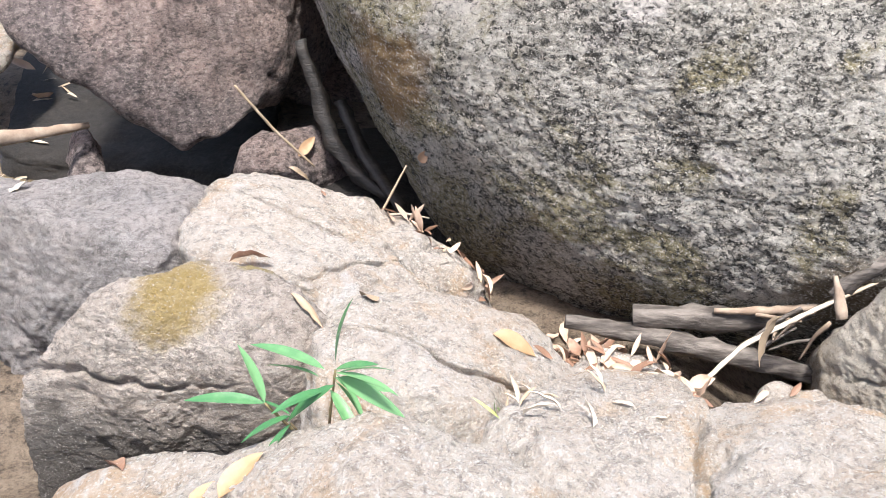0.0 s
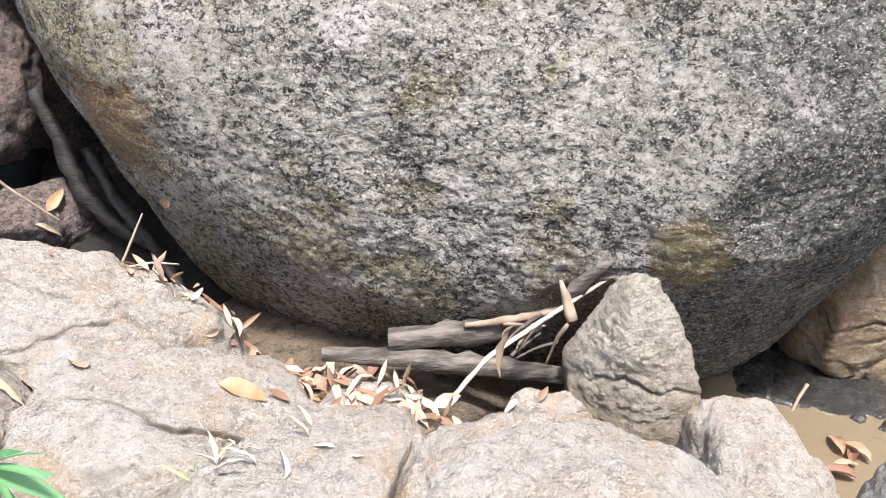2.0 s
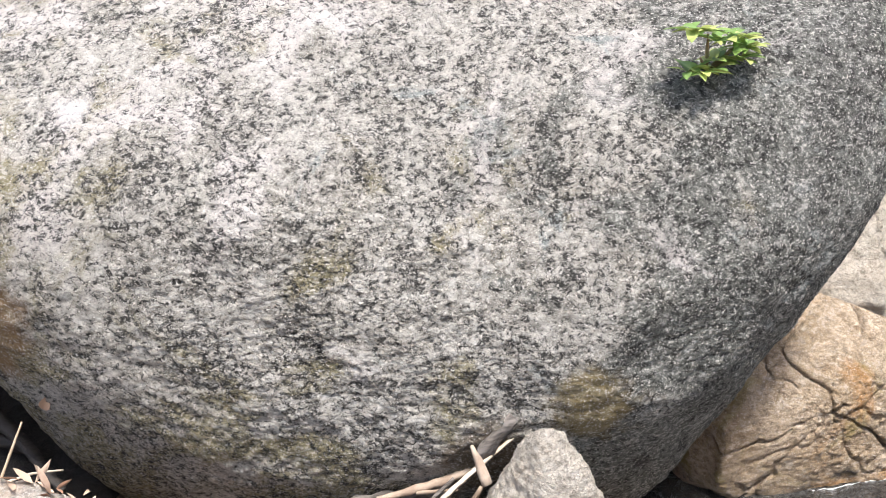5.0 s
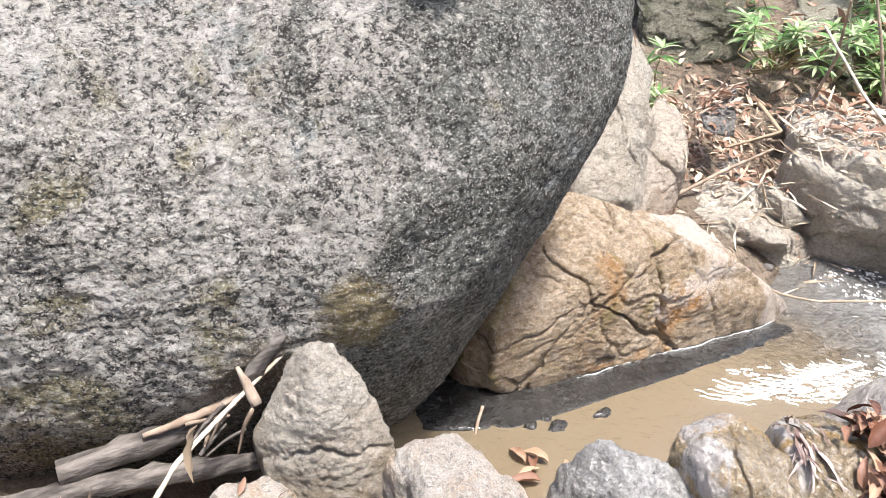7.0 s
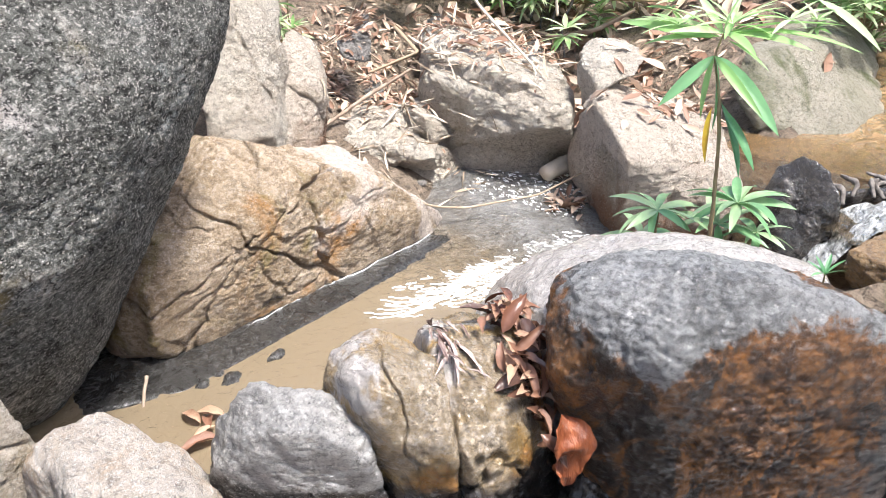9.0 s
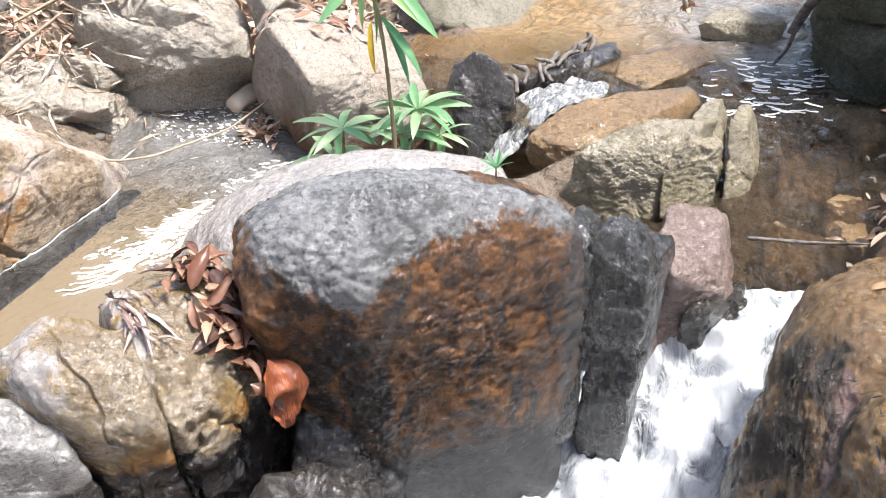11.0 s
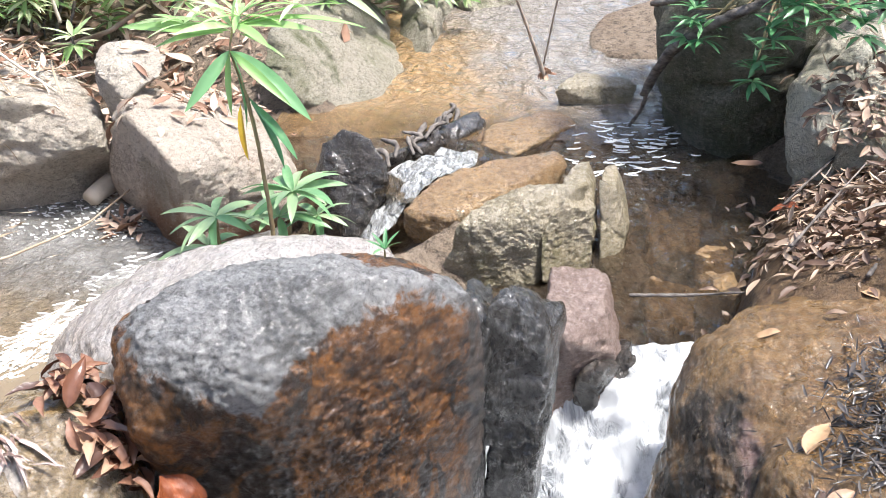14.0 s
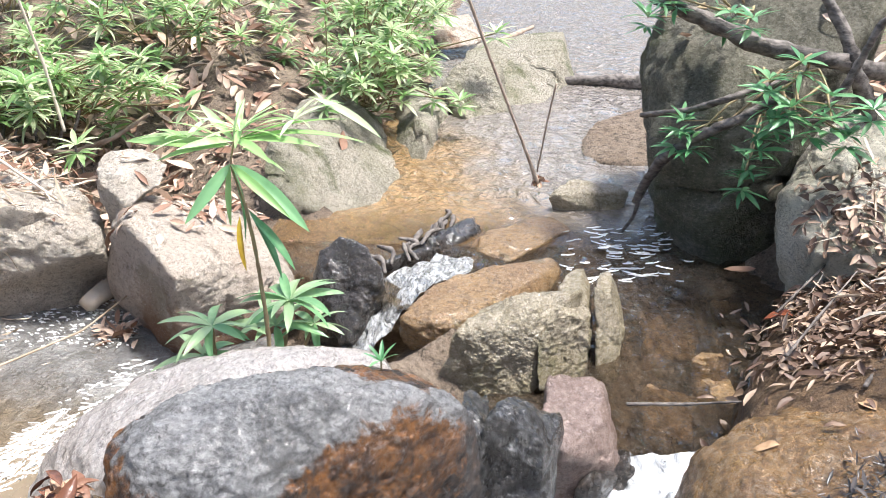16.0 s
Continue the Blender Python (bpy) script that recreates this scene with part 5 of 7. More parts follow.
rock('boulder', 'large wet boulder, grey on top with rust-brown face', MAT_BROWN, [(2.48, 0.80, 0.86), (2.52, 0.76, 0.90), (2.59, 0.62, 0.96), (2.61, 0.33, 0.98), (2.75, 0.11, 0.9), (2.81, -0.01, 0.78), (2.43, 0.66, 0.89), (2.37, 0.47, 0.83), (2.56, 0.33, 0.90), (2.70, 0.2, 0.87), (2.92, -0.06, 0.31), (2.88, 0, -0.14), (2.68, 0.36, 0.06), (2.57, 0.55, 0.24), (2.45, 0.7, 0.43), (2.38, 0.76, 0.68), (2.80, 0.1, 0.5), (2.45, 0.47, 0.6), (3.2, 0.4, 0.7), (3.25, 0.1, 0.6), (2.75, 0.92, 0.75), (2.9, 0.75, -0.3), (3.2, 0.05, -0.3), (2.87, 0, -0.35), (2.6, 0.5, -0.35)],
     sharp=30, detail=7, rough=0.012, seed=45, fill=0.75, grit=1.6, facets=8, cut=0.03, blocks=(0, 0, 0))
rock('rock', 'dark wet slab split off a boulder', MAT_WETGREY, [(2.95, -0.04, 0.66), (3.01, -0.1, 0.68), (3.05, -0.18, 0.63), (2.96, -0.22, 0.58), (3.13, -0.27, 0.01), (3.08, -0.15, -0.06), (3, -0.07, -0.02), (3, -0.08, 0.42), (3.2, -0.12, 0.6), (3.2, -0.3, 0.5), (3.25, -0.2, -0.3), (3, -0.05, -0.3), (2.98, -0.2, -0.35)],
     sharp=40, detail=6, rough=0.02, seed=46, blocks=(1.8, 0.08, 0.5))
rock('rock', 'thin dark wet slab standing against a boulder', MAT_WETGREY, [(2.88, 0.02, 0.67), (2.91, -0.03, 0.63), (2.93, -0.06, 0.26), (2.88, -0.04, -0.15), (2.83, 0.06, -0.05), (2.84, 0.03, 0.33), (3.18, 0.01, 0.65), (3.21, -0.04, 0.61), (3.23, -0.06, 0.26), (3.18, -0.05, -0.13), (3.13, 0.05, -0.03), (3.14, 0.02, 0.33)],
     sharp=40, detail=6, rough=0.015, seed=47, blocks=(1.8, 0.08, 0.5))
rock('rock', 'pink-brown block by the small fall', MAT_PINK, [(3.49, -0.25, 0.32), (3.55, -0.48, 0.3), (3.46, -0.52, 0.15), (3.45, -0.44, -0.05), (3.44, -0.28, -0.05), (3.37, -0.33, 0.28), (3.79, -0.3, 0.31), (3.84, -0.52, 0.29), (3.76, -0.56, 0.15), (3.75, -0.48, -0.04), (3.74, -0.33, -0.04), (3.67, -0.38, 0.27), (3.4, -0.2, -0.3), (3.45, -0.55, -0.3)],
     sharp=40, detail=6, rough=0.012, seed=48, facets=6, cut=0.04, blocks=(0, 0, 0))
rock('rock', 'small wet stone in the white water', MAT_WETDARK, [(3.45, -0.28, 0.05), (3.46, -0.35, 0.08), (3.42, -0.4, 0.02), (3.4, -0.36, -0.1), (3.4, -0.3, -0.1), (3.6, -0.31, -0.01), (3.61, -0.37, 0.02), (3.57, -0.41, -0.03), (3.55, -0.38, -0.14), (3.55, -0.32, -0.14)],
     sharp=10, detail=5, rough=0.012, seed=49)
rock('rock', 'small dark stone in the white water', MAT_WETDARK, [(3.49, -0.49, 0.1), (3.5, -0.57, 0.14), (3.46, -0.6, 0.1), (3.44, -0.52, 0), (3.49, -0.48, 0), (3.64, -0.52, 0.05), (3.64, -0.6, 0.08), (3.61, -0.62, 0.05), (3.59, -0.55, -0.04), (3.64, -0.51, -0.04)],
     sharp=10, detail=5, rough=0.012, seed=50)
rock('rock', 'dark wet stone parting the white water', MAT_WETDARK, [(3.39, -0.38, 0.12), (3.53, -0.44, 0.12), (3.56, -0.52, 0.12), (3.45, -0.53, 0.12), (3.37, -0.45, 0.12), (3.43, -0.38, -0.15), (3.57, -0.44, -0.15), (3.60, -0.52, -0.15), (3.49, -0.53, -0.15), (3.41, -0.45, -0.15)],
     sharp=12, detail=5, rough=0.01, seed=81, fill=0.6, blocks=(0, 0, 0))
rock('rock', 'brown wet stone wedged beside the slab', MAT_PINK, [(3.30, -0.20, 0.08), (3.45, -0.20, 0.08), (3.50, -0.26, 0.08), (3.44, -0.31, 0.08), (3.32, -0.28, 0.08), (3.34, -0.20, -0.15), (3.49, -0.20, -0.15), (3.54, -0.26, -0.15), (3.48, -0.31, -0.15), (3.36, -0.28, -0.15)],
     sharp=12, detail=5, rough=0.01, seed=82, fill=0.6, blocks=(0, 0, 0))
rock('rock', 'small dark stone showing above the silty pool', MAT_WETGREY, [(2.38, 2.22, 0.00), (2.47, 2.22, 0.00), (2.42, 2.18, 0.00), (2.42, 2.25, 0.00), (2.41, 2.22, 0.02), (2.44, 2.22, 0.02), (2.40, 2.20, -0.12), (2.46, 2.20, -0.12), (2.42, 2.26, -0.12)],
     sharp=10, detail=4, rough=0.006, seed=91, grit=0.6, blocks=(0, 0, 0), group='stones in the pool')
rock('rock', 'small dark stone showing above the silty pool', MAT_WETGREY, [(2.45, 2.15, 0.00), (2.57, 2.15, 0.00), (2.51, 2.11, 0.00), (2.51, 2.20, 0.00), (2.49, 2.15, 0.03), (2.54, 2.16, 0.02), (2.48, 2.13, -0.12), (2.55, 2.13, -0.12), (2.51, 2.20, -0.12)],
     sharp=10, detail=4, rough=0.006, seed=92, grit=0.6, blocks=(0, 0, 0), group='stones in the pool')
rock('rock', 'small dark stone showing above the silty pool', MAT_WETGREY, [(2.67, 2.12, 0.00), (2.78, 2.12, 0.00), (2.73, 2.08, 0.00), (2.73, 2.16, 0.00), (2.71, 2.12, 0.02), (2.75, 2.13, 0.02), (2.70, 2.10, -0.12), (2.77, 2.10, -0.12), (2.73, 2.17, -0.12)],
     sharp=10, detail=4, rough=0.006, seed=93, grit=0.6, blocks=(0, 0, 0), group='stones in the pool')
rock('rock', 'small dark stone showing above the silty pool', MAT_WETGREY, [(2.46, 2.22, 0.00), (2.54, 2.22, 0.00), (2.50, 2.20, 0.00), (2.50, 2.24, 0.00), (2.49, 2.22, 0.02), (2.51, 2.22, 0.01), (2.48, 2.21, -0.12), (2.52, 2.21, -0.12), (2.50, 2.25, -0.12)],
     sharp=10, detail=4, rough=0.006, seed=94, grit=0.6, blocks=(0, 0, 0), group='stones in the pool')
rock('boulder', 'mossy-topped rock in midstream', MAT_OLIVE, [(3.92, 0.08, 0.42), (4.01, 0.01, 0.45), (4.19, -0.29, 0.48), (4.18, -0.46, 0.5), (3.97, -0.28, 0.38), (3.92, -0.25, 0.14), (3.92, -0.06, 0.08), (3.95, 0.12, 0.08), (3.93, 0.15, 0.2), (3.98, -0.12, 0.47), (4.4, -0.1, 0.3), (4.3, -0.4, 0.35), (4.2, 0, -0.1), (4.2, -0.4, -0.1)],
     sharp=44, detail=7, rough=0.0113, seed=51, fill=0.9, facets=14, cut=0.09, blocks=(1.9, 0.2, 1.1))
rock('rock', 'dark split slab in midstream', MAT_OLIVE, [(4.25, -0.46, 0.46), (4.14, -0.49, 0.39), (4.04, -0.49, 0.09), (3.92, -0.27, 0.17), (3.97, -0.27, 0.35), (4.06, -0.34, 0.46), (4.53, -0.49, 0.45), (4.43, -0.52, 0.38), (4.34, -0.52, 0.11), (4.23, -0.32, 0.18), (4.28, -0.32, 0.35), (4.36, -0.38, 0.45)],
     sharp=57, detail=7, rough=0.009, seed=52, fill=0.9, facets=14, cut=0.09, blocks=(1.9, 0.2, 1.1))
rock('rock', 'thin upright slab in midstream', MAT_OLIVE, [(4.24, -0.51, 0.45), (4.28, -0.59, 0.43), (4.22, -0.64, 0.24), (4.12, -0.63, 0.08), (4.09, -0.53, 0.1), (4.53, -0.57, 0.43), (4.57, -0.64, 0.41), (4.51, -0.69, 0.24), (4.42, -0.68, 0.1), (4.4, -0.59, 0.12)],
     sharp=57, detail=5, rough=0.0081, seed=53, fill=0.9, facets=14, cut=0.09, blocks=(1.9, 0.2, 1.1))
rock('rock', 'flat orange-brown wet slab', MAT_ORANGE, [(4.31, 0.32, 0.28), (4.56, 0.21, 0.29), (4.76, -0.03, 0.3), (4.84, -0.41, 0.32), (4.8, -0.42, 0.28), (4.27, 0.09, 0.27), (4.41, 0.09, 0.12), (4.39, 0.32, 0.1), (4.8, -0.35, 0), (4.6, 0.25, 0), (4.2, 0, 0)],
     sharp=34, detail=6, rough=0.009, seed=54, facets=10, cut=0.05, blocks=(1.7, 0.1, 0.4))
rock('rock', 'low brown wet slab', MAT_ORANGE, [(5.12, 0, 0.27), (5.33, -0.06, 0.28), (5.6, -0.38, 0.28), (5.46, -0.5, 0.27), (4.99, -0.17, 0.25), (5, -0.1, 0), (5.5, -0.5, 0), (5.6, -0.1, 0)],
     sharp=28, detail=5, rough=0.009, seed=55, fill=0.9, facets=14, cut=0.09, blocks=(1.9, 0.2, 1.1))
rock('rock', 'flat rectangular mossy stone at the pool lip', MAT_OLIVE, [(5.72, -0.41, 0.36), (5.9, -0.56, 0.37), (5.97, -0.88, 0.36), (5.87, -0.92, 0.33), (5.78, -0.86, 0.2), (5.77, -0.49, 0.2), (5.9, -0.5, 0.1), (6, -0.85, 0.1)],
     sharp=57, detail=5, rough=0.0067, seed=56, fill=0.9, facets=14, cut=0.09, blocks=(1.9, 0.2, 1.1))
rock('rock', 'black wet rock beside the side channel', MAT_WETDARK, [(4.68, 0.76, 0.4), (4.7, 0.67, 0.5), (4.67, 0.53, 0.48), (4.6, 0.43, 0.4), (4.56, 0.43, 0.06), (4.41, 0.6, 0.03), (4.64, 0.77, 0.1), (4.9, 0.7, 0.1), (4.9, 0.45, 0.1)],
     sharp=19, detail=6, rough=0.012, seed=57, facets=8, cut=0.05, blocks=(0, 0, 0))
rock('rock', 'wet ledge covered with roots at the pool lip', MAT_WETDARK, [(4.82, 0.45, 0.3), (5.03, 0.32, 0.3), (5.4, 0.04, 0.3), (5.56, -0.02, 0.29), (5.32, 0.01, 0.25), (4.93, 0.35, 0.2), (5, 0.4, 0), (5.5, 0.1, 0), (5.2, 0.5, 0.1)],
     sharp=15, detail=5, rough=0.03, seed=58)
rock('boulder', 'big brown wet bedrock slab along the bank', MAT_RUST, [(3.13, -0.72, 0.48), (2.87, -0.66, 0.42), (2.65, -0.61, 0.32), (2.69, -0.51, 0.1), (2.52, -0.51, 0), (2.87, -0.8, 0.55), (2.98, -1.25, 0.62), (2.49, -1.05, 0.68), (2.04, -0.88, 0.7), (2.36, -0.77, 0.5), (2.59, -0.69, 0.5), (2.2, -1.6, 0.75), (3.4, -1.6, 0.6), (3.3, -0.8, -0.4), (2.6, -0.5, -0.4), (2.3, -0.5, -0.3), (1.9, -0.8, 0.2), (3.4, -1.8, -0.2), (2, -1.6, -0.2)],
     sharp=32, detail=7, rough=0.022, seed=59, fill=0.85, blocks=(1.8, 0.08, 0.5))
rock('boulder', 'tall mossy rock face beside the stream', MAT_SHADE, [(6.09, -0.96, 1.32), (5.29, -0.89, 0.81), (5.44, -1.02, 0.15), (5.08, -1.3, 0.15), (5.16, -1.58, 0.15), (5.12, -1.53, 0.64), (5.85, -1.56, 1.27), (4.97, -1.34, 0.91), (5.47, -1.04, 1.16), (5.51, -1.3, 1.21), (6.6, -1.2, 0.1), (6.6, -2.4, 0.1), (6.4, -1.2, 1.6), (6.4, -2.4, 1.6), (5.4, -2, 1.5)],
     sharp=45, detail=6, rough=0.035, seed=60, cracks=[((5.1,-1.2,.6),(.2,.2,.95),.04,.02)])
rock('boulder', 'pale cracked boulder on the leafy bank', MAT_MOSSYPALE, [(4.6, -1.36, 0.71), (4.79, -1.55, 0.89), (4.78, -1.85, 0.98), (4.76, -2.11, 1.01), (4.2, -1.65, 0.79), (4.18, -1.46, 0.6), (4.56, -1.43, 0.25), (4.36, -1.52, 0.3), (4.08, -1.73, 0.5), (5.24, -1.65, 0.76), (5.42, -1.83, 0.93), (5.41, -2.12, 1.01), (5.39, -2.36, 1.04), (4.86, -1.93, 0.83), (4.84, -1.75, 0.65), (5.2, -1.72, 0.32), (5.01, -1.8, 0.37), (4.74, -2, 0.56)],
     sharp=32, detail=6, rough=0.0225, seed=61, cracks=[((4.3,-1.5,.8),(.3,.8,.2),.04,.012)], fill=0.9, facets=14, cut=0.09, blocks=(1.9, 0.2, 1.1))
# Out of view; added as a roof that keeps sun off the hollow's floor.
rock('boulder', 'unseen boulder added over the hollow to shade it', MAT_DARK, [(-1.1, 3.95, 1.2), (0.5, 3.95, 1.2), (0.5, 5.6, 1), (-1.2, 5.6, 1), (-1, 4, 2.2), (0.4, 4, 2.2), (0.4, 5.5, 2.2), (-1, 5.5, 2.2)],
     sharp=15, detail=6, rough=0.04, seed=62)
# Black floor rocks put in where the hollow lies in shade.
rock('rock', 'rock floor of the hollow, blackened for its shade', MAT_HOLLOW_SHADE, [(-0.9, 3.2, 0.2), (0.0, 3.05, 0.3), (0.25, 3.3, 0.3), (0.2, 4.4, 0.25), (-0.9, 4.4, 0.25), (-0.9, 3.2, -0.2), (0.2, 3.0, -0.2), (0.2, 4.5, -0.2), (-0.9, 4.5, -0.2), (-0.4, 3.6, 0.36)],
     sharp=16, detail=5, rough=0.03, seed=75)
rock('rock', 'rock under the pinkish boulder, blackened for its shade', MAT_HOLLOW_SHADE, [(-2.2, 4.3, 0.12), (-0.9, 4.0, 0.16), (-0.9, 5.6, 0.3), (-2.7, 5.6, 0.3), (-2.2, 4.2, -0.2), (-0.9, 3.9, -0.2), (-0.9, 5.7, -0.2), (-2.7, 5.7, -0.2)],
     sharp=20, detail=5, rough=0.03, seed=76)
rock('rock', 'dark rock closing the back of the hollow', MAT_DARK, [(-1, 4.9, -0.1), (0.3, 4.7, -0.1), (0.3, 4.9, 1.2), (-1, 5.1, 1.2), (-1, 5.8, -0.1), (0.3, 5.8, -0.1), (0, 5.8, 1.3), (-0.9, 5.8, 1.3)],
     sharp=15, detail=6, rough=0.05, seed=63)
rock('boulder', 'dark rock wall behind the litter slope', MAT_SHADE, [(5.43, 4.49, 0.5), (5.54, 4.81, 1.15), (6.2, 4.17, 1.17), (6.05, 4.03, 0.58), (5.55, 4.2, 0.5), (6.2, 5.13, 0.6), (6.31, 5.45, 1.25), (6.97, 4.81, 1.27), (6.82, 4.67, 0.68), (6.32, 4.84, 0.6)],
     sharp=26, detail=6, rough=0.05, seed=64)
rock('rock', 'mossy dark rock at the top of the bank', MAT_MOSSY, [(6.33, 3.81, 0.49), (6.42, 4.03, 0.87), (6.72, 3.74, 0.92), (6.45, 3.41, 0.51), (7.01, 4.23, 0.59), (7.1, 4.45, 0.97), (7.4, 4.16, 1.02), (7.13, 3.83, 0.61)],
     sharp=25, detail=6, rough=0.0375, seed=65, fill=0.9, facets=14, cut=0.09, blocks=(1.9, 0.2, 1.1))
rock('rock', 'grey rock under the bank shrubs', MAT_GREY, [(5.34, 2.82, 0.53), (5.42, 2.49, 0.48), (5.29, 2.32, 0.36), (4.98, 2.64, 0.44), (5.86, 3.08, 0.52), (5.93, 2.78, 0.48), (5.82, 2.63, 0.37), (5.54, 2.92, 0.44)],
     sharp=25, detail=5, rough=0.0225, seed=66, fill=0.9, facets=14, cut=0.09, blocks=(1.9, 0.2, 1.1))
rock('rock', 'pale lichened rock among the shrubs', MAT_TANPALE, [(7.45, 2.05, 0.42), (7.65, 1.7, 0.42), (7.25, 1.23, 0.26), (6.8, 1.8, 0.22), (8.21, 2.2, 0.41), (8.39, 1.89, 0.41), (8.03, 1.47, 0.27), (7.63, 1.98, 0.23)],
     sharp=37, detail=6, rough=0.0375, seed=67, fill=0.9, facets=14, cut=0.09, blocks=(1.9, 0.2, 1.1))
rock('rock', 'bleached rock in the shrubs', MAT_TANSTAIN, [(7.94, 2.77, 0.53), (8.01, 2.58, 0.56), (7.84, 2.47, 0.27), (7.74, 2.71, 0.29), (8.41, 2.92, 0.52), (8.47, 2.75, 0.55), (8.32, 2.65, 0.28), (8.23, 2.87, 0.3)],
     sharp=37, detail=5, rough=0.03, seed=68, fill=0.9, facets=14, cut=0.09, blocks=(1.9, 0.2, 1.1))
rock('sand_bar', 'low wet tan sand bar in the upper pool', MAT_SOIL, [(6.95, -0.72, 0.262), (7.6, -0.9, 0.27), (8.1, -1.4, 0.27), (6.6, -1.15, 0.262), (6.66, -0.88, 0.26), (7.3, -1.3, 0.3), (8.1, -1.7, 0.27), (6.7, -0.9, 0.0), (8.1, -1.0, 0.0), (8.1, -1.7, 0.0), (6.7, -1.6, 0.0)],
     sharp=12, detail=5, rough=0.01, seed=74, facets=4, blocks=(0, 0, 0))
tagged(rock("ground_bank", 'sloping earth bank strewn with leaves', MAT_BANK, [(3.1, -0.8, 0.42), (3.55, -1.02, 0.44), (4.1, -1.3, 0.42), (4.45, -1.5, 0.42), (4.5, -2.6, 1), (3, -2.6, 1), (2.9, -1.4, 0.6), (3.6, -1.6, 0.72), (3.1, -0.75, -0.3), (4.5, -1.35, -0.1), (4.6, -2.6, -0.3), (2.8, -2.6, -0.3)],
     sharp=17, detail=6, rough=0.04, seed=69), kind="structure")
rock('rock', 'orange-brown stone under clear running water', MAT_ORANGE, [(4.7, -0.8, 0.15), (4.65, -1.05, 0.15), (4.3, -0.98, 0.12), (4.28, -0.76, 0.12), (4.75, -0.81, -0.1), (4.7, -1.06, -0.1), (4.35, -0.99, -0.13), (4.33, -0.77, -0.13)],
     sharp=22, detail=5, rough=0.0135, seed=70, fill=0.9, facets=14, cut=0.09, blocks=(1.9, 0.2, 1.1))
rock('rock', 'orange-brown stone under clear running water', MAT_ORANGE, [(4.01, -0.7, 0.14), (3.95, -0.91, 0.14), (3.69, -0.86, 0.1), (3.72, -0.68, 0.1), (4.06, -0.71, -0.11), (4, -0.92, -0.11), (3.74, -0.87, -0.15), (3.77, -0.69, -0.15)],
     sharp=22, detail=5, rough=0.0135, seed=71, fill=0.9, facets=14, cut=0.09, blocks=(1.9, 0.2, 1.1))
rock('rock', 'orange-brown stone under clear running water', MAT_ORANGE, [(4.72, -1.15, 0.18), (4.73, -1.3, 0.18), (4.44, -1.24, 0.15), (4.46, -1.12, 0.15), (4.77, -1.16, -0.07), (4.78, -1.31, -0.07), (4.49, -1.25, -0.1), (4.51, -1.13, -0.1)],
     sharp=22, detail=5, rough=0.0135, seed=72, fill=0.9, facets=14, cut=0.09, blocks=(1.9, 0.2, 1.1))
rock('rock', 'orange-brown stone under clear running water', MAT_ORANGE, [(4.24, -0.96, 0.18), (4.19, -1.1, 0.18), (3.88, -1.04, 0.15), (3.91, -0.91, 0.15), (4.29, -0.97, -0.07), (4.24, -1.11, -0.07), (3.93, -1.05, -0.1), (3.96, -0.92, -0.1)],
     sharp=22, detail=5, rough=0.0135, seed=73, fill=0.9, facets=14, cut=0.09, blocks=(1.9, 0.2, 1.1))

# ---- plants, driftwood and leaves ----
def tube(points, radii, sides=7, seed=0, knobs=0.12):
    """A bent round stem: vertices and faces."""
    pts = np.array(points, float)
    s = np.concatenate([[0], np.cumsum(np.linalg.norm(np.diff(pts, axis=0), axis=1))])
    n = max(4, int(s[-1] / max(0.02, max(radii) * 1.2)) + 1)
    t = np.linspace(0, s[-1], min(n, 60))
    c = np.stack([np.interp(t, s, pts[:, k]) for k in range(3)], 1)
    if len(c) > 5:
        for _ in range(2):
            c[1:-1] = (c[:-2] + c[1:-1] * 2 + c[2:]) / 4
    r = np.interp(t, np.linspace(0, s[-1], len(radii)), radii)
    way = np.gradient(c, axis=0)
    way /= np.linalg.norm(way, axis=1)[:, None]
    side = np.cross(way, [0.31, 0.2, 0.93])
    side /= np.linalg.norm(side, axis=1)[:, None]
    up = np.cross(side, way)
    rng = np.random.RandomState(seed)
    a = np.linspace(0, 2 * math.pi, sides, endpoint=False)
    lumps = 1 + knobs * rng.normal(size=(len(c), sides)) + knobs * rng.normal(size=(1, sides))
    ring = c[:, None] + (r[:, None] * lumps)[..., None] * (np.cos(a)[None, :, None] * side[:, None] + np.sin(a)[None, :, None] * up[:, None])
    i = np.arange(len(c) * sides).reshape(len(c), sides)
    j = np.roll(i, -1, axis=1)
    faces = np.stack([i[:-1], j[:-1], j[1:], i[1:]], -1).reshape(-1, 4).tolist()
    faces += [list(i[0][::-1]), list(i[-1])]
    return ring.reshape(-1, 3), faces


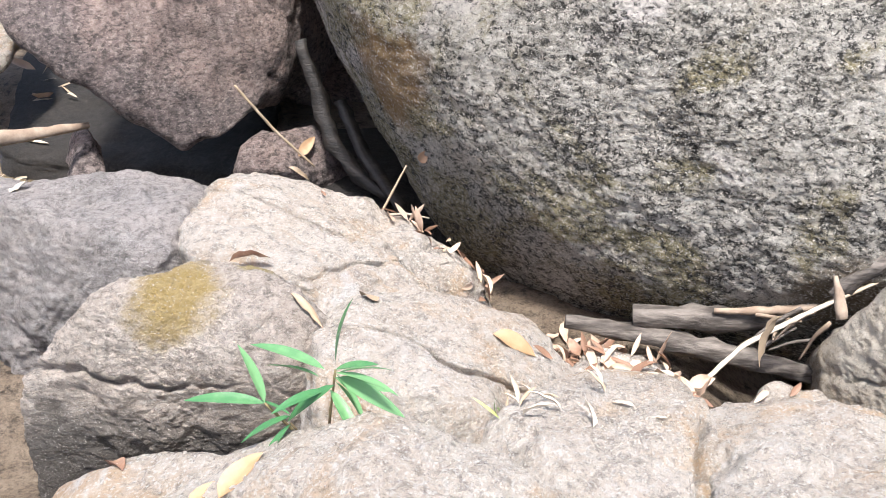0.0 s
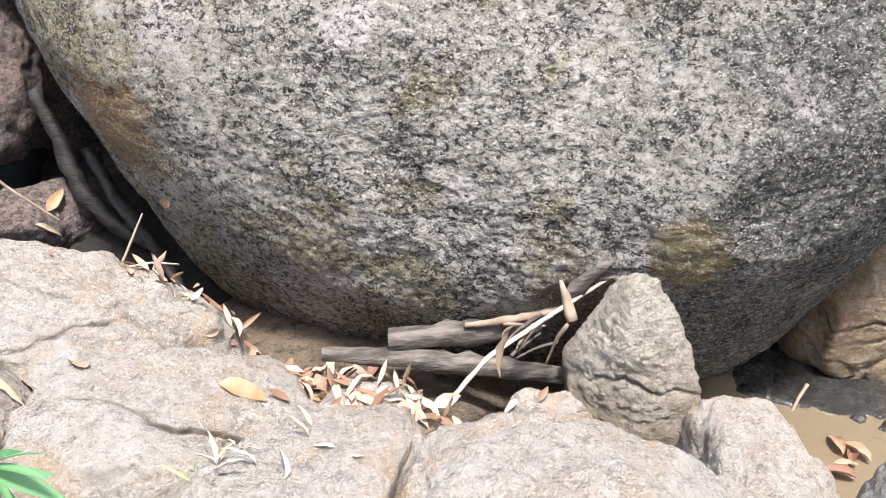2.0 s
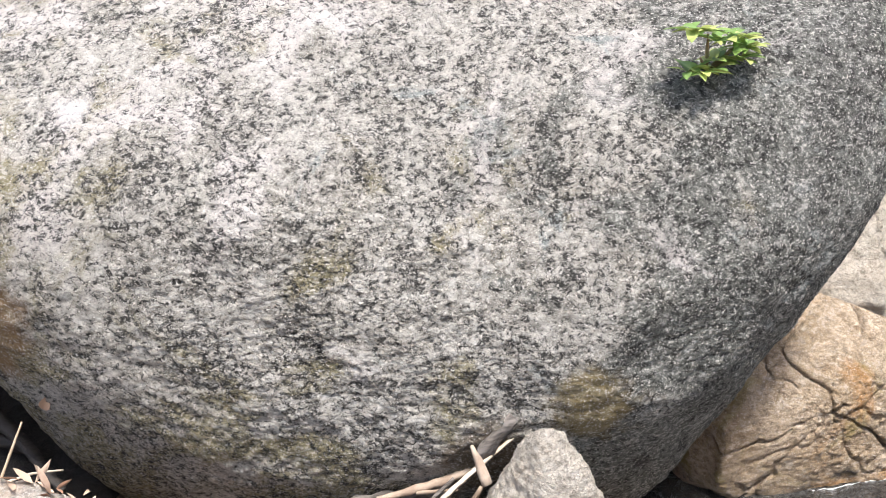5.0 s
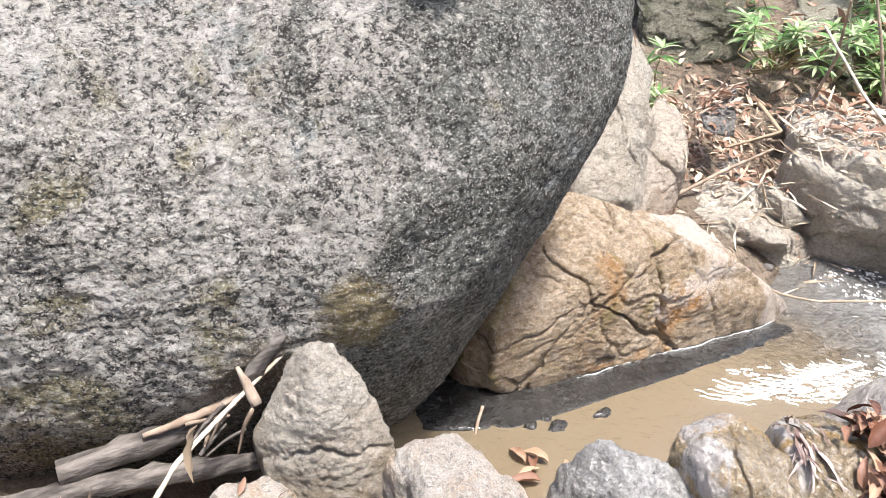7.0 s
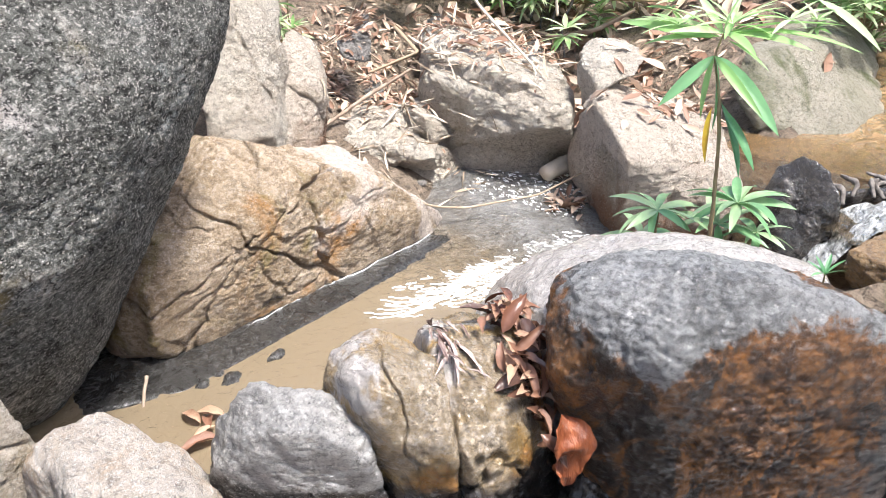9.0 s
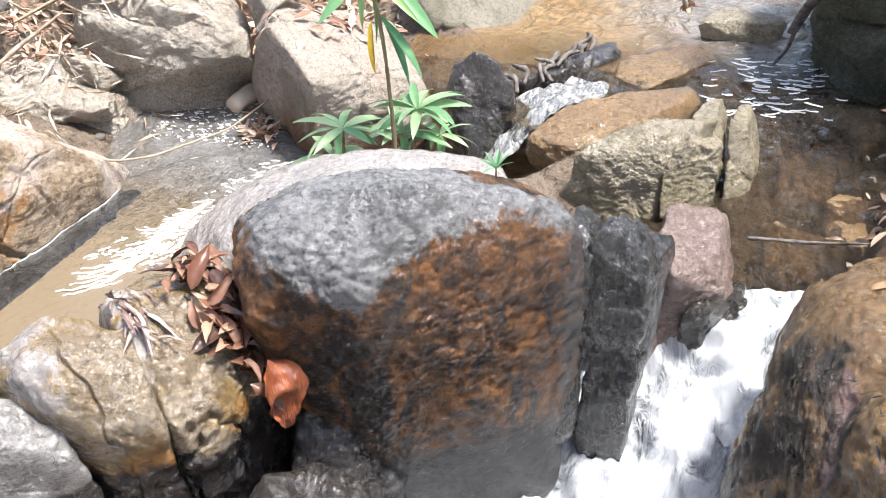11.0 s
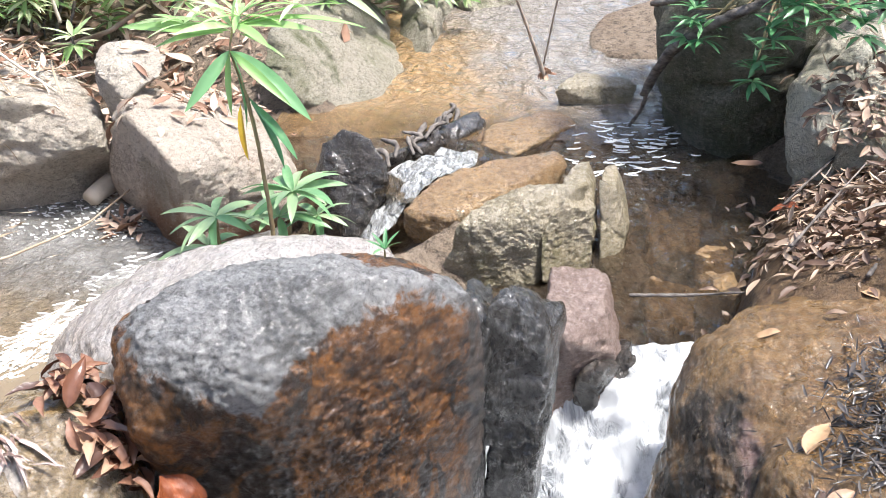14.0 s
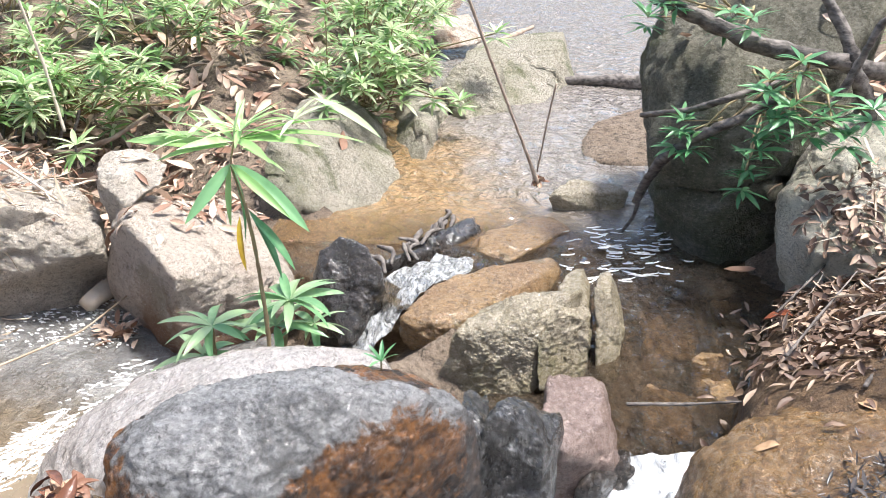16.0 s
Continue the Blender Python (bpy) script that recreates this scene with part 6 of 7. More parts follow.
def blade(length, width, bend=0.0, fold=0.25, curl=0.0, tip=1.0, n=8, m=5, wrinkle=0.0, seed=0):
    """A leaf along x: bend droops its end, fold raises its sides, curl rolls them in."""
    u = np.linspace(0, 1, n)
    v = np.linspace(-1, 1, m)
    half = width / 2 * np.maximum(np.sin(np.pi * np.clip(u, 0, 1) ** (0.85 * tip)) ** 0.75, 0.02)
    uu, vv = np.meshgrid(u, v, indexing="ij")
    a = bend * uu
    x = length * np.where(abs(bend) > 1e-3, np.sin(a) / (bend if abs(bend) > 1e-3 else 1), uu)
    z = -length * np.where(abs(bend) > 1e-3, (1 - np.cos(a)) / (bend if abs(bend) > 1e-3 else 1), 0)
    w = half[:, None]
    c = curl * vv
    y = w * (np.sin(c) / curl if abs(curl) > 1e-3 else vv)
    z = z + w * fold * np.abs(vv) + (w * (1 - np.cos(c)) / curl if abs(curl) > 1e-3 else 0)
    p = np.stack([x, y, z], -1).reshape(-1, 3)
    if wrinkle:
        p[:, 2] += wrinkle * fractal(p, 3.0 / width, 2, 0.5, seed)
        p[:, 1] += wrinkle * 0.5 * fractal(p + 5.0, 2.0 / width, 2, 0.5, seed + 3)
    i = np.arange(n * m).reshape(n, m)
    return p, np.stack([i[:-1, :-1], i[1:, :-1], i[1:, 1:], i[:-1, 1:]], -1).reshape(-1, 4)


def aim(at, way, roll=0.0, scale=1.0):
    """The pose at a place with x along way and z as upright as may be."""
    x = Vector(way).normalized()
    z = Vector((0, 0, 1)) - x * x.z
    z = z.normalized() if z.length > 1e-3 else Vector((1, 0, 0))
    y = z.cross(x)
    m = Matrix((x, y, z)).transposed().to_4x4()
    return Matrix.Translation(at) @ m @ Matrix.Rotation(radians(roll), 4, "X") @ Matrix.Scale(scale, 4)


def leaf_mesh(name, material, *shape, **more):
    p, f = blade(*shape, **more)
    return mesh_from(name, p, f, material)


def thing(name, label, category, at, group=""):
    """An Empty at the base of a thing made of parts."""
    ob = new(name)
    ob.location = at
    ob.empty_display_size = 0.05
    return tagged(ob, label, category, group)


def stem(name, parent, points, radii, material, label="", seed=0, sides=7):
    base = np.array(parent.location) if parent else 0
    v, f = tube(np.array(points) - base, radii, sides, seed)
    return part(name, mesh_from(name, v, f, material), parent, label)


def wand(name, label, category, points, radii, material, seed=0, sides=8, group="", knobs=0.12):
    """A branch, log or twig that lies by itself."""
    base = np.array(points[0])
    v, f = tube(np.array(points) - base, radii, sides, seed, knobs)
    ob = new(name, mesh_from(name, v, f, material))
    ob.location = base
    return tagged(ob, label, category, group)


bpy.context.view_layer.update()
GRAPH = bpy.context.evaluated_depsgraph_get()


def settle(x, y, top=1.6):
    """The place and normal of what lies under (x, y), seen from the height top."""
    hit, place, normal, *_ = scene.ray_cast(GRAPH, Vector((x, y, top)), Vector((0, 0, -1)))
    return (place, normal) if hit else (Vector((x, y, 0)), Vector((0, 0, 1)))


def lay(me, name, label, x, y, turn, scale=1.0, top=1.6, tilt=0.0, lift=0.006, group="", category="leaf"):
    """Lay a mesh that lies along x onto the surface below (x, y)."""
    place, normal = settle(x, y, top)
    q = Vector((0, 0, 1)).rotation_difference(normal)
    m = Matrix.Translation(place + normal * lift) @ q.to_matrix().to_4x4() @ Matrix.Rotation(radians(turn), 4, "Z") @ Matrix.Rotation(radians(tilt), 4, "Y") @ Matrix.Scale(scale, 4)
    ob = new(name, me)
    ob.matrix_world = m
    return tagged(ob, label, category, group)


# dead leaves that lie singly
DRY = [leaf_mesh("dead_leaf", MAT_DRY_LEAF, 0.11, 0.05, 0.5, 0.2, 0.7, wrinkle=0.005, seed=k) for k in range(3)]
TAN_LEAF = leaf_mesh("tan_leaf", plain("pale_tan_leaf", (0.48, 0.31, 0.18), (0.36, 0.22, 0.11), 14, 0.55, 0.003, through_light=0.1), 0.13, 0.055, 0.3, 0.05, 0.5, wrinkle=0.004)
BLADE_GRASS = leaf_mesh("grass_blade", MAT_TUFT, 0.14, 0.012, 0.7, 0.3)
WHITE_LEAF = leaf_mesh("bleached_leaf", MAT_STRAW, 0.05, 0.04, 0.2, 0.1, 0.3, wrinkle=0.003)
SHEATH = [leaf_mesh("leaf_sheath", MAT_STRAW, 0.16, 0.03, 0.5, 0.3, 0.9, wrinkle=0.006, seed=k, tip=0.7) for k in range(3)]
BIG_DRY = [leaf_mesh("curled_leaf", MAT_DRY_LEAF, 0.17, 0.06, 0.5 + 0.3 * k, 0.3, 1.0, wrinkle=0.008, seed=k + 5) for k in range(3)]
WET_LEAF = [leaf_mesh("sodden_leaf", plain("sodden_leaf", (0.17, 0.075, 0.045), (0.08, 0.045, 0.035), 12, 0.22, 0.003, vary=0.7), 0.18, 0.065, 0.6, 0.2, 0.9, wrinkle=0.008, seed=k + 8) for k in range(2)]
lay(TAN_LEAF, "dead_leaf", "large tan dead leaf lying on pale rock", 0.25, 1.90, -8, 1.05)
lay(TAN_LEAF, "dead_leaf", "yellow-tan dead leaf on the flat rock", -0.33, 1.12, 35, 0.8)
lay(DRY[0], "dead_leaf", "curled pinkish-brown dead leaf on the flat rock", -0.55, 1.32, -50, 0.8)
lay(BIG_DRY[0], "dead_leaf", "rolled brown dead leaf on top of a rock", -0.47, 2.06, 10, 0.7)
lay(WHITE_LEAF, "dead_leaf", "small white bleached leaf on pale rock", -1.25, 2.46, 70, 1.1)
lay(WHITE_LEAF, "dead_leaf", "small white bleached leaf on pale rock", -0.24, 1.98, -35, 2.2)
lay(WHITE_LEAF, "dead_leaf", "small white bleached leaf on pale rock", -0.1, 1.94, -50, 1.4)
for k in range(9):
    lay(SHEATH[k % 3], "leaf_sheath", "thin bleached leaf sheath caught between rocks", -0.48 + 0.045 * (k % 5) + 0.02 * k, 1.36 + 0.02 * (k % 3), 20 + 31 * k % 70 - 30, 0.55 + 0.1 * (k % 3), 1.1, group="straw by the seedling")
for x, y, a, s in ((0.57, 2.13, 20, 0.9), (0.52, 2.2, 60, 0.8), (0.6, 2.02, -35, 1.0), (0.72, 2.0, -50, 0.9), (0.8, 1.88, -60, 0.8), (0.66, 2.25, 10, 1.1), (0.84, 1.8, 80, 0.7), (0.77, 1.72, 70, 0.6), (0.5, 2.3, 35, 0.9), (0.42, 2.42, -40, 0.8)):
    lay(SHEATH[int(a) % 3], "leaf_sheath", "thin bleached leaf sheath caught between rocks", x, y, a, s, 0.9, tilt=-12, group="straw beside the driftwood")
for x, y, a, s in ((0.95, 1.82, 100, 0.6), (0.9, 1.9, 150, 0.7), (1.0, 1.98, 60, 0.6)):
    lay(DRY[int(a) % 3], "dead_leaf", "small brown dead leaf caught by the driftwood", x, y, a, s, 0.7, tilt=-20)
lay(TAN_LEAF, "dead_leaf", "yellow-tan dead leaf on the flat rock", -0.27, 1.12, 50, 0.85, 1.3)
lay(WHITE_LEAF, "dead_leaf", "small white bleached leaf on grey rock", -1.23, 2.47, 80, 1.2, 1.3)
lay(SHEATH[1], "bark_strip", "white bleached bark strip lying on rock", -0.27, 1.86, -35, 0.8, 1.3, category="bark")
lay(SHEATH[0], "bark_strip", "white bleached bark strip lying on rock", -0.1, 1.77, -40, 0.6, 1.3, category="bark")
for k, (x, y) in enumerate(((-0.57, 1.39), (-0.54, 1.41), (-0.5, 1.42), (-0.45, 1.41), (-0.41, 1.41))):
    for m in range(3):
        lay(SHEATH[(k + m) % 3], "leaf_sheath", "thin bleached leaf sheath caught between rocks", x + 0.012 * m, y + 0.01 * m, 15 + 23 * k - 40 * m, 0.5 + 0.12 * m, 1.3, tilt=-8, lift=0.012, group="straw by the seedling")
gx, gy = 0.24, 1.42
for k in range(12):
    lay(SHEATH[k % 3] if k % 3 else BLADE_GRASS, "grass_blade", "yellow-green grass blade in a rock seam", gx + 0.05 * math.sin(2.1 * k), gy + 0.04 * math.cos(1.3 * k), 47 * k, 0.35 + 0.06 * (k % 4), 1.3, tilt=-45, group="grass in the seam")
# grass blades in the crack
for k in range(9):
    x, y = 0.26 + 0.035 * (k * 7 % 9) + 0.02 * (k % 3), 1.58 - 0.03 * (k * 5 % 9)
    lay(SHEATH[k % 3], "grass_blade", "dry grass blade lying in a rock seam", x, y, 100 + 53 * k % 90, 0.3 + 0.07 * (k % 4), 1.3, tilt=-30, group="grass in the seam")

# driftwood at the foot of the big boulder
wand("driftwood_log", "grey weathered driftwood log under the boulder", "driftwood", [(0.74, 2.39, 0.44), (0.95, 2.36, 0.455), (1.12, 2.35, 0.46), (1.3, 2.35, 0.52), (1.42, 2.38, 0.6)], [0.034, 0.038, 0.036, 0.034, 0.03], MAT_DRIFT, 3, 12, knobs=0.16)
wand("driftwood_log", "dark split driftwood log under the boulder", "driftwood", [(0.52, 2.38, 0.42), (0.75, 2.36, 0.40), (0.95, 2.31, 0.385), (1.15, 2.26, 0.365), (1.32, 2.22, 0.34)], [0.024, 0.03, 0.036, 0.034, 0.03], MAT_DRIFT, 5, 12, knobs=0.14)
wand("driftwood_branch", "thin reddish driftwood branch lying over the logs", "driftwood", [(0.98, 2.33, 0.51), (1.2, 2.3, 0.54), (1.38, 2.28, 0.6)], [0.01, 0.016, 0.012], MAT_TWIG, 7)
wand("bark_stub", "dark broken bark stub leaning on a pointed stone", "driftwood", [(1.27, 2.2, 0.66), (1.33, 2.2, 0.72), (1.40, 2.2, 0.78)], [0.024, 0.022, 0.03], MAT_DRIFT, 9, 9, knobs=0.25)
wand("bark_stub", "short tan broken stick standing among driftwood", "driftwood", [(1.235, 2.05, 0.68), (1.225, 2.08, 0.73), (1.21, 2.1, 0.79)], [0.018, 0.014, 0.006], MAT_TWIG, 4)
wand("reed_stalk", "long pale reed stalk leaning across the driftwood", "stalk", [(0.86, 2.0, 0.47), (1.0, 2.1, 0.545), (1.2, 2.18, 0.61), (1.4, 2.2, 0.72), (1.58, 2.2, 0.83)], [0.006, 0.007, 0.006, 0.004], MAT_STRAW, 2)
hung = new("dead_leaf", leaf_mesh("hanging_leaf", MAT_STRAW, 0.17, 0.055, 0.4, 0.3, 0.8, wrinkle=0.006))
hung.matrix_world = aim((1.05, 2.02, 0.71), (-0.35, -0.05, -0.9), 40)
tagged(hung, "pale dead leaf hanging over the driftwood", "leaf")
for k, (x, y, z, dx, dy, dz) in enumerate(((1.22, 2.18, 0.62, -0.1, 0.0, -0.12), (1.2, 2.22, 0.6, -0.16, -0.05, -0.1), (1.26, 2.15, 0.6, -0.06, 0.0, -0.14), (1.18, 2.2, 0.55, -0.1, 0.04, -0.08), (1.1, 2.3, 0.52, 0.12, -0.06, 0.02), (1.25, 2.2, 0.5, -0.14, -0.03, -0.02), (1.15, 2.24, 0.5, -0.05, -0.1, 0.04), (1.1, 2.2, 0.47, 0.1, 0.02, 0.06))):
    wand("root_twig", "thin dark root twig tangled in the driftwood", "twig", [(x, y, z), (x + dx * 0.5, y + dy * 0.5 + 0.01, z + dz * 0.4), (x + dx, y + dy, z + dz)], [0.007, 0.005, 0.003], MAT_DRIFT if k % 2 else MAT_TWIG, k, 6, "twigs in the driftwood", 0.2)
# twigs at the left end of the boulder and in the hollow behind
wand("twig", "thin pale twig leaning in the rock gap", "twig", [(-0.11, 2.68, 0.63), (-0.07, 2.72, 0.7), (-0.02, 2.76, 0.79)], [0.005, 0.004, 0.003], MAT_STRAW, 1)
wand("twig", "thin pale twig lying in the rock gap", "twig", [(-0.1, 2.69, 0.63), (-0.02, 2.75, 0.61), (0.06, 2.81, 0.56)], [0.004, 0.004, 0.003], MAT_STRAW, 2)
wand("reed_stalk", "pale dry stalk leaning on a purplish stone", "stalk", [(-0.7, 3.21, 0.9), (-0.57, 3.24, 0.71), (-0.42, 3.27, 0.54)], [0.005, 0.006, 0.004], MAT_STRAW, 3)
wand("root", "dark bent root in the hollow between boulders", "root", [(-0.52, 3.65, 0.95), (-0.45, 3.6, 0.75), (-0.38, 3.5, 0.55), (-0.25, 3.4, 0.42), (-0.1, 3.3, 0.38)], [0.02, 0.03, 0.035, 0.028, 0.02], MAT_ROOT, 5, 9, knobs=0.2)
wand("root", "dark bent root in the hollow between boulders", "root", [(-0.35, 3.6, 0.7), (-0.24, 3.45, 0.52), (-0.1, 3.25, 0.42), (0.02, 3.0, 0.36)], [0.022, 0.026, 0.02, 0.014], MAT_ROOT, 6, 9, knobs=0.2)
wand("fallen_branch", "tan fallen branch lying over brown water", "branch", [(-2.3, 2.9, 0.72), (-1.75, 3.1, 0.67), (-1.57, 3.31, 0.63), (-1.42, 3.5, 0.6)], [0.05, 0.045, 0.035, 0.015], MAT_TWIG, 8, 10)
for k in range(10):
    a = 2.4 * k
    lay(DRY[k % 3] if k % 3 else SHEATH[k % 3], "dead_leaf", "dry leaf caught in the dark hollow", -0.55 + 0.07 * k + 0.05 * math.sin(a), 3.25 - 0.05 * k + 0.12 * math.cos(a), 47 * k, 0.8, 0.9, group="leaves in the hollow")
lay(TAN_LEAF, "dead_leaf", "upright tan dead leaf on a purplish stone", -0.52, 3.45, 80, 0.9, 0.9, tilt=-50)


def green_plant(name, label, base, stems, leaves, meshes, leaf_material_label=""):
    """stems: rows of points and radii; leaves: rows of place, way, length scale, roll."""
    root = thing(name, label, "plant", base)
    for pts, radii in stems:
        stem("stem", root, pts, radii, MAT_STEM)
    for k, (at, way, scale, roll) in enumerate(leaves):
        ob = part("leaf", meshes[k % len(meshes)], root)
        ob.matrix_world = aim(at, way, roll, scale)
        ob.matrix_parent_inverse = Matrix.Translation(-Vector(base))
    return root


def whorl(centre, count, rise, scale, spread=1.0, seed=0, turn=0.0):
    """Leaves round a stem's end: rise is how steeply they stand."""
    rng = np.random.RandomState(seed)
    rows = []
    for k in range(count):
        a = turn + 2 * math.pi * k / count * 1.0 + rng.uniform(-0.25, 0.25)
        e = rise + rng.uniform(-0.35, 0.35)
        rows.append((centre, (math.cos(a) * math.cos(e) * spread, math.sin(a) * math.cos(e) * spread, math.sin(e)), scale * rng.uniform(0.75, 1.1), rng.uniform(-25, 25)))
    return rows


# seedling among the near rocks
LANCE = [leaf_mesh("lance_leaf", MAT_GREEN, 0.15, 0.030, 0.35, 0.35, n=9), leaf_mesh("lance_leaf", MAT_GREEN, 0.145, 0.026, 0.5, 0.3, n=9)]
NODE, LOW = (-0.08, 1.3, 1.04), (-0.21, 1.27, 0.98)

seed_ends = [((-0.08, 1.31, 1.05), (-0.07, 1.32, 1.18)), ((-0.1, 1.3, 1.04), (-0.23, 1.33, 1.1)), ((-0.11, 1.29, 1.03), (-0.21, 1.35, 1.03)), ((-0.21, 1.27, 0.98), (-0.35, 1.26, 1.02)), ((-0.21, 1.27, 0.98), (-0.25, 1.33, 1.07)),
             ((-0.08, 1.29, 1.04), (0.04, 1.25, 1.06)), ((-0.08, 1.29, 1.03), (0.05, 1.26, 0.98)), ((-0.08, 1.28, 1.02), (-0.19, 1.27, 0.95)), ((-0.16, 1.25, 0.95), (-0.22, 1.19, 0.9)), ((-0.08, 1.29, 1.02), (0.01, 1.25, 0.94)),
             ((-0.08, 1.3, 1.04), (-0.01, 1.27, 1.09)), ((-0.08, 1.3, 1.03), (0.02, 1.33, 1.05)), ((-0.16, 1.26, 0.96), (-0.26, 1.25, 0.92)), ((-0.08, 1.3, 1.03), (0.0, 1.22, 1.0)), ((-0.1, 1.29, 1.0), (-0.18, 1.22, 1.02)), ((-0.08, 1.3, 1.02), (0.03, 1.3, 1.0)), ((-0.09, 1.29, 1.0), (-0.02, 1.2, 0.96)), ((-0.16, 1.26, 0.96), (-0.24, 1.3, 0.99))]
seed_rows = [(a, tuple(np.subtract(b, a)), float(np.linalg.norm(np.subtract(b, a))) / 0.14, (k * 37 % 80) - 40) for k, (a, b) in enumerate(seed_ends)]
green_plant("seedling", "green seedling with narrow leaves growing between pale rocks", (-0.12, 1.37, 0.72),
            [([(-0.12, 1.37, 0.72), (-0.1, 1.33, 0.9), NODE], [0.004, 0.003, 0.002]), ([(-0.12, 1.37, 0.74), (-0.17, 1.31, 0.88), LOW], [0.004, 0.003, 0.002]), ([(-0.12, 1.37, 0.74), (-0.14, 1.3, 0.86), (-0.16, 1.25, 0.95)], [0.003, 0.002, 0.002])], seed_rows, LANCE)
lay(leaf_mesh("yellow_leaf", MAT_YELLOW, 0.07, 0.03, 0.4, 0.2), "dead_leaf", "yellowed leaf at the seedling's foot", -0.26, 1.36, 150, 1.0, 1.0)

# leafy tuft on the big boulder's shoulder
TUFT = tuple(scene.ray_cast(GRAPH, Vector((2.1, 0.0, 1.76)), Vector((0, 1, 0)))[1])
SMALL = [leaf_mesh("small_leaf", MAT_TUFT, 0.075, 0.03, 0.5, 0.25, n=6), leaf_mesh("small_leaf", MAT_TUFT, 0.07, 0.026, 0.6, 0.25, n=6)]
tuft_rows = []
for k in range(24):
    a = 0.7 * k
    tuft_rows += whorl((TUFT[0] + 0.10 * math.sin(a * 1.7), TUFT[1] - 0.04 - 0.014 * (k % 4), TUFT[2] + 0.01 + 0.03 * (k % 5)), 5, 0.3, 1.15, 1, k, a)
green_plant("boulder_plant", "small yellow-green plant rooted on the boulder's shoulder", TUFT, [([TUFT, (TUFT[0] + dx, TUFT[1] - 0.06, TUFT[2] + dz)], [0.007, 0.004]) for dx, dz in ((-0.05, 0.12), (0.06, 0.08), (0.02, 0.04), (-0.07, 0.05))], tuft_rows, SMALL)

# sapling and rosettes by the side channel
BLADE_SKY = [leaf_mesh("long_leaf", MAT_LIME, 0.33, 0.036, 0.4, 0.35, n=10), leaf_mesh("long_leaf", MAT_LIME, 0.33, 0.04, 0.5, 0.35, n=10)]
DROOP = [leaf_mesh("drooping_leaf", MAT_GREEN, 0.3, 0.05, 0.3, 0.35, n=10), leaf_mesh("drooping_leaf", MAT_GREEN, 0.3, 0.056, 0.4, 0.4, n=10)]
TOP, MID = (3.74, 0.82, 1.25), (3.7, 0.83, 1.18)
sky_ends = [((3.73, 0.85, 1.23), (3.84, 1.28, 1.26)), ((3.74, 0.85, 1.25), (3.73, 1.01, 1.36)), ((3.73, 0.83, 1.24), (3.76, 1.13, 1.21)), (TOP, (3.68, 0.53, 1.31)), (TOP, (3.83, 0.47, 1.38)), ((3.83, 0.55, 1.38), (3.89, 0.3, 1.26)), ((3.73, 0.8, 1.23), (3.67, 0.63, 1.2)),
            (TOP, (3.86, 0.98, 1.38)), (TOP, (3.72, 0.79, 1.42)), (TOP, (3.8, 0.68, 1.34)), (TOP, (3.86, 1.17, 1.29)), (TOP, (3.77, 0.39, 1.35)), (TOP, (3.5, 0.9, 1.33)), (TOP, (3.5, 0.66, 1.32))]
droop_ends = [(MID, (3.51, 0.94, 1.04)), (MID, (3.61, 0.84, 1.0)), (MID, (3.66, 0.75, 0.92)), (MID, (3.58, 0.53, 1.02)), ((3.66, 0.77, 1.03), (3.58, 0.62, 0.82)), (MID, (3.55, 0.63, 1.08)), ((3.64, 0.76, 1.02), (3.56, 0.58, 0.87))]


def spanning(ends, length):
    return [(a, tuple(np.subtract(b, a)), float(np.linalg.norm(np.subtract(b, a))) / length, (k * 53 % 90) - 45) for k, (a, b) in enumerate(ends)]


sapling = green_plant("sapling", "tall sapling with long pale narrow leaves and drooping older ones", (3.62, 0.73, 0.15), [([(3.62, 0.73, 0.15), (3.62, 0.73, 0.64), (3.63, 0.75, 0.9), (3.66, 0.78, 1.05), MID, TOP], [0.009, 0.008, 0.007, 0.006, 0.004])], spanning(sky_ends, 0.32) + whorl((3.76, 0.8, 1.28), 13, 0.45, 0.6, 1, 77) + whorl((3.73, 0.98, 1.26), 8, 0.25, 0.5, 1, 78) + whorl((3.8, 0.62, 1.31), 8, 0.3, 0.5, 1, 79), BLADE_SKY)
for k, (at, way, s, roll) in enumerate(spanning(droop_ends, 0.3)):
    ob = part("leaf", BLADE_SKY[0] if k in (1, 5) else DROOP[k % 2], sapling)
    ob.matrix_world = aim(at, way, roll, s)
    ob.matrix_parent_inverse = Matrix.Translation(-sapling.location)
gold = part("leaf", leaf_mesh("yellow_leaf", MAT_YELLOW, 0.2, 0.045, 0.15, 0.3, n=9), sapling, "hanging bright yellow leaf")
gold.matrix_world = aim((3.62, 0.79, 1.02), (-0.05, 0.03, -1.0), 70)
gold.matrix_parent_inverse = Matrix.Translation(-sapling.location)
ROSETTE = [leaf_mesh("rosette_leaf", MAT_GREYGREEN, 0.24, 0.044, 0.7, 0.35, n=9), leaf_mesh("rosette_leaf", MAT_GREYGREEN, 0.21, 0.038, 0.9, 0.3, n=9)]
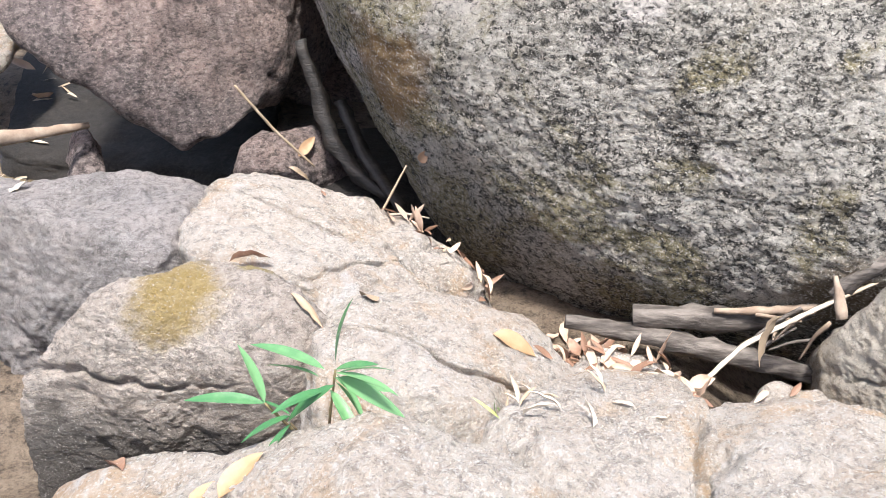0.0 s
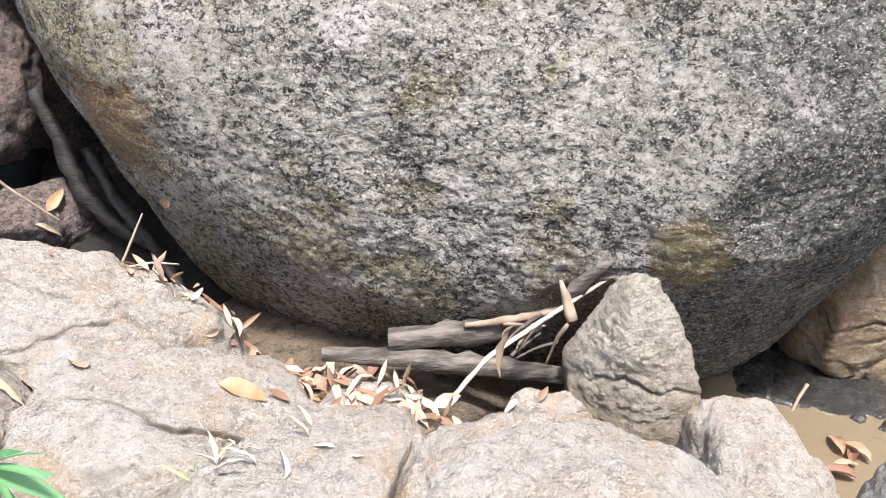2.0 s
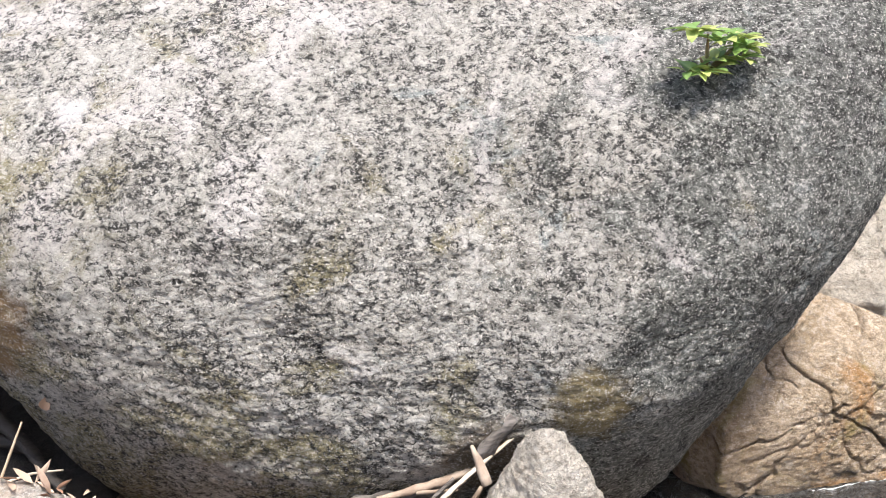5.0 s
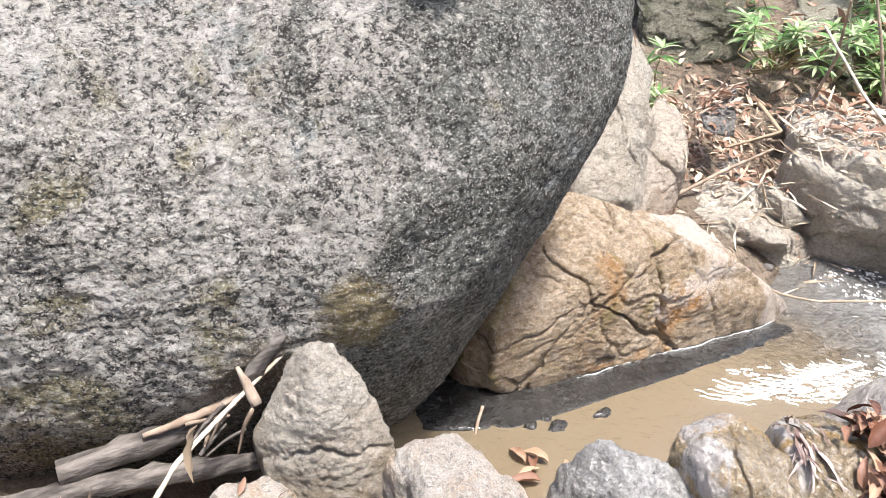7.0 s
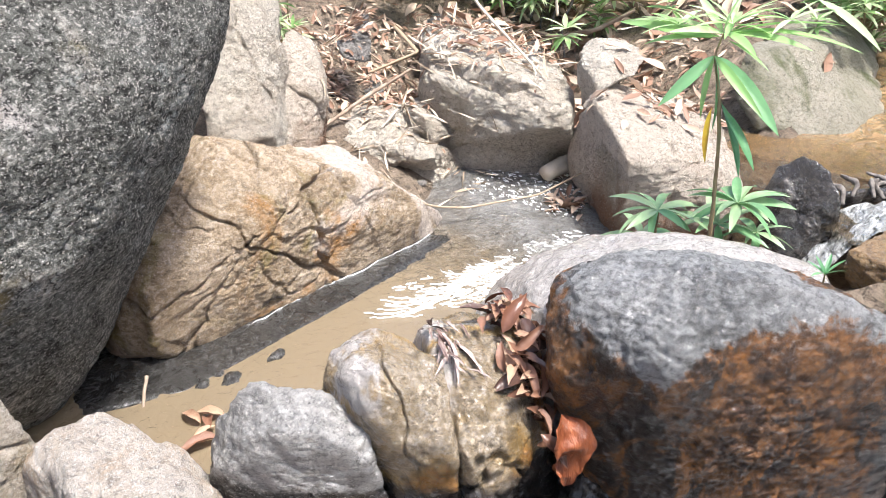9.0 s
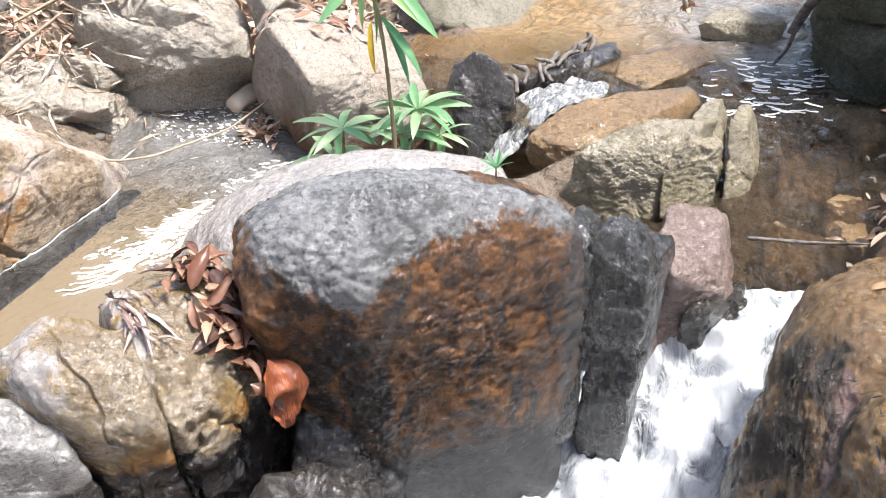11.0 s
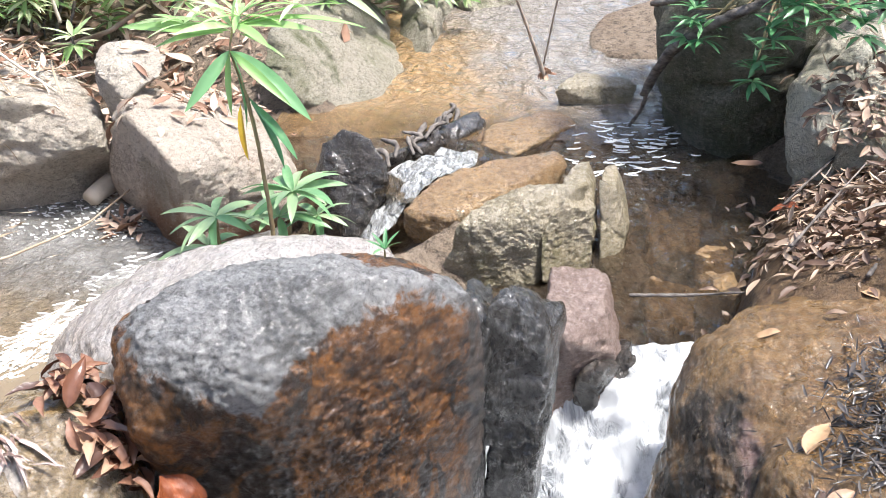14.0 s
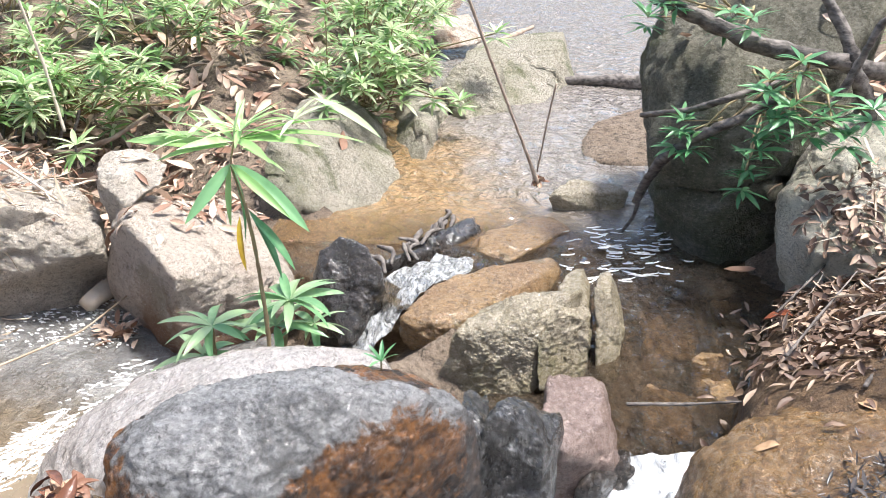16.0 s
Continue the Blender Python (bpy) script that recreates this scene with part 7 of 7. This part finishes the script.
for base, heads in (((3.72, 0.93, 0.1), [((3.70, 0.96, 0.55), 13, 1.0), ((3.74, 1.02, 0.4), 9, 0.9)]), ((3.86, 0.74, 0.1), [((3.86, 0.70, 0.58), 15, 1.1), ((3.84, 0.76, 0.48), 10, 1.0), ((3.9, 0.62, 0.46), 9, 0.8)])):
    rows, stalks = [], []
    for k, (c, n, s) in enumerate(heads):
        rows += whorl(c, n, 0.25, s, 1, k + int(100 * base[0]))
        stalks.append(([base, ((base[0] + c[0]) / 2, (base[1] + c[1]) / 2 + 0.02, (base[2] + c[2]) / 2), c], [0.009, 0.007, 0.005]))
    green_plant("rosette_plant", "low plant with rosettes of grey-green leaves beside the stream", base, stalks, rows, ROSETTE)
sp = settle(3.06, 0.25)[0]
green_plant("sprout", "tiny pale green sprout on a boulder's crest", sp, [([sp, (sp.x, sp.y, sp.z + 0.03)], [0.003, 0.002])], whorl((sp.x, sp.y, sp.z + 0.03), 7, 0.7, 0.55, 1, 3), LANCE)

# leaf pile against the rust-faced boulder
rng = np.random.RandomState(12)
for k in range(90):
    f = k / 89
    x, y = 2.62 - 0.27 * f + rng.normal() * 0.03, 1.02 - 0.22 * f + rng.normal() * 0.035
    me = (BIG_DRY + WET_LEAF)[rng.randint(5)]
    if settle(x, y, 1.2)[1].z < 0.3 or settle(x, y, 1.2)[0].z > 0.76:
        continue
    lay(me, "dead_leaf", "sodden brown leaf piled beside the boulder" if me in WET_LEAF else "curled red-brown leaf piled beside the boulder", x, y, rng.uniform(0, 360), rng.uniform(0.4, 0.75), 1.2, tilt=rng.uniform(-40, -5), lift=0.01 + 0.05 * rng.rand(), group="leaf pile")
red = new("dead_leaf", leaf_mesh("red_leaf", MAT_RED, 0.22, 0.13, 0.6, 0.3, 0.7, n=22, m=13, wrinkle=0.024, tip=0.7))
red.matrix_world = aim((2.35, 0.69, 0.58), (-0.25, -0.22, -0.75), -12)
tagged(red, "big wet rust-red leaf hanging over black wet stone", "leaf")
lay(BIG_DRY[1], "dead_leaf", "pinkish curled leaf on wet rock", 2.04, 0.96, -35, 0.85, 1.2)
FIBRE = [leaf_mesh("leaf_fibre", plain("wet_leaf_fibre", (0.46, 0.37, 0.33), (0.2, 0.13, 0.11), 16, 0.25, 0.003, stretch=(0.4, 3.0, 1), vary=0.8), 0.2, 0.02, 0.4, 0.3, 0.9, wrinkle=0.007, seed=k, tip=0.8) for k in range(3)]
rng = np.random.RandomState(31)
for k in range(44):
    f = 0.65 * rng.rand()
    lay(FIBRE[k % 3], "leaf_fibre", "pale wet leaf fibre draped over rock", 2.42 - 0.2 * f + rng.normal() * 0.025, 1.16 - 0.26 * f + rng.normal() * 0.03, 232 + rng.normal() * 18, rng.uniform(0.35, 0.7), 1.1, tilt=rng.uniform(-10, 4), lift=0.006 + 0.012 * rng.rand(), group="wet leaf fibres")
for x, y, a, s in ((2.17, 1.99, 0, 0.6), (2.24, 1.99, 53, 0.7), (2.32, 1.99, 106, 0.8), (2.23, 1.93, 159, 0.9), (2.33, 1.92, 32, 0.6), (2.25, 2.04, 85, 0.7)):
    lay(BIG_DRY[int(a) % 3], "dead_leaf", "red-brown leaf stranded at the pool's edge", x, y, a, s, 0.7, tilt=-15, lift=0.02)
wand("stick", "short dark stick poking out of the pool", "stick", [(2.2, 2.3, -0.03), (2.24, 2.33, 0.03), (2.29, 2.36, 0.07)], [0.006, 0.006, 0.008], MAT_TWIG, 4)
wand("cut_log", "short pale piece of log at the inflow", "log", [(4.78, 1.98, 0.07), (4.92, 1.94, 0.08), (5.04, 1.9, 0.08)], [0.045, 0.05, 0.045], MAT_STRAW, 6, 12, knobs=0.05)
wand("reed_stalk", "long pale stalk lying across the inflow", "stalk", [(3.55, 2.42, 0.38), (4.0, 2.2, 0.12), (4.15, 2.1, 0.08), (4.45, 1.85, 0.1), (4.75, 1.72, 0.16)], [0.004, 0.005, 0.005, 0.004], MAT_STRAW, 3)


def scatter(name, label, count, spots, meshes_shape, material, size, top=1.2, lift=0.02, seed=1, steep=0.45):
    """Uncounted litter: many small leaves in one mesh, laid on what is below."""
    rng = np.random.RandomState(seed)
    verts, faces, base = [], [], 0
    for _ in range(count):
        cx, cy, rx, ry = spots[rng.randint(len(spots))]
        x, y = cx + rng.normal() * rx, cy + rng.normal() * ry
        place, normal = settle(x, y, top)
        if normal.z < steep:
            continue
        L = rng.uniform(*size)
        p, f = blade(L, L * rng.uniform(*meshes_shape), rng.uniform(-0.8, 0.9), rng.uniform(0, 0.4), rng.uniform(0.2, 1.2), n=5, m=3, wrinkle=L * 0.04, seed=rng.randint(99))
        q = Vector((0, 0, 1)).rotation_difference(normal)
        m = Matrix.Translation(place + normal * (lift * rng.rand())) @ q.to_matrix().to_4x4() @ Euler((rng.uniform(-0.4, 0.4), rng.uniform(-0.4, 0.2), rng.uniform(0, 6.28))).to_matrix().to_4x4()
        m = np.array(m)
        verts.append(p @ m[:3, :3].T + m[:3, 3])
        faces.append(f + base)
        base += len(p)
    return tagged(new(name, mesh_from(name, np.concatenate(verts), np.concatenate(faces), material)), label, "leaf litter", kind="stuff")


scatter("leaf_litter", "pale brown leaf litter on the far bank", 1700, [(5.0, 3.2, 0.45, 0.35), (5.5, 3.7, 0.5, 0.4), (6.0, 3.0, 0.5, 0.4), (4.7, 3.3, 0.2, 0.15), (5.6, 2.6, 0.4, 0.3), (6.2, 2.0, 0.4, 0.4)], (0.2, 0.45), MAT_LITTER, (0.04, 0.11), 1.5, 0.04, 3)
scatter("leaf_litter", "brown leaf litter on the sloping bank", 1800, [(4.0, -1.5, 0.25, 0.14), (3.6, -1.35, 0.2, 0.12), (4.25, -1.75, 0.2, 0.2), (3.9, -1.9, 0.35, 0.25), (4.2, -1.5, 0.15, 0.08), (3.3, -1.75, 0.3, 0.2), (3.55, -1.15, 0.2, 0.09), (3.95, -1.32, 0.2, 0.07)], (0.2, 0.5), MAT_DARK_LITTER, (0.03, 0.09), 1.3, 0.04, 4)
scatter("straw_litter", "bleached straw and grass on the banks", 500, [(3.9, -1.6, 0.3, 0.15), (4.2, -1.75, 0.3, 0.15), (5.2, 3.1, 0.5, 0.4), (4.5, 2.8, 0.3, 0.2), (5.0, 2.5, 0.3, 0.3)], (0.03, 0.07), MAT_STRAW, (0.08, 0.24), 1.5, 0.05, 5)
scatter("leaf_litter", "dead leaves under the shrubs", 900, [(6.6, 2.6, 0.6, 0.5), (7.5, 2.0, 0.8, 0.5), (8.5, 1.8, 0.8, 0.6), (7.0, 3.4, 0.8, 0.6), (6.2, -2.6, 0.7, 0.5), (-3.0, 4.9, 0.3, 0.3), (-2.9, 4.5, 0.2, 0.3)], (0.2, 0.45), MAT_LITTER, (0.1, 0.24), 2.5, 0.06, 6)
scatter("leaf_litter", "leaves and bark chips caught in the rock cleft", 120, [(4.62, 1.74, 0.06, 0.05), (5.0, 1.5, 0.15, 0.12), (5.2, 1.3, 0.15, 0.12)], (0.2, 0.45), MAT_LITTER, (0.06, 0.14), 1.2, 0.03, 7, 0.2)
scatter("root_mat", "dark wet mat of rootlets and rotten leaves", 1100, [(2.5, -1.02, 0.1, 0.09), (2.35, -0.98, 0.09, 0.09), (2.68, -1.1, 0.1, 0.08)], (0.06, 0.25), plain("wet_rootlets", (0.10, 0.085, 0.075), (0.03, 0.026, 0.024), 12, 0.3, 0.003, vary=1.0), (0.02, 0.06), 1.2, 0.02, 8)
for x, y, a, s, me, text in ((3.72, -1.03, 30, 0.9, TAN_LEAF, "yellow dead leaf on brown bedrock"), (3.0, -0.9, 80, 0.7, TAN_LEAF, "yellow dead leaf on brown bedrock"), (3.1, -1.2, 10, 0.8, TAN_LEAF, "tan dead leaf on brown bedrock"), (2.45, -0.8, -40, 1.0, TAN_LEAF, "pale dead leaf on wet bedrock"), (2.15, -0.72, 60, 0.8, TAN_LEAF, "pale dead leaf on wet bedrock"), (2.3, -0.85, 120, 0.9, DRY[1], "curled dead leaf on wet bedrock")):
    lay(me, "dead_leaf", text, x, y, a, s, 1.2)
lay(leaf_mesh("red_leaf", MAT_RED, 0.15, 0.08, 0.4, 0.2, 0.6, wrinkle=0.006), "dead_leaf", "fallen rust-red leaf on the litter", 4.0, -1.28, 60, 0.9, 1.0, lift=0.05)
for k, pts in enumerate(([(3.45, -1.05, 0.62), (3.75, -1.25, 0.6), (4.05, -1.5, 0.66)], [(3.2, -1.2, 0.66), (3.6, -1.5, 0.66), (3.9, -1.75, 0.7)], [(4.0, -1.2, 0.5), (4.3, -1.5, 0.6), (4.4, -1.8, 0.7)], [(3.75, -0.6, 0.22), (3.68, -0.8, 0.27), (3.6, -0.98, 0.34)])):
    wand("twig", "thin dark twig lying on the sloping bank", "twig", pts, [0.007, 0.006, 0.003], MAT_DRIFT, k, 6, "twigs on the bank", 0.2)


scatter("straw_litter", "curled pale leaves and straw heaped under the driftwood", 420, [(0.62, 2.1, 0.1, 0.1), (0.5, 2.3, 0.1, 0.07), (0.36, 2.5, 0.12, 0.06), (0.56, 2.42, 0.1, 0.06), (0.15, 2.66, 0.12, 0.06), (0.78, 1.92, 0.08, 0.08), (1.0, 2.0, 0.1, 0.05)], (0.2, 0.42), MAT_LITTER, (0.04, 0.11), 0.75, 0.02, 21, 0.0)
scatter("straw_litter", "bleached straw and leaves beyond the brown water", 260, [(-2.5, 4.6, 0.25, 0.3), (-2.8, 4.2, 0.3, 0.3)], (0.05, 0.3), MAT_STRAW, (0.06, 0.2), 1.6, 0.06, 22, 0.0)
shore = []
for k in range(90):
    x = 2.55 + 1.45 * k / 89
    for m in range(90):
        y = 2.0 + 0.008 * m
        if settle(x, y, 0.5)[0].z > 0.012:
            shore.append((x, y - 0.004))
            break
lines = [shore[k:k + 9] for k in range(0, len(shore) - 9, 8)]
froth("foam_waterline", "thin white foam line along the rock's waterline", [(row, 0.0006) for row in lines if max(abs(a[1] - b[1]) for a, b in zip(row, row[1:])) < 0.08], 0.006, 3)

# shrubs
def shrub(name, label, base, heads, leaf, material, seed=0, count=(9, 13), stalk=0.008):
    """A shrub: one stem to each head of whorled leaves; the foliage is one part."""
    rng = np.random.RandomState(seed)
    root = thing(name, label, "shrub", base)
    verts, faces, n0 = [], [], 0
    for c in heads:
        c = np.array(c)
        b = np.array(base) + rng.normal(size=3) * (0.08, 0.08, 0)
        mid = (b + c) / 2 + rng.normal(size=3) * 0.06
        stem("stem", root, [b, mid, c], [stalk, stalk * 0.8, stalk * 0.5], MAT_STEM, seed=rng.randint(99), sides=5)
        for layer in range(2):
            for at, way, s, roll in whorl(tuple(c - (0, 0, 0.05 * layer)), rng.randint(*count), 0.5 - 0.45 * layer, leaf, 1, rng.randint(9999)):
                p, f = blade(s, s * rng.uniform(0.16, 0.22), rng.uniform(0.2, 0.9), 0.3, n=5, m=3)
                m = np.array(aim(at, way, roll))
                verts.append(p @ m[:3, :3].T + m[:3, 3] - np.array(base))
                faces.append(f + n0)
                n0 += len(p)
    part("foliage", mesh_from("foliage", np.concatenate(verts), np.concatenate(faces), material), root)
    return root


def heads_in(centre, spread, count, seed):
    rng = np.random.RandomState(seed)
    return [tuple(np.array(centre) + rng.normal(size=3) * spread) for _ in range(count)]


SHRUB_TEXT = "leafy bank shrub with whorls of narrow green leaves"
for k, (base, centre, spread, n, leaf) in enumerate((
        ((7.0, 3.0, 0.45), (6.5, 2.95, 0.8), (0.35, 0.4, 0.16), 44, 0.17), ((7.4, 3.6, 0.6), (7.2, 3.5, 1.0), (0.5, 0.5, 0.22), 44, 0.18), ((8.0, 2.6, 0.7), (7.9, 2.6, 1.0), (0.6, 0.5, 0.2), 36, 0.18),
        ((7.6, 0.95, 0.4), (7.3, 0.75, 0.85), (0.35, 0.2, 0.25), 44, 0.15), ((8.6, 0.9, 0.45), (8.4, 0.8, 1.0), (0.5, 0.3, 0.3), 44, 0.17), ((9.8, 1.2, 0.5), (9.6, 1.1, 1.0), (0.6, 0.45, 0.25), 36, 0.2),
        ((6.1, 3.9, 0.6), (5.95, 3.75, 0.95), (0.3, 0.25, 0.15), 16, 0.15), ((9.2, 2.6, 0.8), (9.0, 2.5, 1.2), (0.7, 0.6, 0.25), 36, 0.2), ((11.0, 1.8, 0.6), (10.8, 1.5, 1.1), (0.7, 0.5, 0.3), 26, 0.22), ((8.4, 4.2, 0.9), (8.2, 4.0, 1.3), (0.6, 0.5, 0.25), 24, 0.2))):
    shrub("shrub", SHRUB_TEXT, base, heads_in(centre, spread, n, 40 + k), leaf, MAT_SHRUB, 60 + k)
shrub("small_shrub", "small pale shrub behind the rock column", (4.75, 3.85, 0.45), heads_in((4.65, 3.75, 0.72), (0.12, 0.1, 0.1), 7, 5), 0.13, MAT_SHRUB, 5)
shrub("small_shrub", "small pale shrub behind the rock column", (3.7, 3.6, 0.5), heads_in((3.62, 3.45, 1.15), (0.1, 0.08, 0.12), 6, 6), 0.11, MAT_GREYGREEN, 6)
R_TEXT = "green shrub hanging over the mossy rock face"
shrub("shrub", R_TEXT, (5.2, -1.5, 1.2), [(4.97, -0.98, 1.01), (4.93, -1.02, 0.93), (5.0, -0.96, 0.92), (4.74, -1.24, 0.89), (4.72, -1.22, 0.8), (4.68, -1.26, 1.27), (4.6, -1.34, 1.17), (4.66, -1.3, 1.1), (4.62, -1.24, 1.02), (4.55, -1.42, 1.1), (4.5, -1.48, 1.14), (4.48, -1.55, 1.08), (4.72, -1.4, 1.34), (4.6, -1.5, 1.22), (4.45, -1.62, 1.2), (4.75, -1.3, 1.18)], 0.13, MAT_GREEN, 21, (8, 11))
shrub("shrub", R_TEXT, (5.6, -1.3, 1.45), heads_in((5.3, -1.15, 1.5), (0.2, 0.2, 0.08), 8, 9), 0.13, MAT_GREEN, 22, (8, 11))
shrub("shrub", "dark green shrub above the leafy bank", (5.8, -2.7, 1.1), heads_in((5.55, -2.5, 1.5), (0.25, 0.25, 0.15), 14, 10), 0.14, MAT_SHRUB, 23)
B_TEXT = "bare grey branch reaching over the rock face"
for k, (pts, r) in enumerate((([(5.9, -0.7, 1.68), (5.5, -0.86, 1.52), (5.24, -1.13, 1.42), (5.09, -1.31, 1.34), (5.0, -1.6, 1.3), (5.1, -2.0, 1.2)], [0.03, 0.035, 0.04, 0.04, 0.045]), ([(5.2, -1.6, 1.6), (5.06, -1.7, 1.4), (5.0, -1.75, 1.25), (5.1, -1.9, 1.0)], [0.025, 0.03, 0.035, 0.04]), ([(4.75, -1.9, 1.6), (4.82, -1.75, 1.5), (4.87, -1.64, 1.15), (4.9, -1.5, 1.0)], [0.014, 0.016, 0.018, 0.014]), ([(4.5, -1.75, 1.3), (4.7, -1.62, 1.1), (4.9, -1.5, 1.02)], [0.01, 0.012, 0.014]),
                              ([(5.25, -0.84, 0.5), (5.18, -0.86, 0.62), (5.06, -0.9, 0.78), (4.93, -1.05, 0.95), (4.84, -1.2, 1.05), (4.78, -1.34, 1.16)], [0.018, 0.022, 0.024, 0.022, 0.02]), ([(5.3, -0.84, 0.95), (5.0, -1.0, 1.05), (4.85, -1.15, 1.15), (4.9, -1.4, 1.22)], [0.012, 0.014, 0.014, 0.016]), ([(5.36, -0.8, 0.28), (5.28, -0.84, 0.4), (5.2, -0.86, 0.58)], [0.008, 0.01, 0.012]))):
    wand("branch", B_TEXT if k < 4 else "dark root clinging to the mossy rock face", "branch" if k < 4 else "root", pts, r, MAT_DRIFT, k + 20, 8, knobs=0.15)
wand("hanging_branch", "thin bare branch hanging over the upper pool", "branch", [(5.47, 0.1, 1.6), (5.47, 0.04, 1.47), (5.47, -0.07, 1.18), (5.47, -0.2, 0.86), (5.47, -0.32, 0.56), (5.47, -0.34, 0.5)], [0.008, 0.008, 0.007, 0.007, 0.012], MAT_TWIG, 31, 7)
for k in range(7):
    clump = new("dead_leaf", DRY[k % 3])
    clump.matrix_world = aim((5.465 + 0.01 * (k % 3), -0.32 - 0.008 * k, 0.53 + 0.012 * (k % 4)), (math.cos(2.3 * k), math.sin(2.3 * k), -0.8), 40 * k, 0.55)
    tagged(clump, "dark dead leaf caught on the hanging branch", "leaf", "leaves on the hanging branch")
wand("hanging_twig", "thin bare twig hanging over the upper pool", "twig", [(5.46, -0.41, 1.07), (5.46, -0.37, 0.85), (5.47, -0.33, 0.58)], [0.004, 0.005, 0.004], MAT_TWIG, 32, 6)
wand("fallen_log", "dark wet log lying across the far pool", "log", [(9.15, -0.75, 0.27), (9.05, -1.1, 0.3), (8.95, -1.6, 0.3)], [0.04, 0.06, 0.07], MAT_DRIFT, 33, 9)
wand("fallen_branch", "thin brown branch at the far pool's edge", "branch", [(10.6, -0.05, 0.33), (11.0, -0.3, 0.36), (11.5, -0.6, 0.4)], [0.03, 0.03, 0.02], MAT_TWIG, 34, 7)
wand("root", "pale bent root under the bank shrubs", "root", [(6.3, 3.2, 0.46), (6.37, 3.04, 0.41), (6.41, 2.76, 0.36), (6.54, 2.49, 0.43), (6.75, 2.3, 0.55)], [0.02, 0.02, 0.018, 0.016, 0.012], MAT_TWIG, 35, 8)
for k in range(9):
    x, y = 6.45 + 0.03 * (k % 4), 2.7 + 0.1 * k
    wand("root", "thin dark root hanging from the undercut bank", "root", [(x + 0.1, y, 0.62), (x, y + 0.03, 0.45), (x - 0.08, y - 0.05 + 0.02 * (k % 3), 0.22)], [0.012, 0.01, 0.006], MAT_DRIFT, k, 6, "hanging roots", 0.2)
for k, (pts, r) in enumerate((([(5.0, 2.85, 1.2), (5.02, 2.56, 0.87), (5.01, 2.15, 0.55)], [0.008, 0.01, 0.007]), ([(4.11, 3.01, 0.35), (4.5, 3.0, 0.42), (4.9, 2.97, 0.48)], [0.01, 0.012, 0.008]), ([(5.6, 3.6, 0.5), (5.3, 3.2, 0.45), (4.9, 3.3, 0.4)], [0.012, 0.014, 0.008]), ([(5.9, 2.9, 0.6), (5.8, 2.95, 1.0), (5.75, 3.05, 1.4)], [0.012, 0.01, 0.007]), ([(6.1, 2.6, 0.6), (6.1, 2.65, 1.0), (6.0, 2.7, 1.5)], [0.012, 0.01, 0.007]), ([(5.7, 3.3, 0.5), (5.6, 3.1, 0.9), (5.3, 2.9, 1.3)], [0.012, 0.01, 0.006]))):
    wand("dry_stick", "thin pale dry stick on the far bank", "stick", pts, r, MAT_TWIG if k % 2 else MAT_STRAW, k + 50, 7, "sticks on the far bank")
# rootlets along the pool lip
rng = np.random.RandomState(5)
for k in range(16):
    f = k / 15
    x, y = 4.85 + 0.75 * f, 0.44 - 0.34 * f + rng.normal() * 0.04
    z = settle(x, y, 0.9)[0].z
    wand("root_twig", "dark wet root twig along the pool lip", "twig", [(x - 0.1, y + rng.normal() * 0.06, z), (x, y, z + 0.03), (x + 0.1, y + rng.normal() * 0.06, z + 0.01)], [0.008, 0.014, 0.007], MAT_DRIFT, k, 6, "twigs along the pool lip", 0.2)

# pebbles of the inflow and the pools
rng = np.random.RandomState(8)
verts, faces, base = [], [], 0
d0, f0 = sphere(2)
for k in range(700):
    if k < 320:
        x, y = 5.0 + rng.normal() * 0.28, 2.0 + rng.normal() * 0.22
    elif k < 520:
        x, y = 4.2 + rng.normal() * 0.35, -1.0 + rng.normal() * 0.2
    else:
        x, y = 3.5 + rng.normal() * 0.8, 2.0 + rng.normal() * 0.25
    z = float(ground_height(np.array([x]), np.array([y]))[0])
    s = rng.uniform(0.012, 0.045) * np.array([1, rng.uniform(0.7, 1.2), rng.uniform(0.4, 0.7)])
    a = rng.uniform(0, 3.14)
    p = d0 * s * (1 + 0.12 * value_noise(d0 * 1.7 + k, k)[:, None])
    p = np.stack([p[:, 0] * math.cos(a) - p[:, 1] * math.sin(a), p[:, 0] * math.sin(a) + p[:, 1] * math.cos(a), p[:, 2]], 1) + (x, y, z + 0.02)
    verts.append(p)
    faces.append(f0 + base)
    base += len(p)
tagged(new("pebbles", mesh_from("pebbles", np.concatenate(verts), np.concatenate(faces), MAT_GREY)), "small wet pebbles on the stream bed", "pebbles", kind="stuff")
